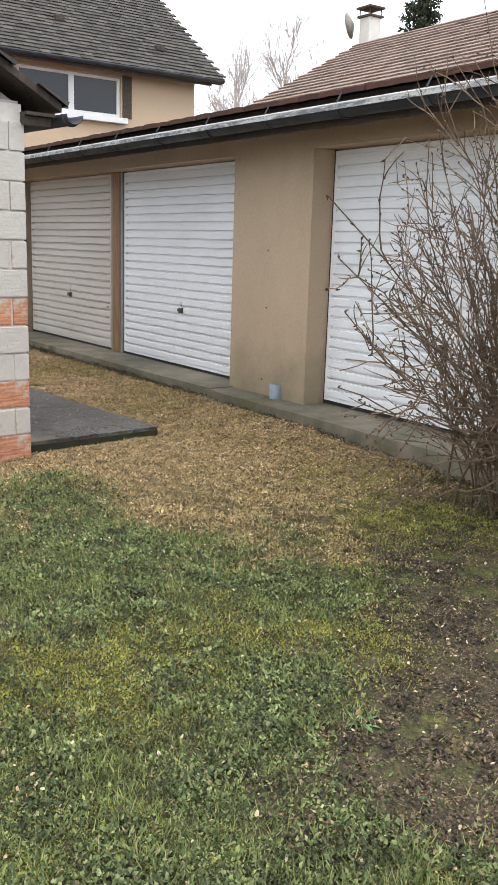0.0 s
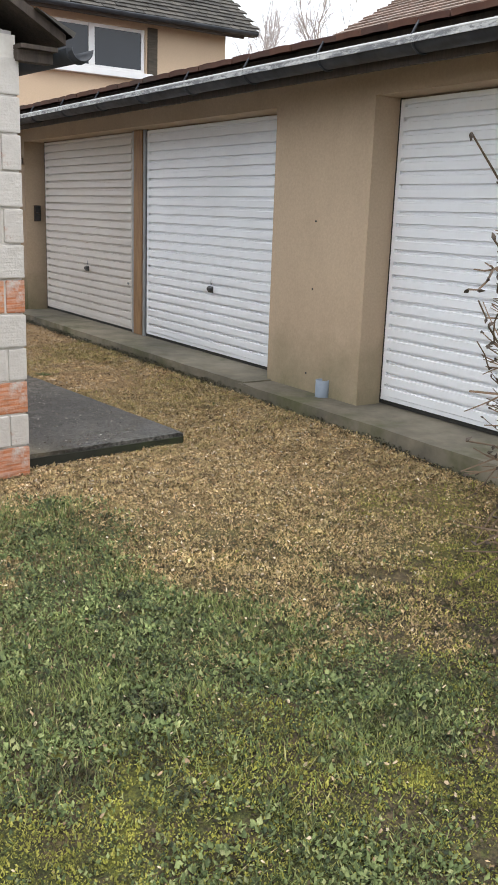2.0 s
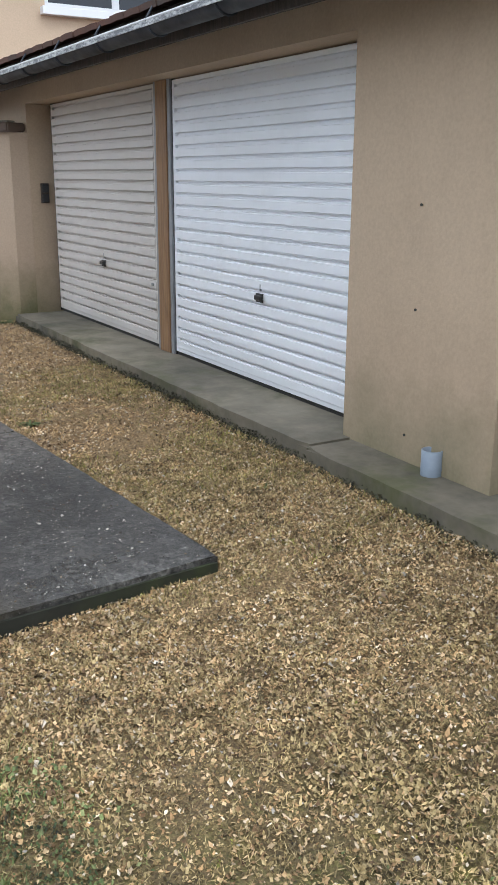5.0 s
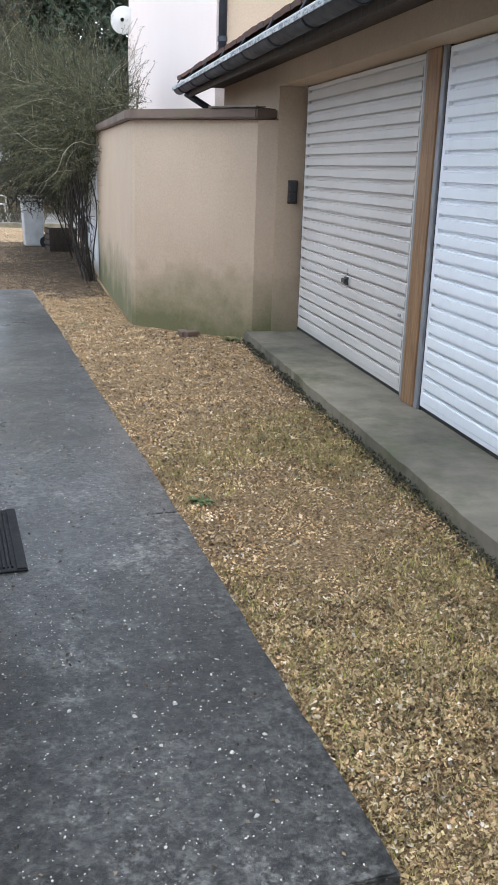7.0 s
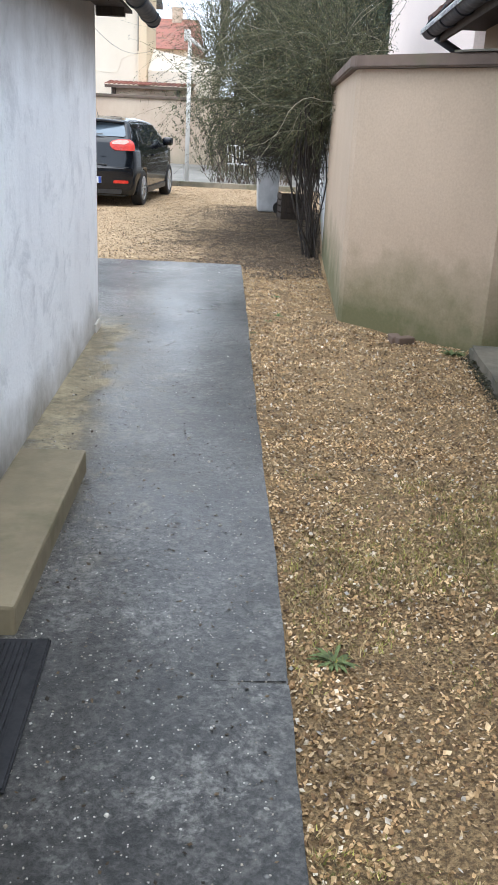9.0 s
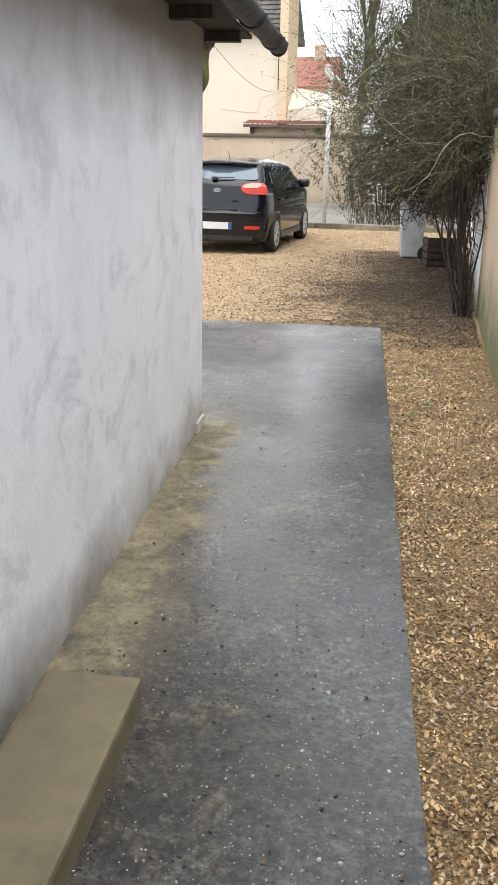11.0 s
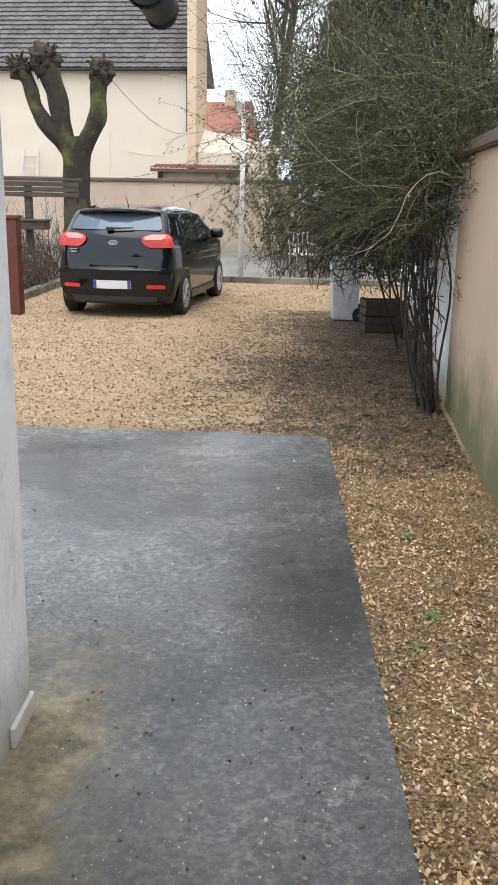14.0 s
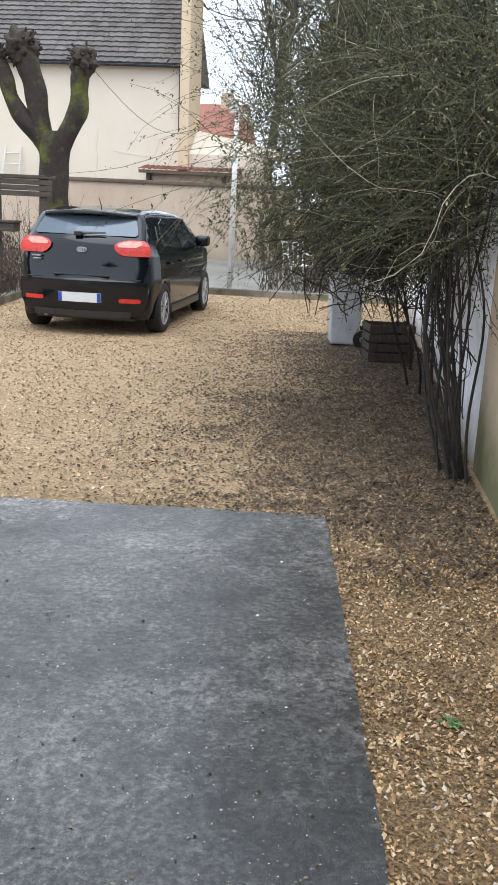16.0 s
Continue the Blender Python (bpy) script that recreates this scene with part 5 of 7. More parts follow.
def build_lawn():
    n = 640000
    x, y = scatter(n, -0.3, 4.3, 0.9, 7.0)
    y = 0.9 + (y - 0.9) ** 1.35 * (6.1 ** -0.35)
    ok = off_slab(x, y, 0.01) & (x > -0.3 + 0.3 * y) & (x < 1.35 + 1.1 * (y - 0.4))
    # bare soil shows in small gaps between the tufts
    ok &= wobble(x, y, 16, 31) + 0.5 * wobble(x, y, 5, 32) + RNG.normal(0, 0.12, n) > -1.05
    x, y = x[ok], y[ok]
    w, grav = lawn_kind(x, y)
    pick = (RNG.random(len(x))[:, None] > np.cumsum(w, 1)).sum(1)
    z = land(x, y) + 0.012 * np.clip(wobble(x, y, 11, 33), -0.3, 1)
    size = 0.95 + 0.3 * wobble(x, y, 7, 34)
    k = pick == 0
    half = k & (RNG.random(len(x)) < 0.4 + 0.6 * wobble(x, y, 6, 11))
    i = np.where(half)[0]
    emit("grass", *blades(x[i], y[i], z[i], size[i] * RNG.uniform(0.016, 0.055, len(i)), RNG.uniform(0.003, 0.0065, len(i)), 0.8), GRASS, "short winter grass blades in the lawn", "grass")
    i = np.where(k & ~half)[0]
    emit("clover", *chips(x[i], y[i], z[i] + RNG.uniform(0.0, 0.026, len(i)), size[i] * RNG.uniform(0.0035, 0.0095, len(i)), 0.8, 4), CLOVER, "dark green clover leaves in the lawn", "clover")
    i = np.where(pick == 1)[0]
    emit("moss", *chips(x[i], y[i], z[i] + RNG.uniform(0.0, 0.012, len(i)), RNG.uniform(0.002, 0.005, len(i)), 0.9, 4), MOSS, "yellow-green moss cushions in the lawn", "moss")
    flake = RNG.random(len(x)) < 0.5
    i = np.where((pick == 2) & flake)[0]
    emit("dead_leaf_flakes", *chips(x[i], y[i], z[i] + RNG.uniform(0.0, 0.012, len(i)), size[i] * RNG.uniform(0.003, 0.0085, len(i)), 0.8, 4), STRAW, "crumbled tan dead grass and leaf flakes", "litter")
    i = np.where((pick == 2) & ~flake & (RNG.random(len(x)) > 0.45 * grav))[0]
    emit("dead_grass", *blades(x[i], y[i], z[i] + 0.004, RNG.uniform(0.01, 0.038, len(i)), RNG.uniform(0.002, 0.005, len(i)), 1.15), STRAW, "flattened straw-coloured dead grass", "grass")
    i = np.where((pick == 3) & (RNG.random(len(x)) < 0.6))[0]
    emit("leaf_litter", *chips(x[i], y[i], z[i], RNG.uniform(0.004, 0.011, len(i)), 0.5, 4), LITTER, "brown dead leaf litter on the lawn", "litter")
    i = np.where((pick == 2) & (RNG.random(len(x)) < 0.06 + 0.2 * grav))[0]
    emit("gravel_in_lawn", *chips(x[i], y[i], z[i] + 0.006, RNG.uniform(0.004, 0.011, len(i)), 0.5, 4), PEBBLE, "loose tan gravel showing through the lawn", "gravel")
    i = np.where((pick != 1) & (RNG.random(len(x)) < 0.007 + 0.008 * wobble(x, y, 4, 35)))[0]
    emit("pale_leaf_flakes", *chips(x[i], y[i], z[i] + 0.018, RNG.uniform(0.004, 0.009, len(i)), 0.6, 5), PALELEAF, "pale shrivelled leaf flakes lying on the lawn", "litter")


def build_gravel():
    for count, tone in ((46000, 0), (120000, 1)):
        x, y = scatter(count, 2.0, 4.5, 4.6, 16.3)
        ok = off_slab(x, y, 0.004)
        ok &= RNG.random(count) < np.interp(y, (4.6, 5.5, 10, 16.3), (0.25, 0.9, 1.0, 0.75))
        x, y = x[ok], y[ok]
        z = land(x, y) + RNG.uniform(0, 0.008, len(x))
        if tone == 0:
            emit("gravel_strip", *domes(x, y, z, RNG.uniform(0.004, 0.010, len(x)), 4), PEBBLE, "tan gravel strip between path and garages", "gravel")
        else:
            emit("gravel_chips", *chips(x, y, z, RNG.uniform(0.004, 0.0108, len(x)), 0.6, 4), PEBBLE, "angular tan stone chips between path and garages", "gravel")
    x, y = scatter(62000, -2.9, 3.2, 15.6, 27.3)
    ok = off_slab(x, y, 0.006) & (x > -2.35 - 0.083 * (y - 20.0))
    x, y = x[ok], y[ok]
    emit("courtyard_gravel", *chips(x, y, land(x, y) + RNG.uniform(0, 0.006, len(x)), RNG.uniform(0.006, 0.016, len(x)), 0.5, 4), COURT, "tan courtyard gravel around the parked car", "gravel")
    # thin green and straw growth in the strip
    x, y = scatter(60000, 2.9, 4.3, 5.5, 9.5)
    w = np.clip(0.5 + 0.8 * wobble(x, y, 2.4, 8) + 0.6 * (x - 3.5) - 0.12 * (y - 6), 0, 1)
    ok = off_slab(x, y, 0.01) & (RNG.random(len(x)) < w)
    x, y = x[ok], y[ok]
    emit("strip_grass", *blades(x, y, land(x, y) + 0.004, RNG.uniform(0.015, 0.045, len(x)), RNG.uniform(0.002, 0.004, len(x)), 1.05), STRAW, "sparse dry grass in the gravel strip", "grass")
    k = RNG.random(len(x)) < 0.5
    x, y = x[k] + 0.01, y[k]
    emit("strip_moss", *blades(x, y, land(x, y) + 0.006, RNG.uniform(0.01, 0.025, len(x)), RNG.uniform(0.003, 0.005, len(x)), 0.9), MOSS, "mossy growth in the gravel strip", "moss")
    # dark litter under the climbing shrub, and crumbs along the path's edge
    x, y = scatter(160000, 0.3, 3.3, 14.8, 23.0)
    ok = off_slab(x, y, 0.02) & (RNG.random(160000) < np.exp(-((x - 2.95 + 0.35 * wobble(x, y, 2.0, 22) + 0.3 * wobble(x, y, 7, 23)) / 1.1) ** 2) * np.clip((y - 14.9 + 0.4 * wobble(x, y, 3, 9)) / 1.2, 0, 1))
    x, y = x[ok], y[ok]
    emit("shrub_litter", *chips(x, y, land(x, y) + 0.012, RNG.uniform(0.006, 0.016, len(x)), 0.35, 4), UNDERLITTER, "dark leaf litter under the climbing shrub", "litter")
    x, y = scatter(26000, -0.6, 1.05, 0.12, 10.0)
    c, s = math.cos(radians(4.57)), math.sin(radians(4.57))
    ok = ((x > 0.02) | (y > 7.0)) & (RNG.random(26000) < np.interp(y, (0, 4, 7, 10), (1.0, 0.8, 0.35, 0.15)))
    x, y = x[ok], y[ok]
    X, Y = 2.225 + x * c - y * s, 5.52 + x * s + y * c
    emit("path_grit", *domes(X, Y, 0.2225 - 0.055 * np.clip((y - 6.7) / 3.49, 0, 1), RNG.uniform(0.0014, 0.0048, len(X)) * (1 + (RNG.random(len(X)) < 0.04)), 4), GRIT, "pale grit and crumbs scattered on the path", "grit")
    k = RNG.random(len(X)) < 0.1
    X, Y, y = X[k] + 0.013, Y[k] + 0.009, y[k]
    emit("path_crumbs", *chips(X, Y, 0.2215 - 0.055 * np.clip((y - 6.7) / 3.49, 0, 1), RNG.uniform(0.003, 0.009, len(X)), 0.3, 4, 0.004), LITTER, "dark leaf crumbs scattered on the path", "litter")


DARKMOSS = leaf_mat("dark_damp_moss", (0.0, (0.018, 0.017, 0.01)), (0.6, (0.05, 0.048, 0.022)), (1.0, (0.11, 0.10, 0.05)))


def build_foot_moss():
    """Dark moss and dirt packed against the apron's foot."""
    n = 14000
    x, y = RNG.uniform(4.18, 4.262, n), RNG.uniform(2.0, 11.7, n)
    far = RNG.random(n) < 0.75 + 0.5 * wobble(x, y, 2.5, 21)
    x, y = x[far], y[far]
    n = len(x)
    k = RNG.random(n) < 0.35 + 0.65 * ((x - 4.18) / 0.08)
    x, y = x[k], y[k]
    z = land(x, y) + RNG.uniform(0, 1, len(x)) * 0.05 * ((x - 4.18) / 0.08)
    emit("foot_moss", *chips(x, y, z, RNG.uniform(0.004, 0.011, len(x)), 0.8, 4), DARKMOSS, "dark moss packed along the foot of the apron", "moss")


build_lawn()
build_gravel()
build_foot_moss()


def weed(x, y, size, n, seed, mat=CLOVER):
    """A low rosette of tapering arched leaves."""
    rng = random.Random(seed)
    root = empty("weed", pose(x, y, ground_z(x, y) + 0.004))
    tagged(root, "small green weed rosette in the ground", "weed", "weeds in the gravel and lawn")
    for k in range(n):
        vs, fs = [], []
        a = rng.uniform(0, 6.283)
        ln, w = size * rng.uniform(0.45, 1.0), size * rng.uniform(0.10, 0.20)
        up = rng.uniform(0.35, 1.0)
        d, q = Vector((math.cos(a), math.sin(a), 0)), Vector((-math.sin(a), math.cos(a), 0))
        for s, ww in ((0.0, 0.25), (0.35, 0.9), (0.7, 1.0), (1.0, 0.1)):
            p = d * ln * s + Vector((0, 0, ln * up * (s - 0.75 * s * s)))
            vs += [tuple(p - q * w * ww / 2), tuple(p + Vector((0, 0, -0.12 * w))), tuple(p + q * w * ww / 2)]
        for i in range(3):
            c = 3 * i
            fs += [(c, c + 1, c + 4, c + 3), (c + 1, c + 2, c + 5, c + 4)]
        raw("leaf", vs, fs, mat, root)
    return root


FRESH = leaf_mat("fresh_green_leaf", (0.0, (0.07, 0.15, 0.045)), (1.0, (0.13, 0.24, 0.08)))
weed(1.865, 1.775, 0.085, 12, 1, FRESH)
weed(3.27, 8.03, 0.085, 26, 2, CLOVER)
weed(4.15, 11.80, 0.12, 30, 3, CLOVER)
weed(2.86, 13.84, 0.06, 14, 4, FRESH)
weed(2.92, 12.95, 0.06, 12, 5, FRESH)
weed(2.845, 12.70, 0.05, 12, 6, FRESH)
weed(2.757, 12.25, 0.05, 10, 7, CLOVER)
weed(2.70, 3.33, 0.045, 14, 8, CLOVER)
weed(1.75, 2.0, 0.06, 16, 9, CLOVER)
weed(0.95, 1.65, 0.07, 24, 10, GRASS)
for i, (bx, by) in enumerate(((3.86, 12.17), (3.80, 12.22))):
    cl = part("brick_fragment", box((-0.07, -0.04, -0.01), (0.07, 0.04, 0.05), 0.012), CAPPING)
    cl.matrix_basis = pose(bx, by, ground_z(bx, by) + 0.005, 0, 0, 30 + 70 * i)
    tagged(cl, "dark broken brick lying at the store wall", "brick")


def tubes(lines, sides=3):
    """Many thin tapering stems joined; lines are lists of (point, radius)."""
    vs, fs = [], []
    for line in lines:
        b = len(vs)
        for i, (p, r) in enumerate(line):
            q0 = line[max(i - 1, 0)][0]
            q1 = line[min(i + 1, len(line) - 1)][0]
            d = (q1 - q0)
            d = d.normalized() if d.length > 1e-6 else Vector((0, 0, 1))
            u = d.orthogonal().normalized()
            v = d.cross(u)
            for k in range(sides):
                a = 2 * math.pi * k / sides
                vs.append(tuple(p + u * (r * math.cos(a)) + v * (r * math.sin(a))))
        for i in range(len(line) - 1):
            for k in range(sides):
                k2 = (k + 1) % sides
                a = b + i * sides
                fs.append((a + k, a + k2, a + sides + k2, a + sides + k))
        e = b + (len(line) - 1) * sides
        fs.append(tuple(e + k for k in range(sides)))
    return vs, fs


def wander(rng, p, d, length, r0, r1, n, droop=0.0, jitter=0.12):
    line, p, d = [(p.copy(), r0)], p.copy(), d.normalized()
    for i in range(n):
        d = (d + Vector((rng.gauss(0, jitter), rng.gauss(0, jitter), rng.gauss(0, jitter) - droop))).normalized()
        p = p + d * (length / n)
        line.append((p.copy(), r0 + (r1 - r0) * (i + 1) / n))
    return line


def leaves_along(rng, lines, per, size, spread=0.01):
    vs, fs = [], []
    for line in lines:
        for _ in range(per):
            i = rng.randrange(max(1, len(line) // 4), len(line))
            p = line[i - 1][0].lerp(line[i][0], rng.random()) + Vector((rng.gauss(0, spread), rng.gauss(0, spread), rng.gauss(0, spread)))
            d = Vector((rng.gauss(0, 1), rng.gauss(0, 1), rng.gauss(0.2, 1))).normalized()
            q = d.orthogonal().normalized()
            q.rotate(Matrix.Rotation(rng.uniform(0, 6.28), 3, d))
            s = size * rng.uniform(0.5, 1.3)
            b = len(vs)
            vs += [tuple(p), tuple(p + d * s * 0.5 + q * s * 0.22), tuple(p + d * s), tuple(p + d * s * 0.5 - q * s * 0.22)]
            fs.append((b, b + 1, b + 2, b + 3))
    return vs, fs


# ---- the bare shrub at the lawn's edge ----


def bare_shrub():
    rng = random.Random(5)
    root = empty("bare_shrub", pose(0, 0, 0))
    tagged(root, "leafless twiggy shrub with dark buds at the lawn edge", "shrub")
    main, side, fine, spurs = [], [], [], []

    def clear(line):
        """Keep a branch on its own side of the lawn."""
        kept = []
        for p, r in line:
            if p.y > 1.18 + (p.x - 0.745) * 0.82 or p.x < 1.88:
                break
            kept.append((p, r))
        return kept

    for k in range(118):
        base = Vector((4.12 + rng.gauss(0, 0.16), 2.85 + rng.gauss(0, 0.22), 0.12))
        az = rng.gauss(3.8, 1.4)
        lean = rng.uniform(0.03, 0.55)
        d = Vector((math.cos(az) * lean, math.sin(az) * lean, 1.0))
        main.append(wander(rng, base, d, rng.uniform(1.2, 2.6), rng.uniform(0.004, 0.0095), 0.002, 10, 0.02, 0.12))
    for tip in ((1.92, 2.16, 1.75), (1.90, 2.05, 1.54), (2.02, 2.16, 1.36), (2.10, 2.25, 1.12), (2.25, 2.25, 0.86), (2.45, 2.35, 0.62), (2.2, 2.3, 1.5), (2.4, 2.4, 1.2), (2.5, 2.3, 1.0)):
        t = Vector(tip)
        a = Vector((3.95, 2.80, 0.3 + 0.3 * tip[2]))
        mid = a.lerp(t, 0.5) + Vector((0.1, 0.05, -0.12))
        line = []
        for i in range(11):
            s = i / 10
            p = a * (1 - s) ** 2 + mid * 2 * s * (1 - s) + t * s * s + Vector((rng.gauss(0, 0.014), rng.gauss(0, 0.014), rng.gauss(0, 0.014)))
            line.append((p, 0.0075 - 0.0055 * s))
        main.append([(Vector((4.0, 2.85, 0.12)), 0.009)] + line)
    main = [line for line in (clear(q) for q in main) if len(line) > 3]
    for line in main:
        for _ in range(11):
            i = rng.randrange(2, len(line))
            dd = (line[i][0] - line[i - 1][0]).normalized() + Vector((rng.gauss(-0.3, 0.55), rng.gauss(-0.15, 0.5), rng.gauss(0.15, 0.45)))
            q = clear(wander(rng, line[i][0], dd, rng.uniform(0.12, 0.55), 0.0038, 0.0018, 6, 0.0, 0.12))
            if len(q) > 2:
                side.append(q)
    for line in side:
        for _ in range(2):
            i = rng.randrange(1, len(line))
            dd = (line[i][0] - line[i - 1][0]).normalized() + Vector((rng.gauss(0, 0.6), rng.gauss(0, 0.6), rng.gauss(0.3, 0.5)))
            q = clear(wander(rng, line[i][0], dd, rng.uniform(0.05, 0.2), 0.0026, 0.0016, 3, 0.0, 0.12))
            if len(q) > 1:
                fine.append(q)
    raw("stem_mass", *tubes(main, 5), TWIG, root)["kind"] = "stuff"
    raw("twig_mass", *tubes(side + fine, 3), TWIG, root)["kind"] = "stuff"
    for line in main + side:
        for p, r in line[3:]:
            d = Vector((rng.gauss(0, 1), rng.gauss(0, 1), rng.gauss(0.3, 1))).normalized()
            spurs.append([(p, 0.003), (p + d * 0.005, 0.0052), (p + d * 0.016, 0.001)])
    raw("bud_mass", *tubes(spurs, 3), BARK, root)["kind"] = "stuff"


bare_shrub()

# ---- the big climbing shrub over the boundary wall ----


# Bark set near black: the shade inside the climber is put into its colour.
DARKBARK = simple("shade_darkened_bark", (0.034, 0.025, 0.019), (0.014, 0.011, 0.009), 0.9, 0, 14, 0.4)


def climber():
    rng = random.Random(8)
    root = empty("climbing_shrub", pose(0, 0, 0))
    tagged(root, "large tangled evergreen climber hanging over the boundary wall", "shrub")
    trunks = []

    def above(line):
        """Stems stop short of the ground, which stays clear beneath the overhang."""
        kept = []
        for p, r in line:
            if p.x > 3.95 or p.z < 1.06 + 0.2 * math.sin(5 * p.y + 3 * p.x):
                break
            kept.append((p, r))
        return kept

    for k in range(17):
        b = Vector((3.15 + rng.gauss(0, 0.05), 16.65 + rng.gauss(0, 0.12), 0.13))
        top = Vector((3.17 + rng.uniform(-0.26, 0.06), 16.95 + rng.uniform(-0.45, 1.2), rng.uniform(1.5, 2.3)))
        mid = b.lerp(top, 0.5) + Vector((rng.gauss(-0.05, 0.12), rng.gauss(0.1, 0.45), 0))
        line = []
        for i in range(12):
            s = i / 11
            p = b * (1 - s) ** 2 + mid * 2 * s * (1 - s) + top * s * s
            line.append((p + Vector((0.04 * math.sin(7 * s + k), 0.06 * math.cos(6 * s + k), 0)), 0.011 - 0.004 * s))
        trunks.append(line)
    for k in range(6):
        b = Vector((3.1 + rng.gauss(0, 0.05), 18.6 + 0.6 * k + rng.gauss(0, 0.1), 0.14))
        trunks.append(wander(rng, b, Vector((-0.05, rng.gauss(0, 0.2), 1)), 2.0, 0.013, 0.008, 9, 0, 0.08))
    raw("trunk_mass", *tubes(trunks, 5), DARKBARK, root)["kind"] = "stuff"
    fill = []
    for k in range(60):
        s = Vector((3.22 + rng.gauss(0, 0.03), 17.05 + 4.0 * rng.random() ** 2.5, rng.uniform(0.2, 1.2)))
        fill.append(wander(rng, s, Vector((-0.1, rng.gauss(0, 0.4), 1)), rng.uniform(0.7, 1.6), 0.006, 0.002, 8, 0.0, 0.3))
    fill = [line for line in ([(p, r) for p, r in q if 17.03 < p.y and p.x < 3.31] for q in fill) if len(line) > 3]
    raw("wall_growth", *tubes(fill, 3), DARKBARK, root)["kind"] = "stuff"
    shoots = []
    for k in range(1500):
        y = 16.5 + 5.2 * rng.random() ** 1.1
        s = Vector((3.15 + rng.gauss(0, 0.25), y, rng.uniform(1.55, 2.5)))
        az = rng.gauss(math.pi * 1.02, 1.25)
        d = Vector((math.cos(az) * rng.uniform(0.5, 1.2), math.sin(az) * 0.9, rng.uniform(-0.5, 1.0)))
        far = 1.05 if y > 17.6 else 0.8
        shoots.append(wander(rng, s, d, far * rng.uniform(0.6, 1.9), rng.uniform(0.002, 0.0048), 0.0012, 9, rng.uniform(0.02, 0.16), 0.24))
    for k in range(700):
        y = 17.0 + 4.6 * rng.random()
        s = Vector((3.0 + rng.uniform(-1.3, 0.4), y, rng.uniform(1.9, 2.9)))
        d = Vector((rng.gauss(0, 0.6), rng.gauss(0, 0.6), rng.uniform(0.4, 1.3)))
        shoots.append(wander(rng, s, d, rng.uniform(0.5, 1.5), 0.004, 0.0012, 6, 0.05, 0.13))
    # long arching shoots that reach out over the courtyard
    for k in range(620):
        y = rng.uniform(16.9, 21.6)
        s = Vector((2.75 + rng.gauss(0, 0.3), y, rng.uniform(1.9, 2.7)))
        d = Vector((rng.uniform(-1.2, -0.35), rng.gauss(0, 0.45), rng.uniform(0.0, 0.9)))
        shoots.append(wander(rng, s, d, rng.uniform(0.7, 1.95), 0.0036, 0.0009, 10, rng.uniform(0.06, 0.2), 0.2))
    for k in range(330):
        s = Vector((rng.uniform(1.5, 3.1), rng.uniform(17.5, 21.8), rng.uniform(2.2, 3.0)))
        d = Vector((rng.gauss(-0.3, 0.4), rng.gauss(0, 0.4), 1.0))
        shoots.append(wander(rng, s, d, rng.uniform(0.5, 1.4), 0.0036, 0.001, 7, 0.05, 0.14))
    for k in range(700):
        s = Vector((rng.uniform(3.15, 3.75), rng.uniform(16.2, 20.5), rng.uniform(1.9, 2.6)))
        d = Vector((rng.gauss(-0.2, 0.8), rng.gauss(-0.3, 0.7), rng.uniform(0.1, 1.3)))
        shoots.append(wander(rng, s, d, rng.uniform(0.6, 1.7), 0.005, 0.0014, 8, rng.uniform(0.03, 0.12), 0.13))
    shoots = [line for line in (above(q) for q in shoots) if len(line) > 3]
    raw("shoot_mass", *tubes(shoots, 3), GREENSTEM, root)["kind"] = "stuff"
    raw("leaf_mass", *leaves_along(rng, shoots, 34, 0.025, 0.022), OLIVELEAF, root)["kind"] = "stuff"
    # Extra near-black stems pack the interior to paint in its shade.
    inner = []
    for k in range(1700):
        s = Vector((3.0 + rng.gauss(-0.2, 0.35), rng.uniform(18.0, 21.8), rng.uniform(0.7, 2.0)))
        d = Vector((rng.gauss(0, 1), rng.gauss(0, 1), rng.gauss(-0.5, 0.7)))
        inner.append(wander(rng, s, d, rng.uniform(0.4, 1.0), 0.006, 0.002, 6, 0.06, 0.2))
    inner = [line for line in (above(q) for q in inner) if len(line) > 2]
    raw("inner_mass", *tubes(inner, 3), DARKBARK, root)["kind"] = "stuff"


climber()

# ---- trees ----
MOSSBARK_N = Nodes("mossy_bark", 0.9)
_c = MOSSBARK_N.mix(MOSSBARK_N.ramp(MOSSBARK_N.noise(2.2, 5, 0.65), (0.49, 0.0), (0.66, 1.0)), (0.045, 0.033, 0.026), (0.125, 0.135, 0.024))
_c = MOSSBARK_N.mix(0.6, _c, MOSSBARK_N.ramp(MOSSBARK_N.noise(16, 4), (0.3, 0.4), (0.7, 1.1)), "MULTIPLY")
MOSSBARK_N.colour(_c).bump(MOSSBARK_N.noise(12, 5, 0.65, MOSSBARK_N.scaled(3, 3, 0.8)), 0.9, 0.03)
MOSSBARK = MOSSBARK_N.mat
FISTBARK = simple("dark_fist_bark", (0.07, 0.052, 0.04), (0.028, 0.022, 0.016), 0.9, 0, 12, 0.6)


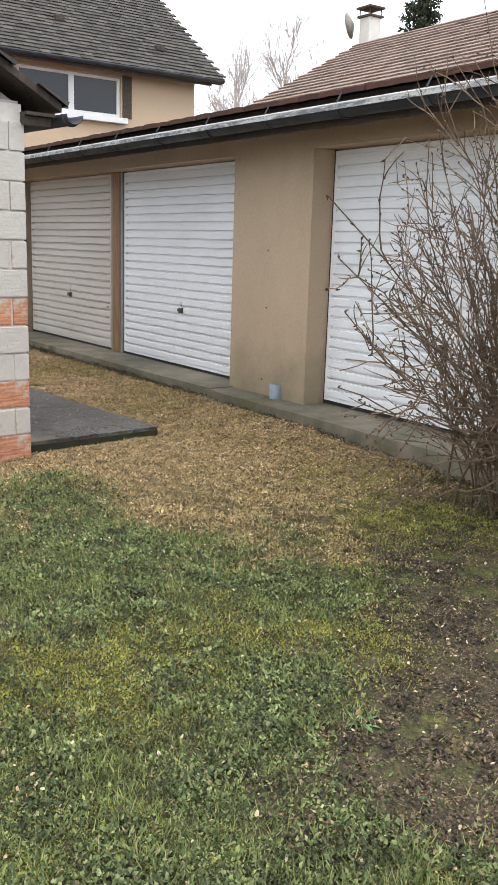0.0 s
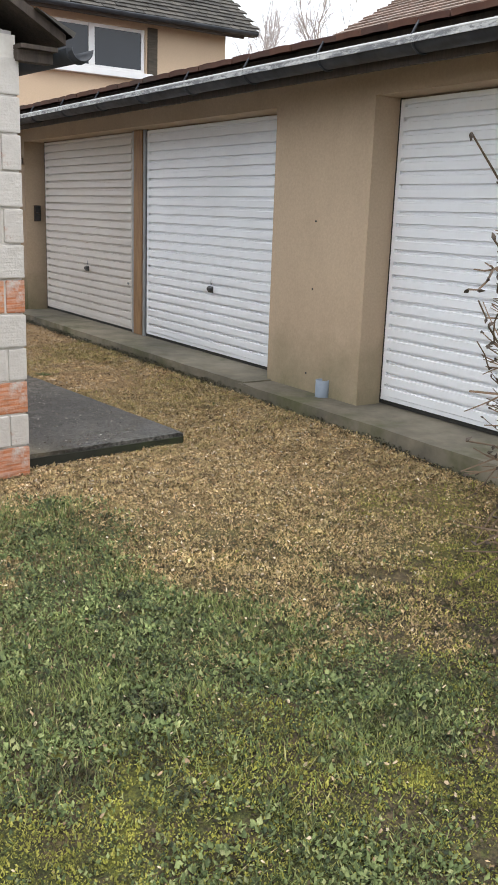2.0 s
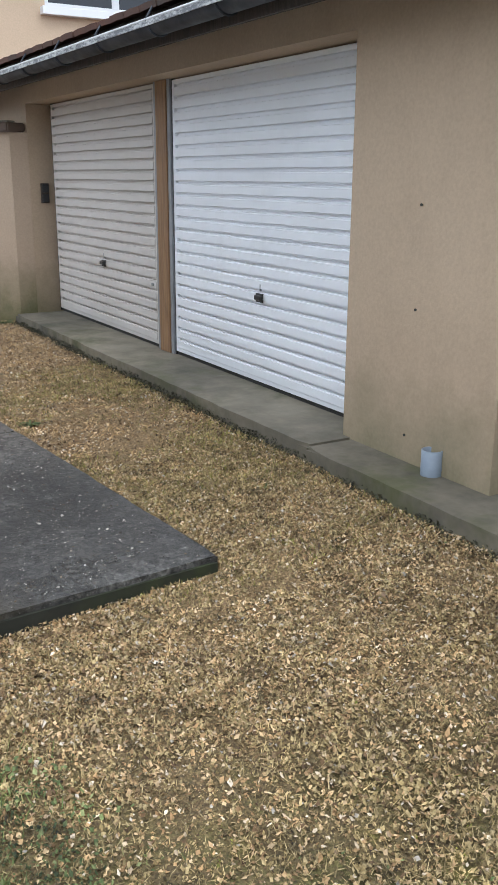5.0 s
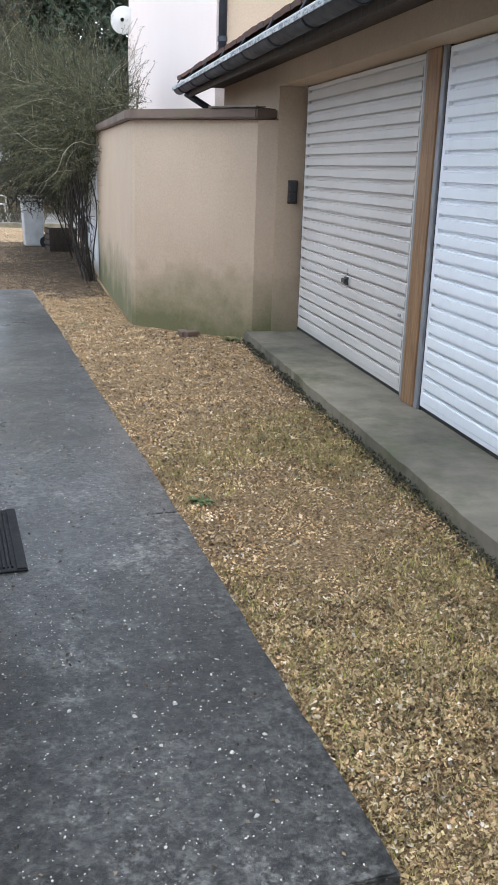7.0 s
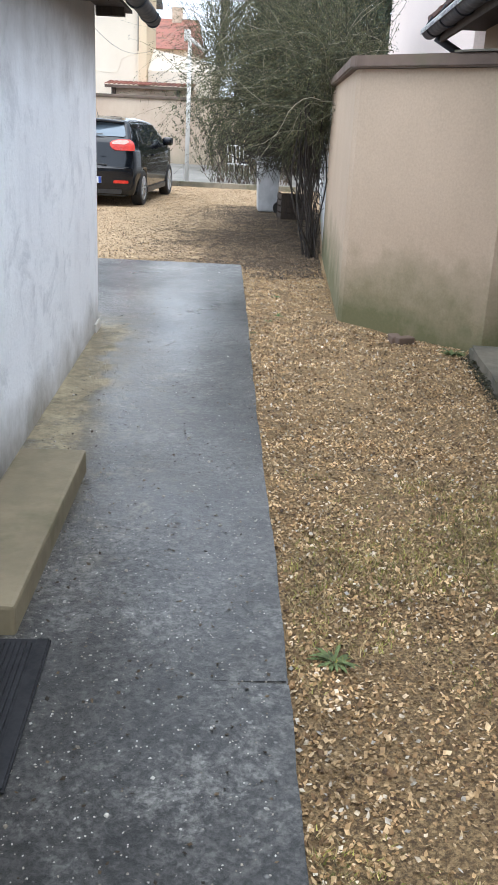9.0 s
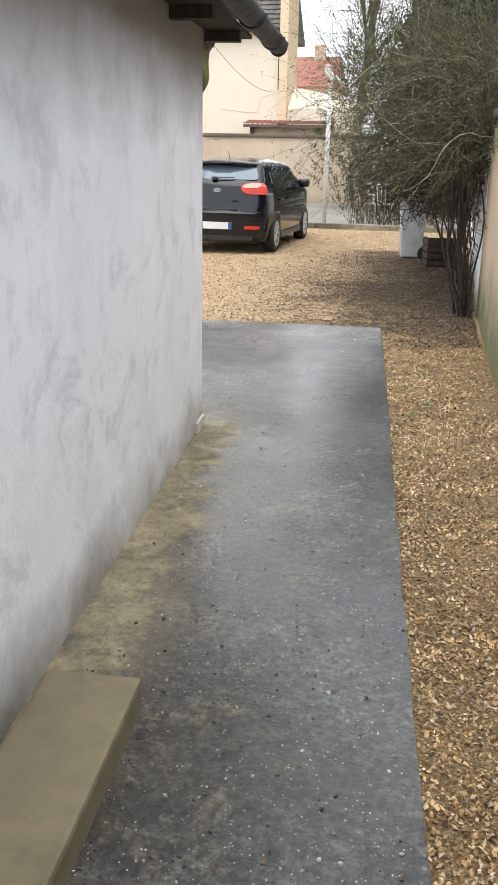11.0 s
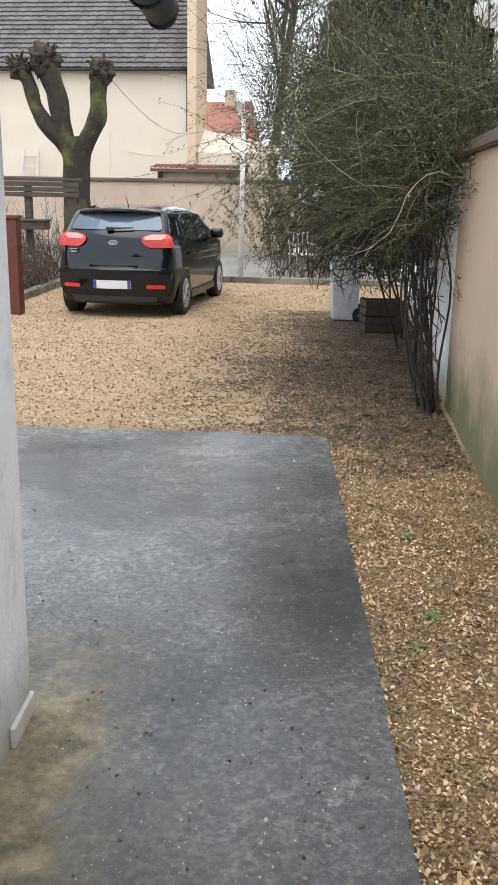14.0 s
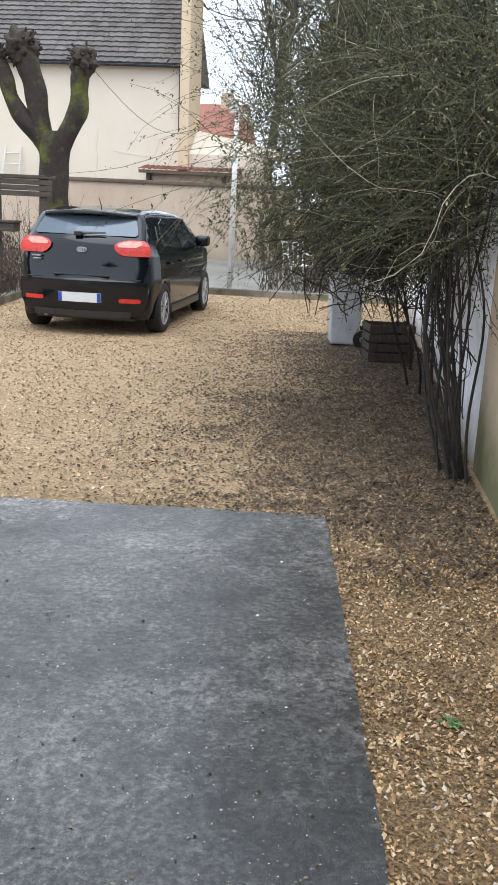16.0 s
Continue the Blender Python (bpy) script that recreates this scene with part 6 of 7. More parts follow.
def limb(points, sides=14, seed=0):
    """A thick knotted limb through points (x, y, z, r), smoothed and uneven."""
    dense = []
    for i in range(len(points) - 1):
        for k in range(6):
            s = k / 6
            dense.append([points[i][j] + (points[i + 1][j] - points[i][j]) * s for j in range(4)])
    dense.append(list(points[-1]))
    line = []
    for i, p in enumerate(dense):
        lo, hi = dense[max(i - 3, 0):i + 4], 0
        line.append([sum(q[j] for q in lo) / len(lo) * (1.12 if j == 3 else 1.0) for j in range(4)])
    vs, fs = tubes([[(Vector(p[:3]), p[3]) for p in line]], sides)
    out2 = []
    for v in vs:
        n = noise.noise_vector((v[0] * 4 + seed, v[1] * 4, v[2] * 3))
        out2.append((v[0] + 0.035 * n.x, v[1] + 0.035 * n.y, v[2] + 0.03 * n.z))
    return out2, fs


def pollard():
    rng = random.Random(4)
    root = empty("pollard_tree", pose(0, 0, 0))
    tagged(root, "pollarded bare tree with mossy trunk and knobbly fists", "tree")
    Y = 28.5
    raw("trunk", *limb([(-3.42, Y, 0.05, 0.30), (-3.42, Y, 1.2, 0.25), (-3.42, Y, 2.3, 0.25), (-3.38, Y, 2.75, 0.27), (-3.36, Y, 2.95, 0.2)], 16, 1), MOSSBARK, root, True)
    arms = (
        [(-3.42, Y, 2.2, 0.12), (-3.52, Y, 2.6, 0.18), (-3.68, Y, 2.95, 0.19), (-3.72, Y, 3.5, 0.18), (-3.86, Y, 4.0, 0.19), (-4.0, Y, 4.35, 0.22)],
        [(-3.45, Y, 2.35, 0.10), (-3.66, Y - 0.04, 2.78, 0.14), (-4.0, Y - 0.1, 3.12, 0.16), (-4.18, Y - 0.1, 3.40, 0.13), (-4.3, Y - 0.1, 3.95, 0.12), (-4.5, Y - 0.1, 4.2, 0.15)],
        [(-3.41, Y, 2.2, 0.12), (-3.28, Y, 2.62, 0.17), (-3.06, Y, 3.02, 0.165), (-2.90, Y, 3.28, 0.17), (-2.93, Y, 3.7, 0.13), (-2.82, Y, 4.15, 0.17)],
    )
    for k, a in enumerate(arms):
        br2 = raw("limb", *limb(a, 14, 3 + k), MOSSBARK, root, True)
        kx, ky, kz, kr = a[-1]
        bm = bmesh.new()
        bmesh.ops.create_icosphere(bm, subdivisions=4, radius=kr * 1.35)
        for v in bm.verts:
            n = noise.fractal(v.co * 9 + Vector((k, 0, 0)), 0.6, 2.0, 4)
            v.co *= 1.0 + 0.45 * n
        kn = part("knob", bm, FISTBARK, br2, "dark knobbly pruned fist", smooth=True)
        kn.matrix_basis = pose(kx, ky, kz)
        stubs = []
        for _ in range(26):
            d = Vector((rng.gauss(0, 0.8), rng.gauss(0, 0.8), rng.uniform(0.0, 1.0))).normalized()
            p = Vector((kx, ky, kz)) + d * kr
            stubs.append([(p, 0.03), (p + d * rng.uniform(0.08, 0.2), 0.02)])
        raw("cut_shoots", *tubes(stubs, 6), FISTBARK, br2)


pollard()


def bare_tree(x, y, z0, height, seed, spread=0.5, ivy=0.0, bark=None, label="bare winter tree with fine drooping twigs"):
    rng = random.Random(seed)
    root = empty("bare_tree", pose(x, y, z0))
    tagged(root, label, "tree", "bare winter trees")
    wood, twigs = [], []
    trunk = wander(rng, Vector((0, 0, 0)), Vector((rng.gauss(0, 0.05), 0, 1)), height * 0.95, height * 0.018, height * 0.003, 12, -0.02, 0.05)
    wood.append(trunk)

    def grow(line, depth, length, r):
        for _ in range(9 if depth == 0 else 6):
            i = rng.randrange(len(line) // 3, len(line))
            d0 = (line[i][0] - line[i - 1][0]).normalized()
            d = d0 + Vector((rng.gauss(0, spread), rng.gauss(0, spread), rng.gauss(0.15, 0.3)))
            ln = length * rng.uniform(0.5, 1.0)
            l2 = wander(rng, line[i][0], d, ln, r, r * 0.4, 4, -0.01 if depth < 2 else 0.06, 0.12)
            (wood if depth < 2 else twigs).append(l2)
            if depth < 3:
                grow(l2, depth + 1, length * 0.55, r * 0.5)

    grow(trunk, 0, height * 0.42, height * 0.006)
    raw("trunk", *tubes(wood, 5), bark or BARK, root)
    raw("crown", *tubes(twigs, 3), bark or BARK, root)
    if ivy:
        raw("ivy", *leaves_along(rng, [trunk] * int(110 * ivy) + wood[1:10] * int(24 * ivy), 34, 0.1, 0.2), OLIVELEAF, root)
    return root


def conifer(x, y, z0, height, width, seed):
    rng = random.Random(seed)
    root = empty("conifer", pose(x, y, z0))
    tagged(root, "tall dark green conifer with drooping boughs", "tree", "dark conifers")
    raw("trunk", *tubes([[(Vector((0, 0, 0)), 0.25), (Vector((0, 0, height)), 0.03)]], 8), BARK, root)
    boughs = []
    for k in range(150):
        h = height * (0.12 + 0.86 * rng.random() ** 0.8)
        ln = width * (1 - h / height) ** 0.7 * rng.uniform(0.6, 1.1) + 0.2
        a = rng.uniform(0, 6.283)
        boughs.append(wander(rng, Vector((0, 0, h)), Vector((math.cos(a), math.sin(a), 0.25)), ln, 0.03, 0.008, 6, 0.09, 0.07))
    raw("boughs", *tubes(boughs, 3), BARK, root)
    raw("needles", *leaves_along(rng, boughs, 130, 0.28, 0.13), NEEDLE, root)
    return root


bare_tree(1.9, 35.9, 0.15, 8.4, 27, 0.5, 0.55, None, "twiggy bare tree with ivy and dry leaves")
bare_tree(-0.9, 41.5, 0.1, 12, 21, 0.6, 0.12, None, "bare weeping tree with ivy on its trunk")
bare_tree(2.4, 40.5, 0.1, 13, 22, 0.5, 1.6, None, "bare tree heavy with dark ivy")
# Bark lightened towards grey: the distance haze on these far trees is painted in.
HAZEBARK = simple("haze_paled_bark", (0.42, 0.39, 0.39), (0.3, 0.28, 0.28), 0.9, 0, 3)
bare_tree(52, 68, 0, 15.5, 23, 0.3, 0.0, HAZEBARK)
bare_tree(58, 72, 0, 14.5, 24, 0.3, 0.0, HAZEBARK)
bare_tree(55, 84, 0, 17, 25, 0.3, 0.0, HAZEBARK)
bare_tree(49, 72, 0, 14, 26, 0.3, 0.0, HAZEBARK)
conifer(3.6, 47, 0, 15, 2.6, 31)
conifer(5.6, 44, 0, 13, 2.6, 32)
conifer(8.0, 46, 0, 16, 3.2, 33)
conifer(11.0, 44, 0, 14, 3.0, 34)
conifer(1.2, 52, 0, 11, 2.4, 35)
conifer(42.0, 42.0, 0, 19, 3.6, 36)


def dry_bush(name, cx, cy, z0, w, d, h, n, seed, label, stem=BARK, leaf=BRAMBLE, per=6, size=0.05):
    rng = random.Random(seed)
    root = empty(name, pose(cx, cy, z0))
    tagged(root, label, "shrub")
    lines = []
    for k in range(n):
        b = Vector((rng.uniform(-w, w), rng.uniform(-d, d), 0))
        lines.append(wander(rng, b, Vector((rng.gauss(0, 0.3), rng.gauss(0, 0.3), 1)), h * rng.uniform(0.5, 1.1), 0.008, 0.002, 7, 0.03, 0.14))
    raw("stem_mass", *tubes(lines, 3), stem, root)["kind"] = "stuff"
    raw("leaf_mass", *leaves_along(rng, lines, per, size, 0.03), leaf, root)["kind"] = "stuff"
    return root


dry_bush("dry_bush", -3.7, 26.6, 0.18, 1.1, 0.6, 1.55, 260, 41, "tangled dry russet bush behind the fence")
dry_bush("low_bush", -3.1, 24.2, 0.18, 0.35, 1.0, 0.8, 190, 42, "low russet dead plants along the kerb")
dry_bush("dry_bush", 1.7, 29.5, 0.17, 0.9, 0.8, 1.1, 120, 43, "pale dry plants beside the white post", TWIG, OLIVELEAF, 16, 0.05)
dry_bush("evergreen_bush", 1.5, 34.0, 0.17, 1.6, 1.0, 3.4, 260, 44, "dense evergreen bush behind the paving", BARK, OLIVELEAF, 60, 0.09)
dry_bush("evergreen_bush", 4.4, 31.0, 0.1, 1.5, 2.0, 3.2, 240, 45, "dense evergreen bush behind the paving", BARK, OLIVELEAF, 60, 0.09)

conifer(3.5, 35.0, 0.1, 11, 2.0, 77)

dry_bush("garden_bush", 1.4, 28.5, 0.16, 0.75, 0.3, 0.85, 70, 91, "tangled dry plants in front of the garden chair", BARK, OLIVELEAF, 9, 0.06)

# ---- the parked car ----


def paint():
    m = Nodes("black_car_paint", 0.09)
    m.colour(m.mix(m.noise(3, 4), (0.004, 0.0055, 0.009), (0.007, 0.009, 0.013)))
    m.bsdf.inputs["Specular IOR Level"].default_value = 0.42
    m.bsdf.inputs["Coat Weight"].default_value = 0.1
    m.bsdf.inputs["Coat Roughness"].default_value = 0.04
    m.bump(m.noise(1.5, 3), 0.03, 0.01)
    return m.mat


def lamp_lens(name, a, b):
    m = Nodes(name, 0.25)
    m.colour(m.mix(m.ramp(m.noise(26, 3, 0.5, m.scaled(1, 1, 3)), (0.35, 0.0), (0.65, 1.0)), a, b))
    m.bsdf.inputs["Coat Weight"].default_value = 0.2
    return m.mat


CARBLACK = paint()
CARGLASS = glass("car_window_glass", (0.03, 0.035, 0.04), 0.03)
# Tint raised over the side glass so sky reflection sits in the colour.
REARGLASS = glass("car_rear_glass", (0.13, 0.165, 0.2), 0.08)
REARGLASS.node_tree.nodes["Principled BSDF"].inputs["Metallic"].default_value = 0.3
REDLENS = lamp_lens("red_lamp_lens", (0.50, 0.02, 0.012), (0.66, 0.05, 0.03))
CLEARLENS = lamp_lens("clear_lamp_lens", (0.62, 0.34, 0.29), (0.66, 0.22, 0.17))
TYRE = simple("tyre_rubber", (0.014, 0.014, 0.015), (0.03, 0.028, 0.026), 0.85, 0, 25)
ALLOY = simple("alloy_rim", (0.55, 0.56, 0.58), (0.38, 0.39, 0.4), 0.35, 0.85, 20)
PLATEWHITE = simple("number_plate_white", (0.75, 0.76, 0.76), (0.68, 0.69, 0.7), 0.4, 0, 12)
PLATEBLUE = simple("number_plate_blue", (0.03, 0.08, 0.35), (0.025, 0.06, 0.28), 0.4, 0, 12)

HALF = 0.86


def car_half_width(z, y):
    plan = float(np.interp(y, (0.0, 0.05, 0.14, 0.45, 3.1, 3.7, 3.95, 4.05), (0.80, 0.88, 0.945, 0.995, 1.0, 0.93, 0.8, 0.66)))
    side = float(np.interp(z, (0.18, 0.3, 0.5, 0.68, 0.9, 0.97, 1.15, 1.35, 1.45), (0.93, 0.965, 0.99, 1.0, 0.985, 0.955, 0.87, 0.77, 0.69)))
    return HALF * plan * side


TAIL_Y = (0.0, 0.03, 0.045, 0.075, 0.095, 0.14, 0.20, 0.44, 0.50)
TAIL_Z = (0.62, 0.655, 0.70, 0.92, 1.05, 1.115, 1.165, 1.395, 1.425)


def car_top(y):
    return float(np.interp(y, TAIL_Y + (0.9, 1.4, 2.0, 2.45, 3.1, 3.55, 3.9, 4.05), TAIL_Z + (1.462, 1.47, 1.445, 1.37, 1.02, 0.95, 0.82, 0.62)))


def car_bow(x, y):
    """The tail is rounded in plan."""
    return 0.19 * (x / HALF) ** 2 * float(np.interp(y, (0.0, 0.7), (1.0, 0.0)))


def car():
    root = empty("parked_car", pose(-0.74, 21.55, 0.138, 0, 0, -1.5))
    tagged(root, "black five-door hatchback car parked on the gravel", "car")
    wheels_y = (0.72, 3.29)
    ys = sorted(set([0.0, 0.015, 0.03, 0.06, 0.09, 0.12, 0.16, 0.22, 0.30, 0.36, 0.42, 0.47, 0.55] + list(np.linspace(0.3, 1.15, 28)) + list(np.linspace(1.2, 2.85, 18)) + list(np.linspace(2.88, 3.7, 28)) + [3.8, 3.9, 3.97, 4.02, 4.05]))
    zs = (0.2, 0.3, 0.42, 0.54, 0.66, 0.70, 0.74, 0.84, 0.92, 0.97, 1.05, 1.15, 1.25, 1.35, 1.41)
    bm = bmesh.new()
    rows = []
    for y in ys:
        top = car_top(y)
        low = 0.20 if 0.1 < y < 3.9 else 0.27
        for w in wheels_y:
            if abs(y - w) < 0.345:
                low = max(low, 0.3 + math.sqrt(0.345 ** 2 - (y - w) ** 2))
        half = []
        for z in zs:
            zz = min(max(z, low), top - 0.012)
            half.append((car_half_width(zz, y), zz))
        wt = half[-1][0]
        half += [(wt * 0.86, top + 0.006), (wt * 0.55, top + 0.016), (wt * 0.25, top + 0.02)]
        pts = [(x, z) for x, z in half] + [(0, top + 0.021)] + [(-x, z) for x, z in reversed(half)]
        rows.append([bm.verts.new((x, y + car_bow(x, y), z)) for x, z in pts])
    k = len(rows[0])
    for a, b in zip(rows, rows[1:]):
        for i in range(k - 1):
            try:
                bm.faces.new((a[i], a[i + 1], b[i + 1], b[i]))
            except ValueError:
                pass
        bm.faces.new((a[k - 1], a[0], b[0], b[k - 1]))
    bm.faces.new(rows[0])
    bm.faces.new(rows[-1][::-1])
    bmesh.ops.remove_doubles(bm, verts=bm.verts, dist=0.0008)
    bmesh.ops.recalc_face_normals(bm, faces=bm.faces)
    body = part("body", bm, CARBLACK, root, "glossy black painted body", smooth=True)

    def skin(name, uv, y_of, material, parent, lift=0.006, thick=0.0, label="", nx=10):
        """A panel over the tail: uv is a list of (z, x from, x to)."""
        bm2 = bmesh.new()
        grid = []
        for z, xa, xb in uv:
            row = []
            for i in range(nx + 1):
                x = xa + (xb - xa) * i / nx
                y = y_of(z)
                row.append(bm2.verts.new((x, y + car_bow(x, y) - lift, z)))
            grid.append(row)
        for a, b in zip(grid, grid[1:]):
            for i in range(nx):
                bm2.faces.new((a[i], a[i + 1], b[i + 1], b[i]))
        r = bmesh.ops.extrude_face_region(bm2, geom=list(bm2.faces))
        bmesh.ops.translate(bm2, vec=(0, 0.02 + thick, 0), verts=[g for g in r["geom"] if isinstance(g, bmesh.types.BMVert)])
        bmesh.ops.recalc_face_normals(bm2, faces=bm2.faces)
        return part(name, bm2, material, parent, label, smooth=False)

    def tail(z):
        return float(np.interp(z, (0.2,) + TAIL_Z, (0.03,) + TAIL_Y))

    skin("rear_window", [(1.168, -0.60, 0.60), (1.19, -0.625, 0.625), (1.25, -0.61, 0.61), (1.33, -0.575, 0.575), (1.385, -0.545, 0.545)], tail, REARGLASS, root, 0.03, label="pale reflecting rear window")
    bump = skin("rear_bumper", [(0.25, -0.66, 0.66), (0.30, -0.73, 0.73), (0.40, -0.765, 0.765), (0.52, -0.785, 0.785), (0.60, -0.785, 0.785), (0.635, -0.775, 0.775), (0.65, -0.76, 0.76)], lambda z: tail(min(z, 0.6)) + 0.03 * max(0.0, 0.42 - z) / 0.2, CARBLACK, root, 0.03, 0.02, "black rear bumper with a ledge")
    skin("bumper_valance", [(0.225, -0.58, 0.58), (0.30, -0.60, 0.60)], tail, BLACKPLASTIC, bump, 0.02)
    for s in (-1, 1):
        a, b = sorted((s * 0.47, s * 0.70))
        skin("reflector", [(0.405, a, b), (0.425, a - 0.01, b + 0.01), (0.455, a, b)], tail, REDLENS, bump, 0.038, label="red bumper reflector")
        inner, outer = s * 0.40, s * 0.795
        tl = skin("tail_light", [(0.945, inner + s * 0.09, outer), (0.975, inner + s * 0.03, outer + s * 0.004), (1.02, inner - s * 0.01, outer), (1.065, inner - s * 0.015, outer - s * 0.015), (1.10, inner + s * 0.03, outer - s * 0.045), (1.125, inner + s * 0.13, outer - s * 0.09)], tail, REDLENS, root, 0.03, label="red wrap-round tail light")
        skin("clear_lens", [(1.045, inner + s * 0.03, outer - s * 0.16), (1.075, inner + s * 0.02, outer - s * 0.10), (1.10, inner + s * 0.07, outer - s * 0.10), (1.115, inner + s * 0.14, outer - s * 0.12)], tail, CLEARLENS, tl, 0.036, label="pale upper lens")
        skin("lens_seam", [(0.95, s * 0.575 - 0.004, s * 0.575 + 0.004), (1.105, s * 0.585 - 0.004, s * 0.585 + 0.004)], tail, DARKSEAL, tl, 0.0372, nx=2)
    plate = skin("number_plate", [(0.40, -0.26, 0.26), (0.51, -0.26, 0.26)], tail, PLATEWHITE, bump, 0.04, label="white number plate, unreadable")
    skin("plate_band", [(0.402, -0.258, -0.215), (0.508, -0.258, -0.215)], tail, PLATEBLUE, plate, 0.046)
    skin("plate_band", [(0.402, 0.215, 0.258), (0.508, 0.215, 0.258)], tail, PLATEBLUE, plate, 0.046)
    badge = bmesh.new()
    bmesh.ops.create_cone(badge, cap_ends=True, segments=24, radius1=0.065, radius2=0.06, depth=0.014, matrix=pose(0, 0.072, 1.0, 85, 0, 0) @ Matrix.Diagonal((1.0, 0.5, 1, 1)))
    bdg = part("badge", badge, ALLOY, root, "oval silver badge")
    inlay = bmesh.new()
    bmesh.ops.create_cone(inlay, cap_ends=True, segments=24, radius1=0.054, radius2=0.052, depth=0.014, matrix=pose(0, 0.067, 1.0, 85, 0, 0) @ Matrix.Diagonal((1.0, 0.4, 1, 1)))
    part("badge_inlay", inlay, CARBLACK, bdg)
    for k in range(3):
        part("badge_bar", box((-0.036 + 0.027 * k, 0.056, 0.985), (-0.018 + 0.027 * k, 0.062, 1.012)), ALLOY, bdg)
    for k, z in enumerate((0.90, 0.865)):
        part("lettering_bar", box((-0.62 + 0.02 * k, 0.09, z), (-0.51, 0.16, z + 0.014)), ALLOY, root)
    skin("hatch_seam", [(0.664, -0.70, 0.70), (0.674, -0.70, 0.70)], tail, DARKSEAL, root, 0.006)
    part("plate_recess", box((-0.34, 0.035, 0.70), (0.34, 0.07, 0.72), 0.006), BLACKPLASTIC, root)
    sp = bmesh.new()
    add_box(sp, (-0.57, 0.28, 1.398), (0.57, 0.56, 1.446), 0.016)
    bmesh.ops.subdivide_edges(sp, edges=[e for e in sp.edges if abs(e.verts[0].co.x - e.verts[1].co.x) > 0.5], cuts=9)
    for v in sp.verts:
        v.co.y += 0.13 * (v.co.x / 0.6) ** 2
        v.co.z += -0.05 * (v.co.x / 0.6) ** 2 + 0.06 * (v.co.y - 0.28)
    part("roof_spoiler", sp, CARBLACK, root, smooth=True)
    part("brake_light", box((-0.17, 0.274, 1.408), (0.17, 0.29, 1.424), 0.003), DARKSEAL, root, "dark high brake light")
    wiper = part("wiper", rod((-0.06, 0.135, 1.185), (0.26, 0.165, 1.20), 0.018, 0.010, 6), BLACKPLASTIC, root, "black rear wiper")
    part("wiper_hub", box((-0.11, 0.105, 1.155), (-0.02, 0.18, 1.205), 0.012), BLACKPLASTIC, wiper)
    part("antenna", rod((0, 0.85, 1.47), (0, 0.72, 1.60), 0.007, 0.003, 6), BLACKPLASTIC, root)

    def side_panel(name, poly, s, material, parent, lift):
        bm3 = bmesh.new()
        front, back2 = [], []
        for y, z in poly:
            w = car_half_width(z, y)
            front.append(bm3.verts.new((s * (w + lift), y + car_bow(w, y), z)))
            back2.append(bm3.verts.new((s * (w - 0.02), y + car_bow(w, y), z)))
        bm3.faces.new(front)
        bm3.faces.new(back2[::-1])
        n = len(poly)
        for i in range(n):
            bm3.faces.new((front[i], front[(i + 1) % n], back2[(i + 1) % n], back2[i]))
        bmesh.ops.recalc_face_normals(bm3, faces=bm3.faces)
        return part(name, bm3, material, parent)

    for s in (-1, 1):
        side_panel("quarter_pane", [(0.66, 1.10), (0.80, 1.08), (0.88, 1.29), (0.80, 1.29)], s, CARGLASS, root, 0.008)
        side_panel("rear_side_window", [(0.90, 1.06), (1.72, 1.01), (1.68, 1.36), (1.25, 1.37), (0.99, 1.31)], s, CARGLASS, root, 0.010)
        side_panel("front_side_window", [(1.79, 1.005), (2.74, 0.985), (2.62, 1.08), (2.3, 1.26), (2.05, 1.345), (1.77, 1.36)], s, CARGLASS, root, 0.010)
        for y0, y1 in ((1.735, 1.75), (0.885, 0.895)):
            side_panel("door_gap", [(y0, 0.36), (y1, 0.36), (y1, 0.96), (y0, 0.96)], s, DARKSEAL, root, 0.004)
        for y in (1.62, 0.98):
            part("door_handle", box((s * (HALF + 0.005) - 0.018, y - 0.09, 0.83), (s * (HALF + 0.005) + 0.018, y + 0.09, 0.86), 0.008), CARBLACK, root)
        part("side_skirt", box((s * 0.82 - 0.03, 1.12, 0.2), (s * 0.82 + 0.03, 2.86, 0.30), 0.015), BLACKPLASTIC, root)
        mir = part("door_mirror", box((s * 0.93 - 0.10, 2.55, 0.99), (s * 0.93 + 0.10, 2.72, 1.14), 0.05), CARBLACK, root, "black door mirror", smooth=True)
        part("mirror_arm", box((min(s * 0.78, s * 0.88), 2.60, 0.965), (max(s * 0.78, s * 0.88), 2.68, 1.02), 0.01), BLACKPLASTIC, mir)
        for y in wheels_y:
            cx = s * 0.765
            wh = bmesh.new()
            prof = ((0.20, -0.09), (0.285, -0.095), (0.305, -0.075), (0.305, 0.075), (0.285, 0.095), (0.20, 0.09), (0.185, 0.06), (0.185, -0.06))
            rings = [[wh.verts.new((cx + o, y + r * math.cos(a), 0.302 + r * math.sin(a))) for r, o in prof] for a in [2 * math.pi * i / 32 for i in range(32)]]
            for i in range(32):
                a, b = rings[i], rings[(i + 1) % 32]
                for j in range(8):
                    wh.faces.new((a[j], a[(j + 1) % 8], b[(j + 1) % 8], b[j]))
            bmesh.ops.recalc_face_normals(wh, faces=wh.faces)
            wheel = part("wheel", wh, TYRE, root, "black tyre on an alloy rim", smooth=True)
            rim = bmesh.new()
            for i in range(10):
                a = 2 * math.pi * i / 10
                add_rod(rim, (cx + s * 0.075, y + 0.03 * math.cos(a), 0.302 + 0.03 * math.sin(a)), (cx + s * 0.07, y + 0.19 * math.cos(a), 0.302 + 0.19 * math.sin(a)), 0.016, 0.02, 6)
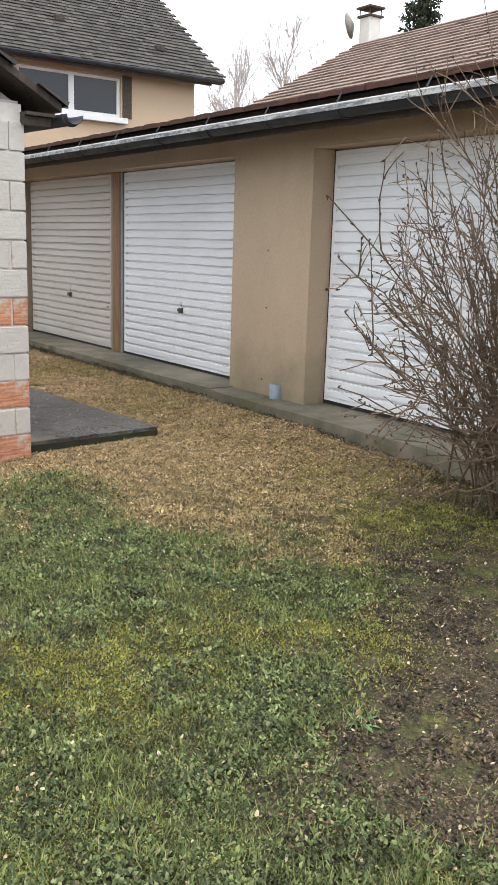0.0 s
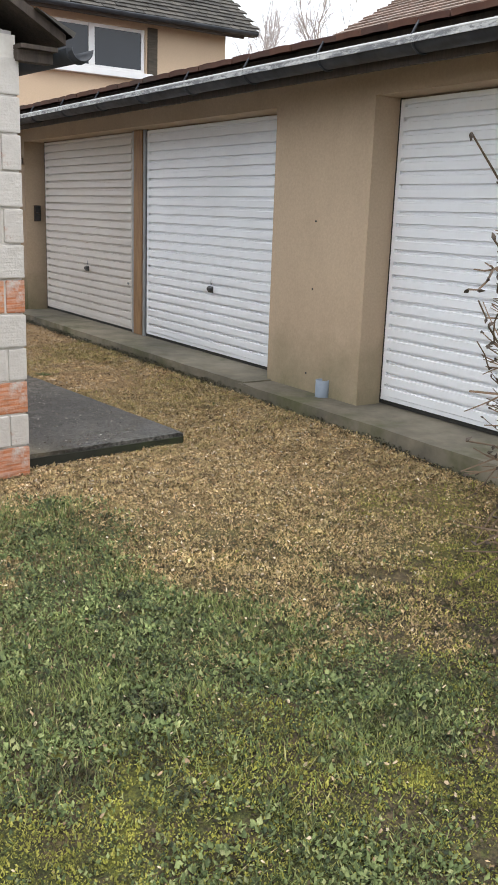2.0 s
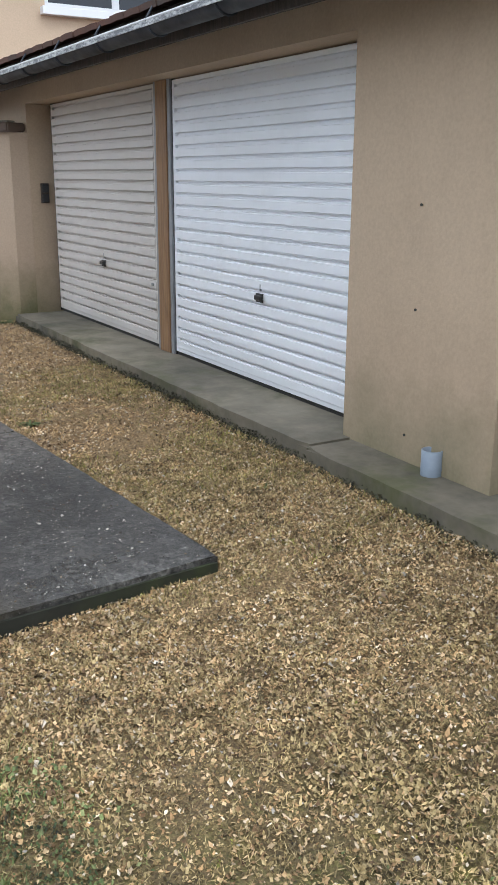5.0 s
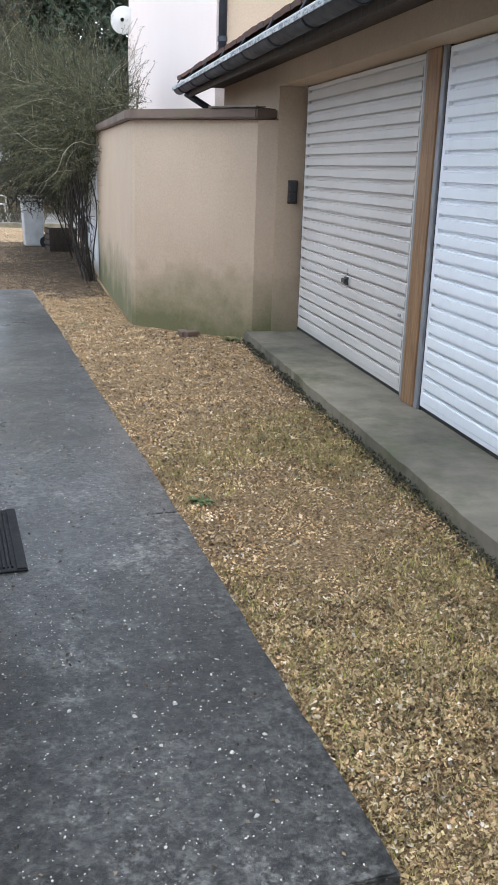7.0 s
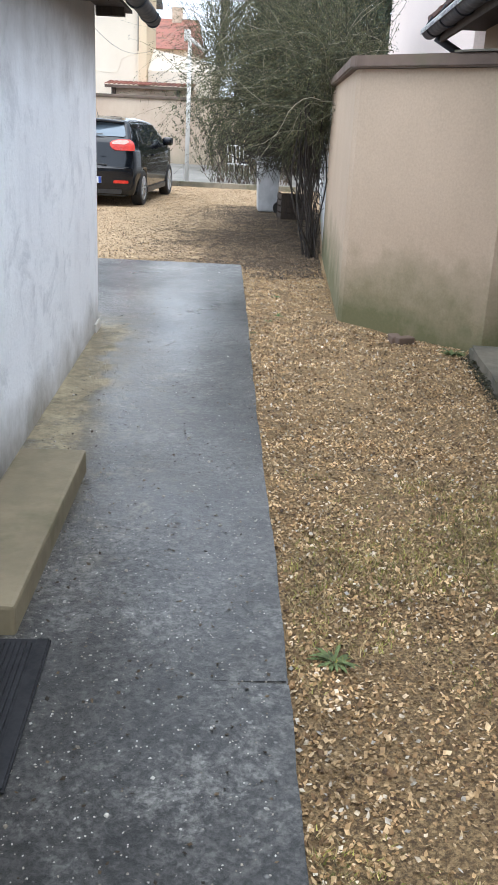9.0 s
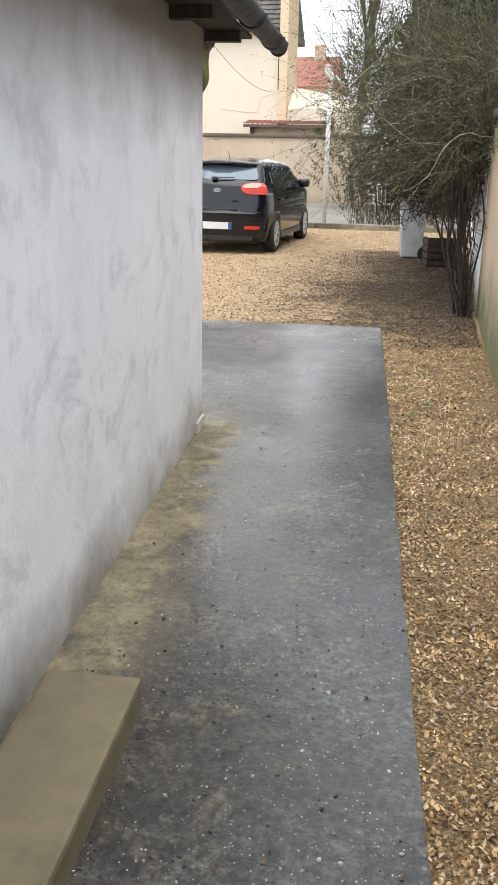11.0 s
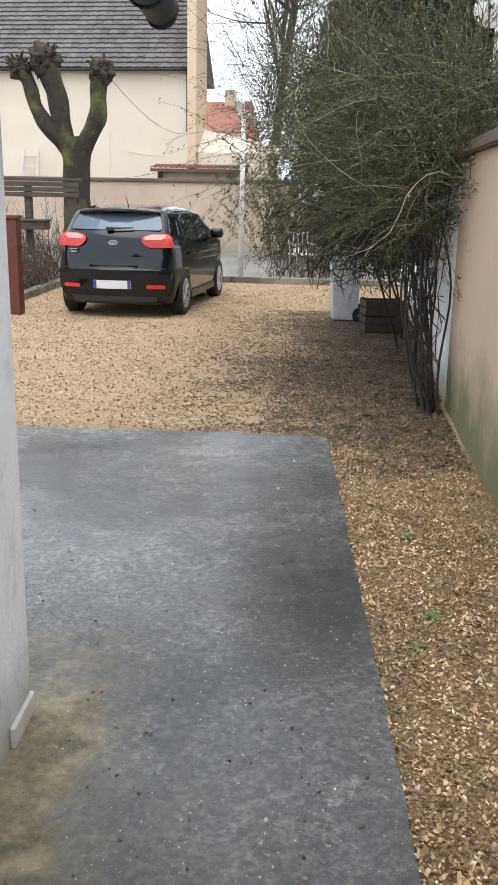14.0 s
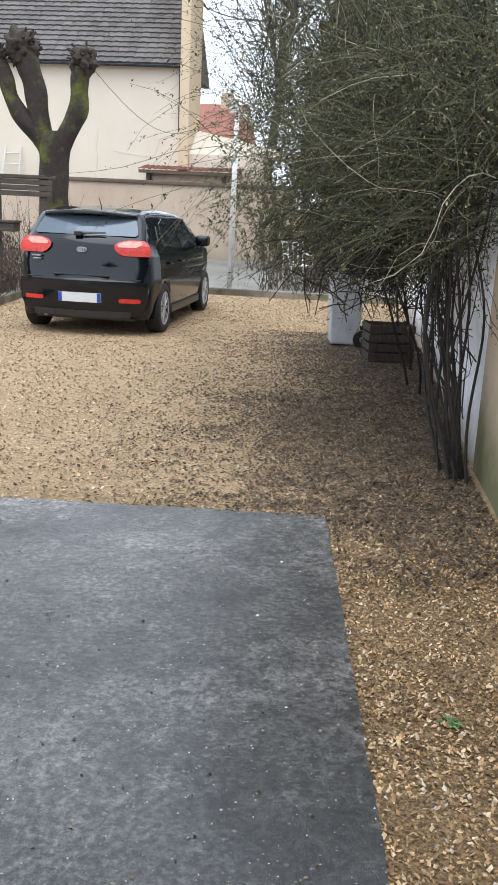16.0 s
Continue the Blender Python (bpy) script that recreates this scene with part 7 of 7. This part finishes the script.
            add_rod(rim, (cx + s * 0.05, y, 0.302), (cx + s * 0.088, y, 0.302), 0.055, 0.045, 16)
            for i in range(24):
                a, b = 2 * math.pi * i / 24, 2 * math.pi * (i + 1) / 24
                add_rod(rim, (cx + s * 0.08, y + 0.2 * math.cos(a), 0.302 + 0.2 * math.sin(a)), (cx + s * 0.08, y + 0.2 * math.cos(b), 0.302 + 0.2 * math.sin(b)), 0.014, 0.014, 6)
            part("rim", rim, ALLOY, wheel, "silver multi-spoke rim")
            part("wheel_hub_disc", rod((cx - 0.05, y, 0.302), (cx + 0.0 * s, y, 0.302), 0.19, 0.19, 20), DARKSEAL, wheel)
    part("underbody", box((-0.62, 0.25, 0.17), (0.62, 3.8, 0.24)), BLACKPLASTIC, root)
    part("inner_body", box((-0.58, 0.3, 0.24), (0.58, 3.8, 0.70)), BLACKPLASTIC, root)
    part("exhaust", rod((-0.45, 0.08, 0.235), (-0.45, 0.5, 0.24), 0.028, 0.028, 10), STEELGREY, root)


car()

# ---- wheelie bin, crate and garden chair under the climber ----
BINWHITE = simple("pale_grey_bin_plastic", (0.60, 0.61, 0.62), (0.40, 0.41, 0.42), 0.5, 0, 5)
BINLID = simple("dull_grey_bin_lid", (0.30, 0.30, 0.29), (0.2, 0.2, 0.19), 0.6, 0, 6)
bn = empty("wheelie_bin", pose(2.36, 22.15, 0.135, 0, 0, 97))
tagged(bn, "pale grey wheelie bin under the climbing shrub", "bin")
bm = add_box(bmesh.new(), (-0.24, -0.20, 0.03), (0.24, 0.20, 0.86), 0.03)
for v in bm.verts:
    f = 0.82 + 0.18 * v.co.z / 0.86
    v.co.x *= f
    v.co.y *= f
part("bin_body", bm, BINWHITE, bn)
part("bin_rim", box((-0.26, -0.22, 0.84), (0.26, 0.22, 0.885), 0.012), BINWHITE, bn)
part("bin_lid", box((-0.265, -0.23, 0.888), (0.265, 0.25, 0.945), 0.02), BINLID, bn, "dull grey lid")
part("lid_handle", rod((-0.2, 0.262, 0.905), (0.2, 0.262, 0.905), 0.016, 0.016, 8), BINLID, bn)
for s in (-1, 1):
    w = part("bin_wheel", rod((s * 0.235, -0.2, 0.11), (s * 0.285, -0.2, 0.11), 0.11, 0.11, 20), BLACKPLASTIC, bn, "black bin wheel")
    part("hub_cap", rod((s * 0.286, -0.2, 0.11), (s * 0.292, -0.2, 0.11), 0.035, 0.03, 12), BINLID, w)

cr2 = empty("timber_crate", pose(2.86, 21.1, 0.145, 0, 0, 12))
tagged(cr2, "old brown slatted timber crate beside the bin", "crate")
for x in (-0.22, 0.22):
    for y in (-0.17, 0.17):
        part("corner_post", box((x - 0.02, y - 0.02, 0.0), (x + 0.02, y + 0.02, 0.42)), DARKTIMBER, cr2)
for k in range(4):
    z = 0.03 + 0.1 * k
    for y in (-0.195, 0.192):
        part("slat", box((-0.25, y, z), (0.25, y + 0.012, z + 0.075)), DARKTIMBER, cr2)
    for x in (-0.245, 0.242):
        part("slat", box((x, -0.18, z), (x + 0.012, 0.18, z + 0.075)), DARKTIMBER, cr2)
part("crate_floor", box((-0.22, -0.17, 0.015), (0.22, 0.17, 0.03)), DARKTIMBER, cr2)

gc = empty("garden_chair", pose(1.3, 29.2, 0.176, 0, 0, 25))
tagged(gc, "white metal garden chair half hidden in plants", "chair")
for x in (-0.22, 0.22):
    for y in (-0.22, 0.22):
        part("leg", rod((x, y, 0), (x * 0.9, y * 0.9, 0.42), 0.016, 0.016, 6), WHITEMETAL, gc)
part("seat", box((-0.24, -0.24, 0.42), (0.24, 0.24, 0.45), 0.01), WHITEMETAL, gc)
for k in range(5):
    part("back_slat", rod((-0.2 + 0.1 * k, 0.23, 0.45), (-0.22 + 0.11 * k, 0.32, 0.86), 0.012, 0.012, 6), WHITEMETAL, gc)
part("back_rail", rod((-0.24, 0.32, 0.87), (0.24, 0.32, 0.87), 0.016, 0.016, 6), WHITEMETAL, gc)
for x in (-0.24, 0.24):
    part("armrest", rod((x, -0.2, 0.64), (x, 0.29, 0.66), 0.016, 0.016, 6), WHITEMETAL, gc)
    part("arm_post", rod((x, -0.2, 0.44), (x, -0.2, 0.64), 0.014, 0.014, 6), WHITEMETAL, gc)

# ---- block courses of the outbuilding's gable end ----


def block_mat(name, a, b, wash):
    m = Nodes(name, 0.9)
    base = m.mix(m.chance(), a, b)
    rib = m.ramp(m.noise(6, 4, 0.6, m.scaled(0.8, 0.8, 9)), (0.42, 0.0), (0.6, 1.0))
    c = m.mix(m.math("MULTIPLY", rib, 0.7), base, m.mix(0.55, base, (0.60, 0.52, 0.45)))
    c = m.mix(0.5, c, m.ramp(m.noise(10, 6, 0.75, m.scaled(1, 1, 3)), (0.35, 0.4), (0.6, 1.1)), "MULTIPLY")
    w = m.ramp(m.noise(5, 5, 0.7), (0.62 - wash * 0.5, 0.0), (0.72 - wash * 0.45, 1.0))
    c = m.mix(m.math("MULTIPLY", w, 0.9), c, m.mix(m.noise(11, 3), (0.62, 0.6, 0.57), (0.42, 0.4, 0.37)))
    m.colour(c).bump(m.mix(0.5, m.noise(40, 4), m.noise(6, 4, 0.6, m.scaled(0.8, 0.8, 9))), 0.7, 0.012)
    return m.mat


BLOCKRED = block_mat("orange_terracotta_block", (0.56, 0.21, 0.085), (0.46, 0.16, 0.07), 0.28)
BLOCKPINK = block_mat("washed_terracotta_block", (0.38, 0.24, 0.17), (0.42, 0.2, 0.12), 0.62)
BLOCKWHITE = block_mat("whitewashed_block", (0.60, 0.47, 0.39), (0.50, 0.38, 0.31), 0.72)
gable = empty("gable_block_wall", B2.copy())
tagged(gable, "whitewashed and bare terracotta block courses with pale mortar", "wall", kind="structure")
part("mortar_bed", box((-1.6, 0.002, 0.12), (0.012, 0.048, 2.4)), MORTAR, gable)
_rng = random.Random(3)
_meshes = {}
for row in range(12):
    z0 = 0.13 + row * 0.181
    x = 0.02
    first = 0.115 if row % 2 else 0.235
    k = 0
    while x > -1.5:
        ln = first if k == 0 else 0.30
        kind = BLOCKRED if row in (0, 2, 5) or (row in (4, 8, 10) and k == 1) else (BLOCKPINK if row in (1, 9, 7) else BLOCKWHITE)
        if row == 4 and k == 0:
            kind = BLOCKWHITE
        key = (ln, kind.name)
        if key not in _meshes:
            bm = box((-ln + 0.006, -0.010, 0.0), (-0.006, 0.02, 0.171), 0.007)
            me = bpy.data.meshes.new("brick")
            bm.to_mesh(me)
            bm.free()
            me.materials.append(kind)
            _meshes[key] = me
        ob = new("brick", _meshes[key])
        ob.parent = gable
        ob.matrix_basis = pose(x + 0.01, 0.0 + _rng.uniform(-0.004, 0.004), z0, _rng.uniform(-0.5, 0.5), 0, _rng.uniform(-0.6, 0.6))
        x -= ln
        k += 1
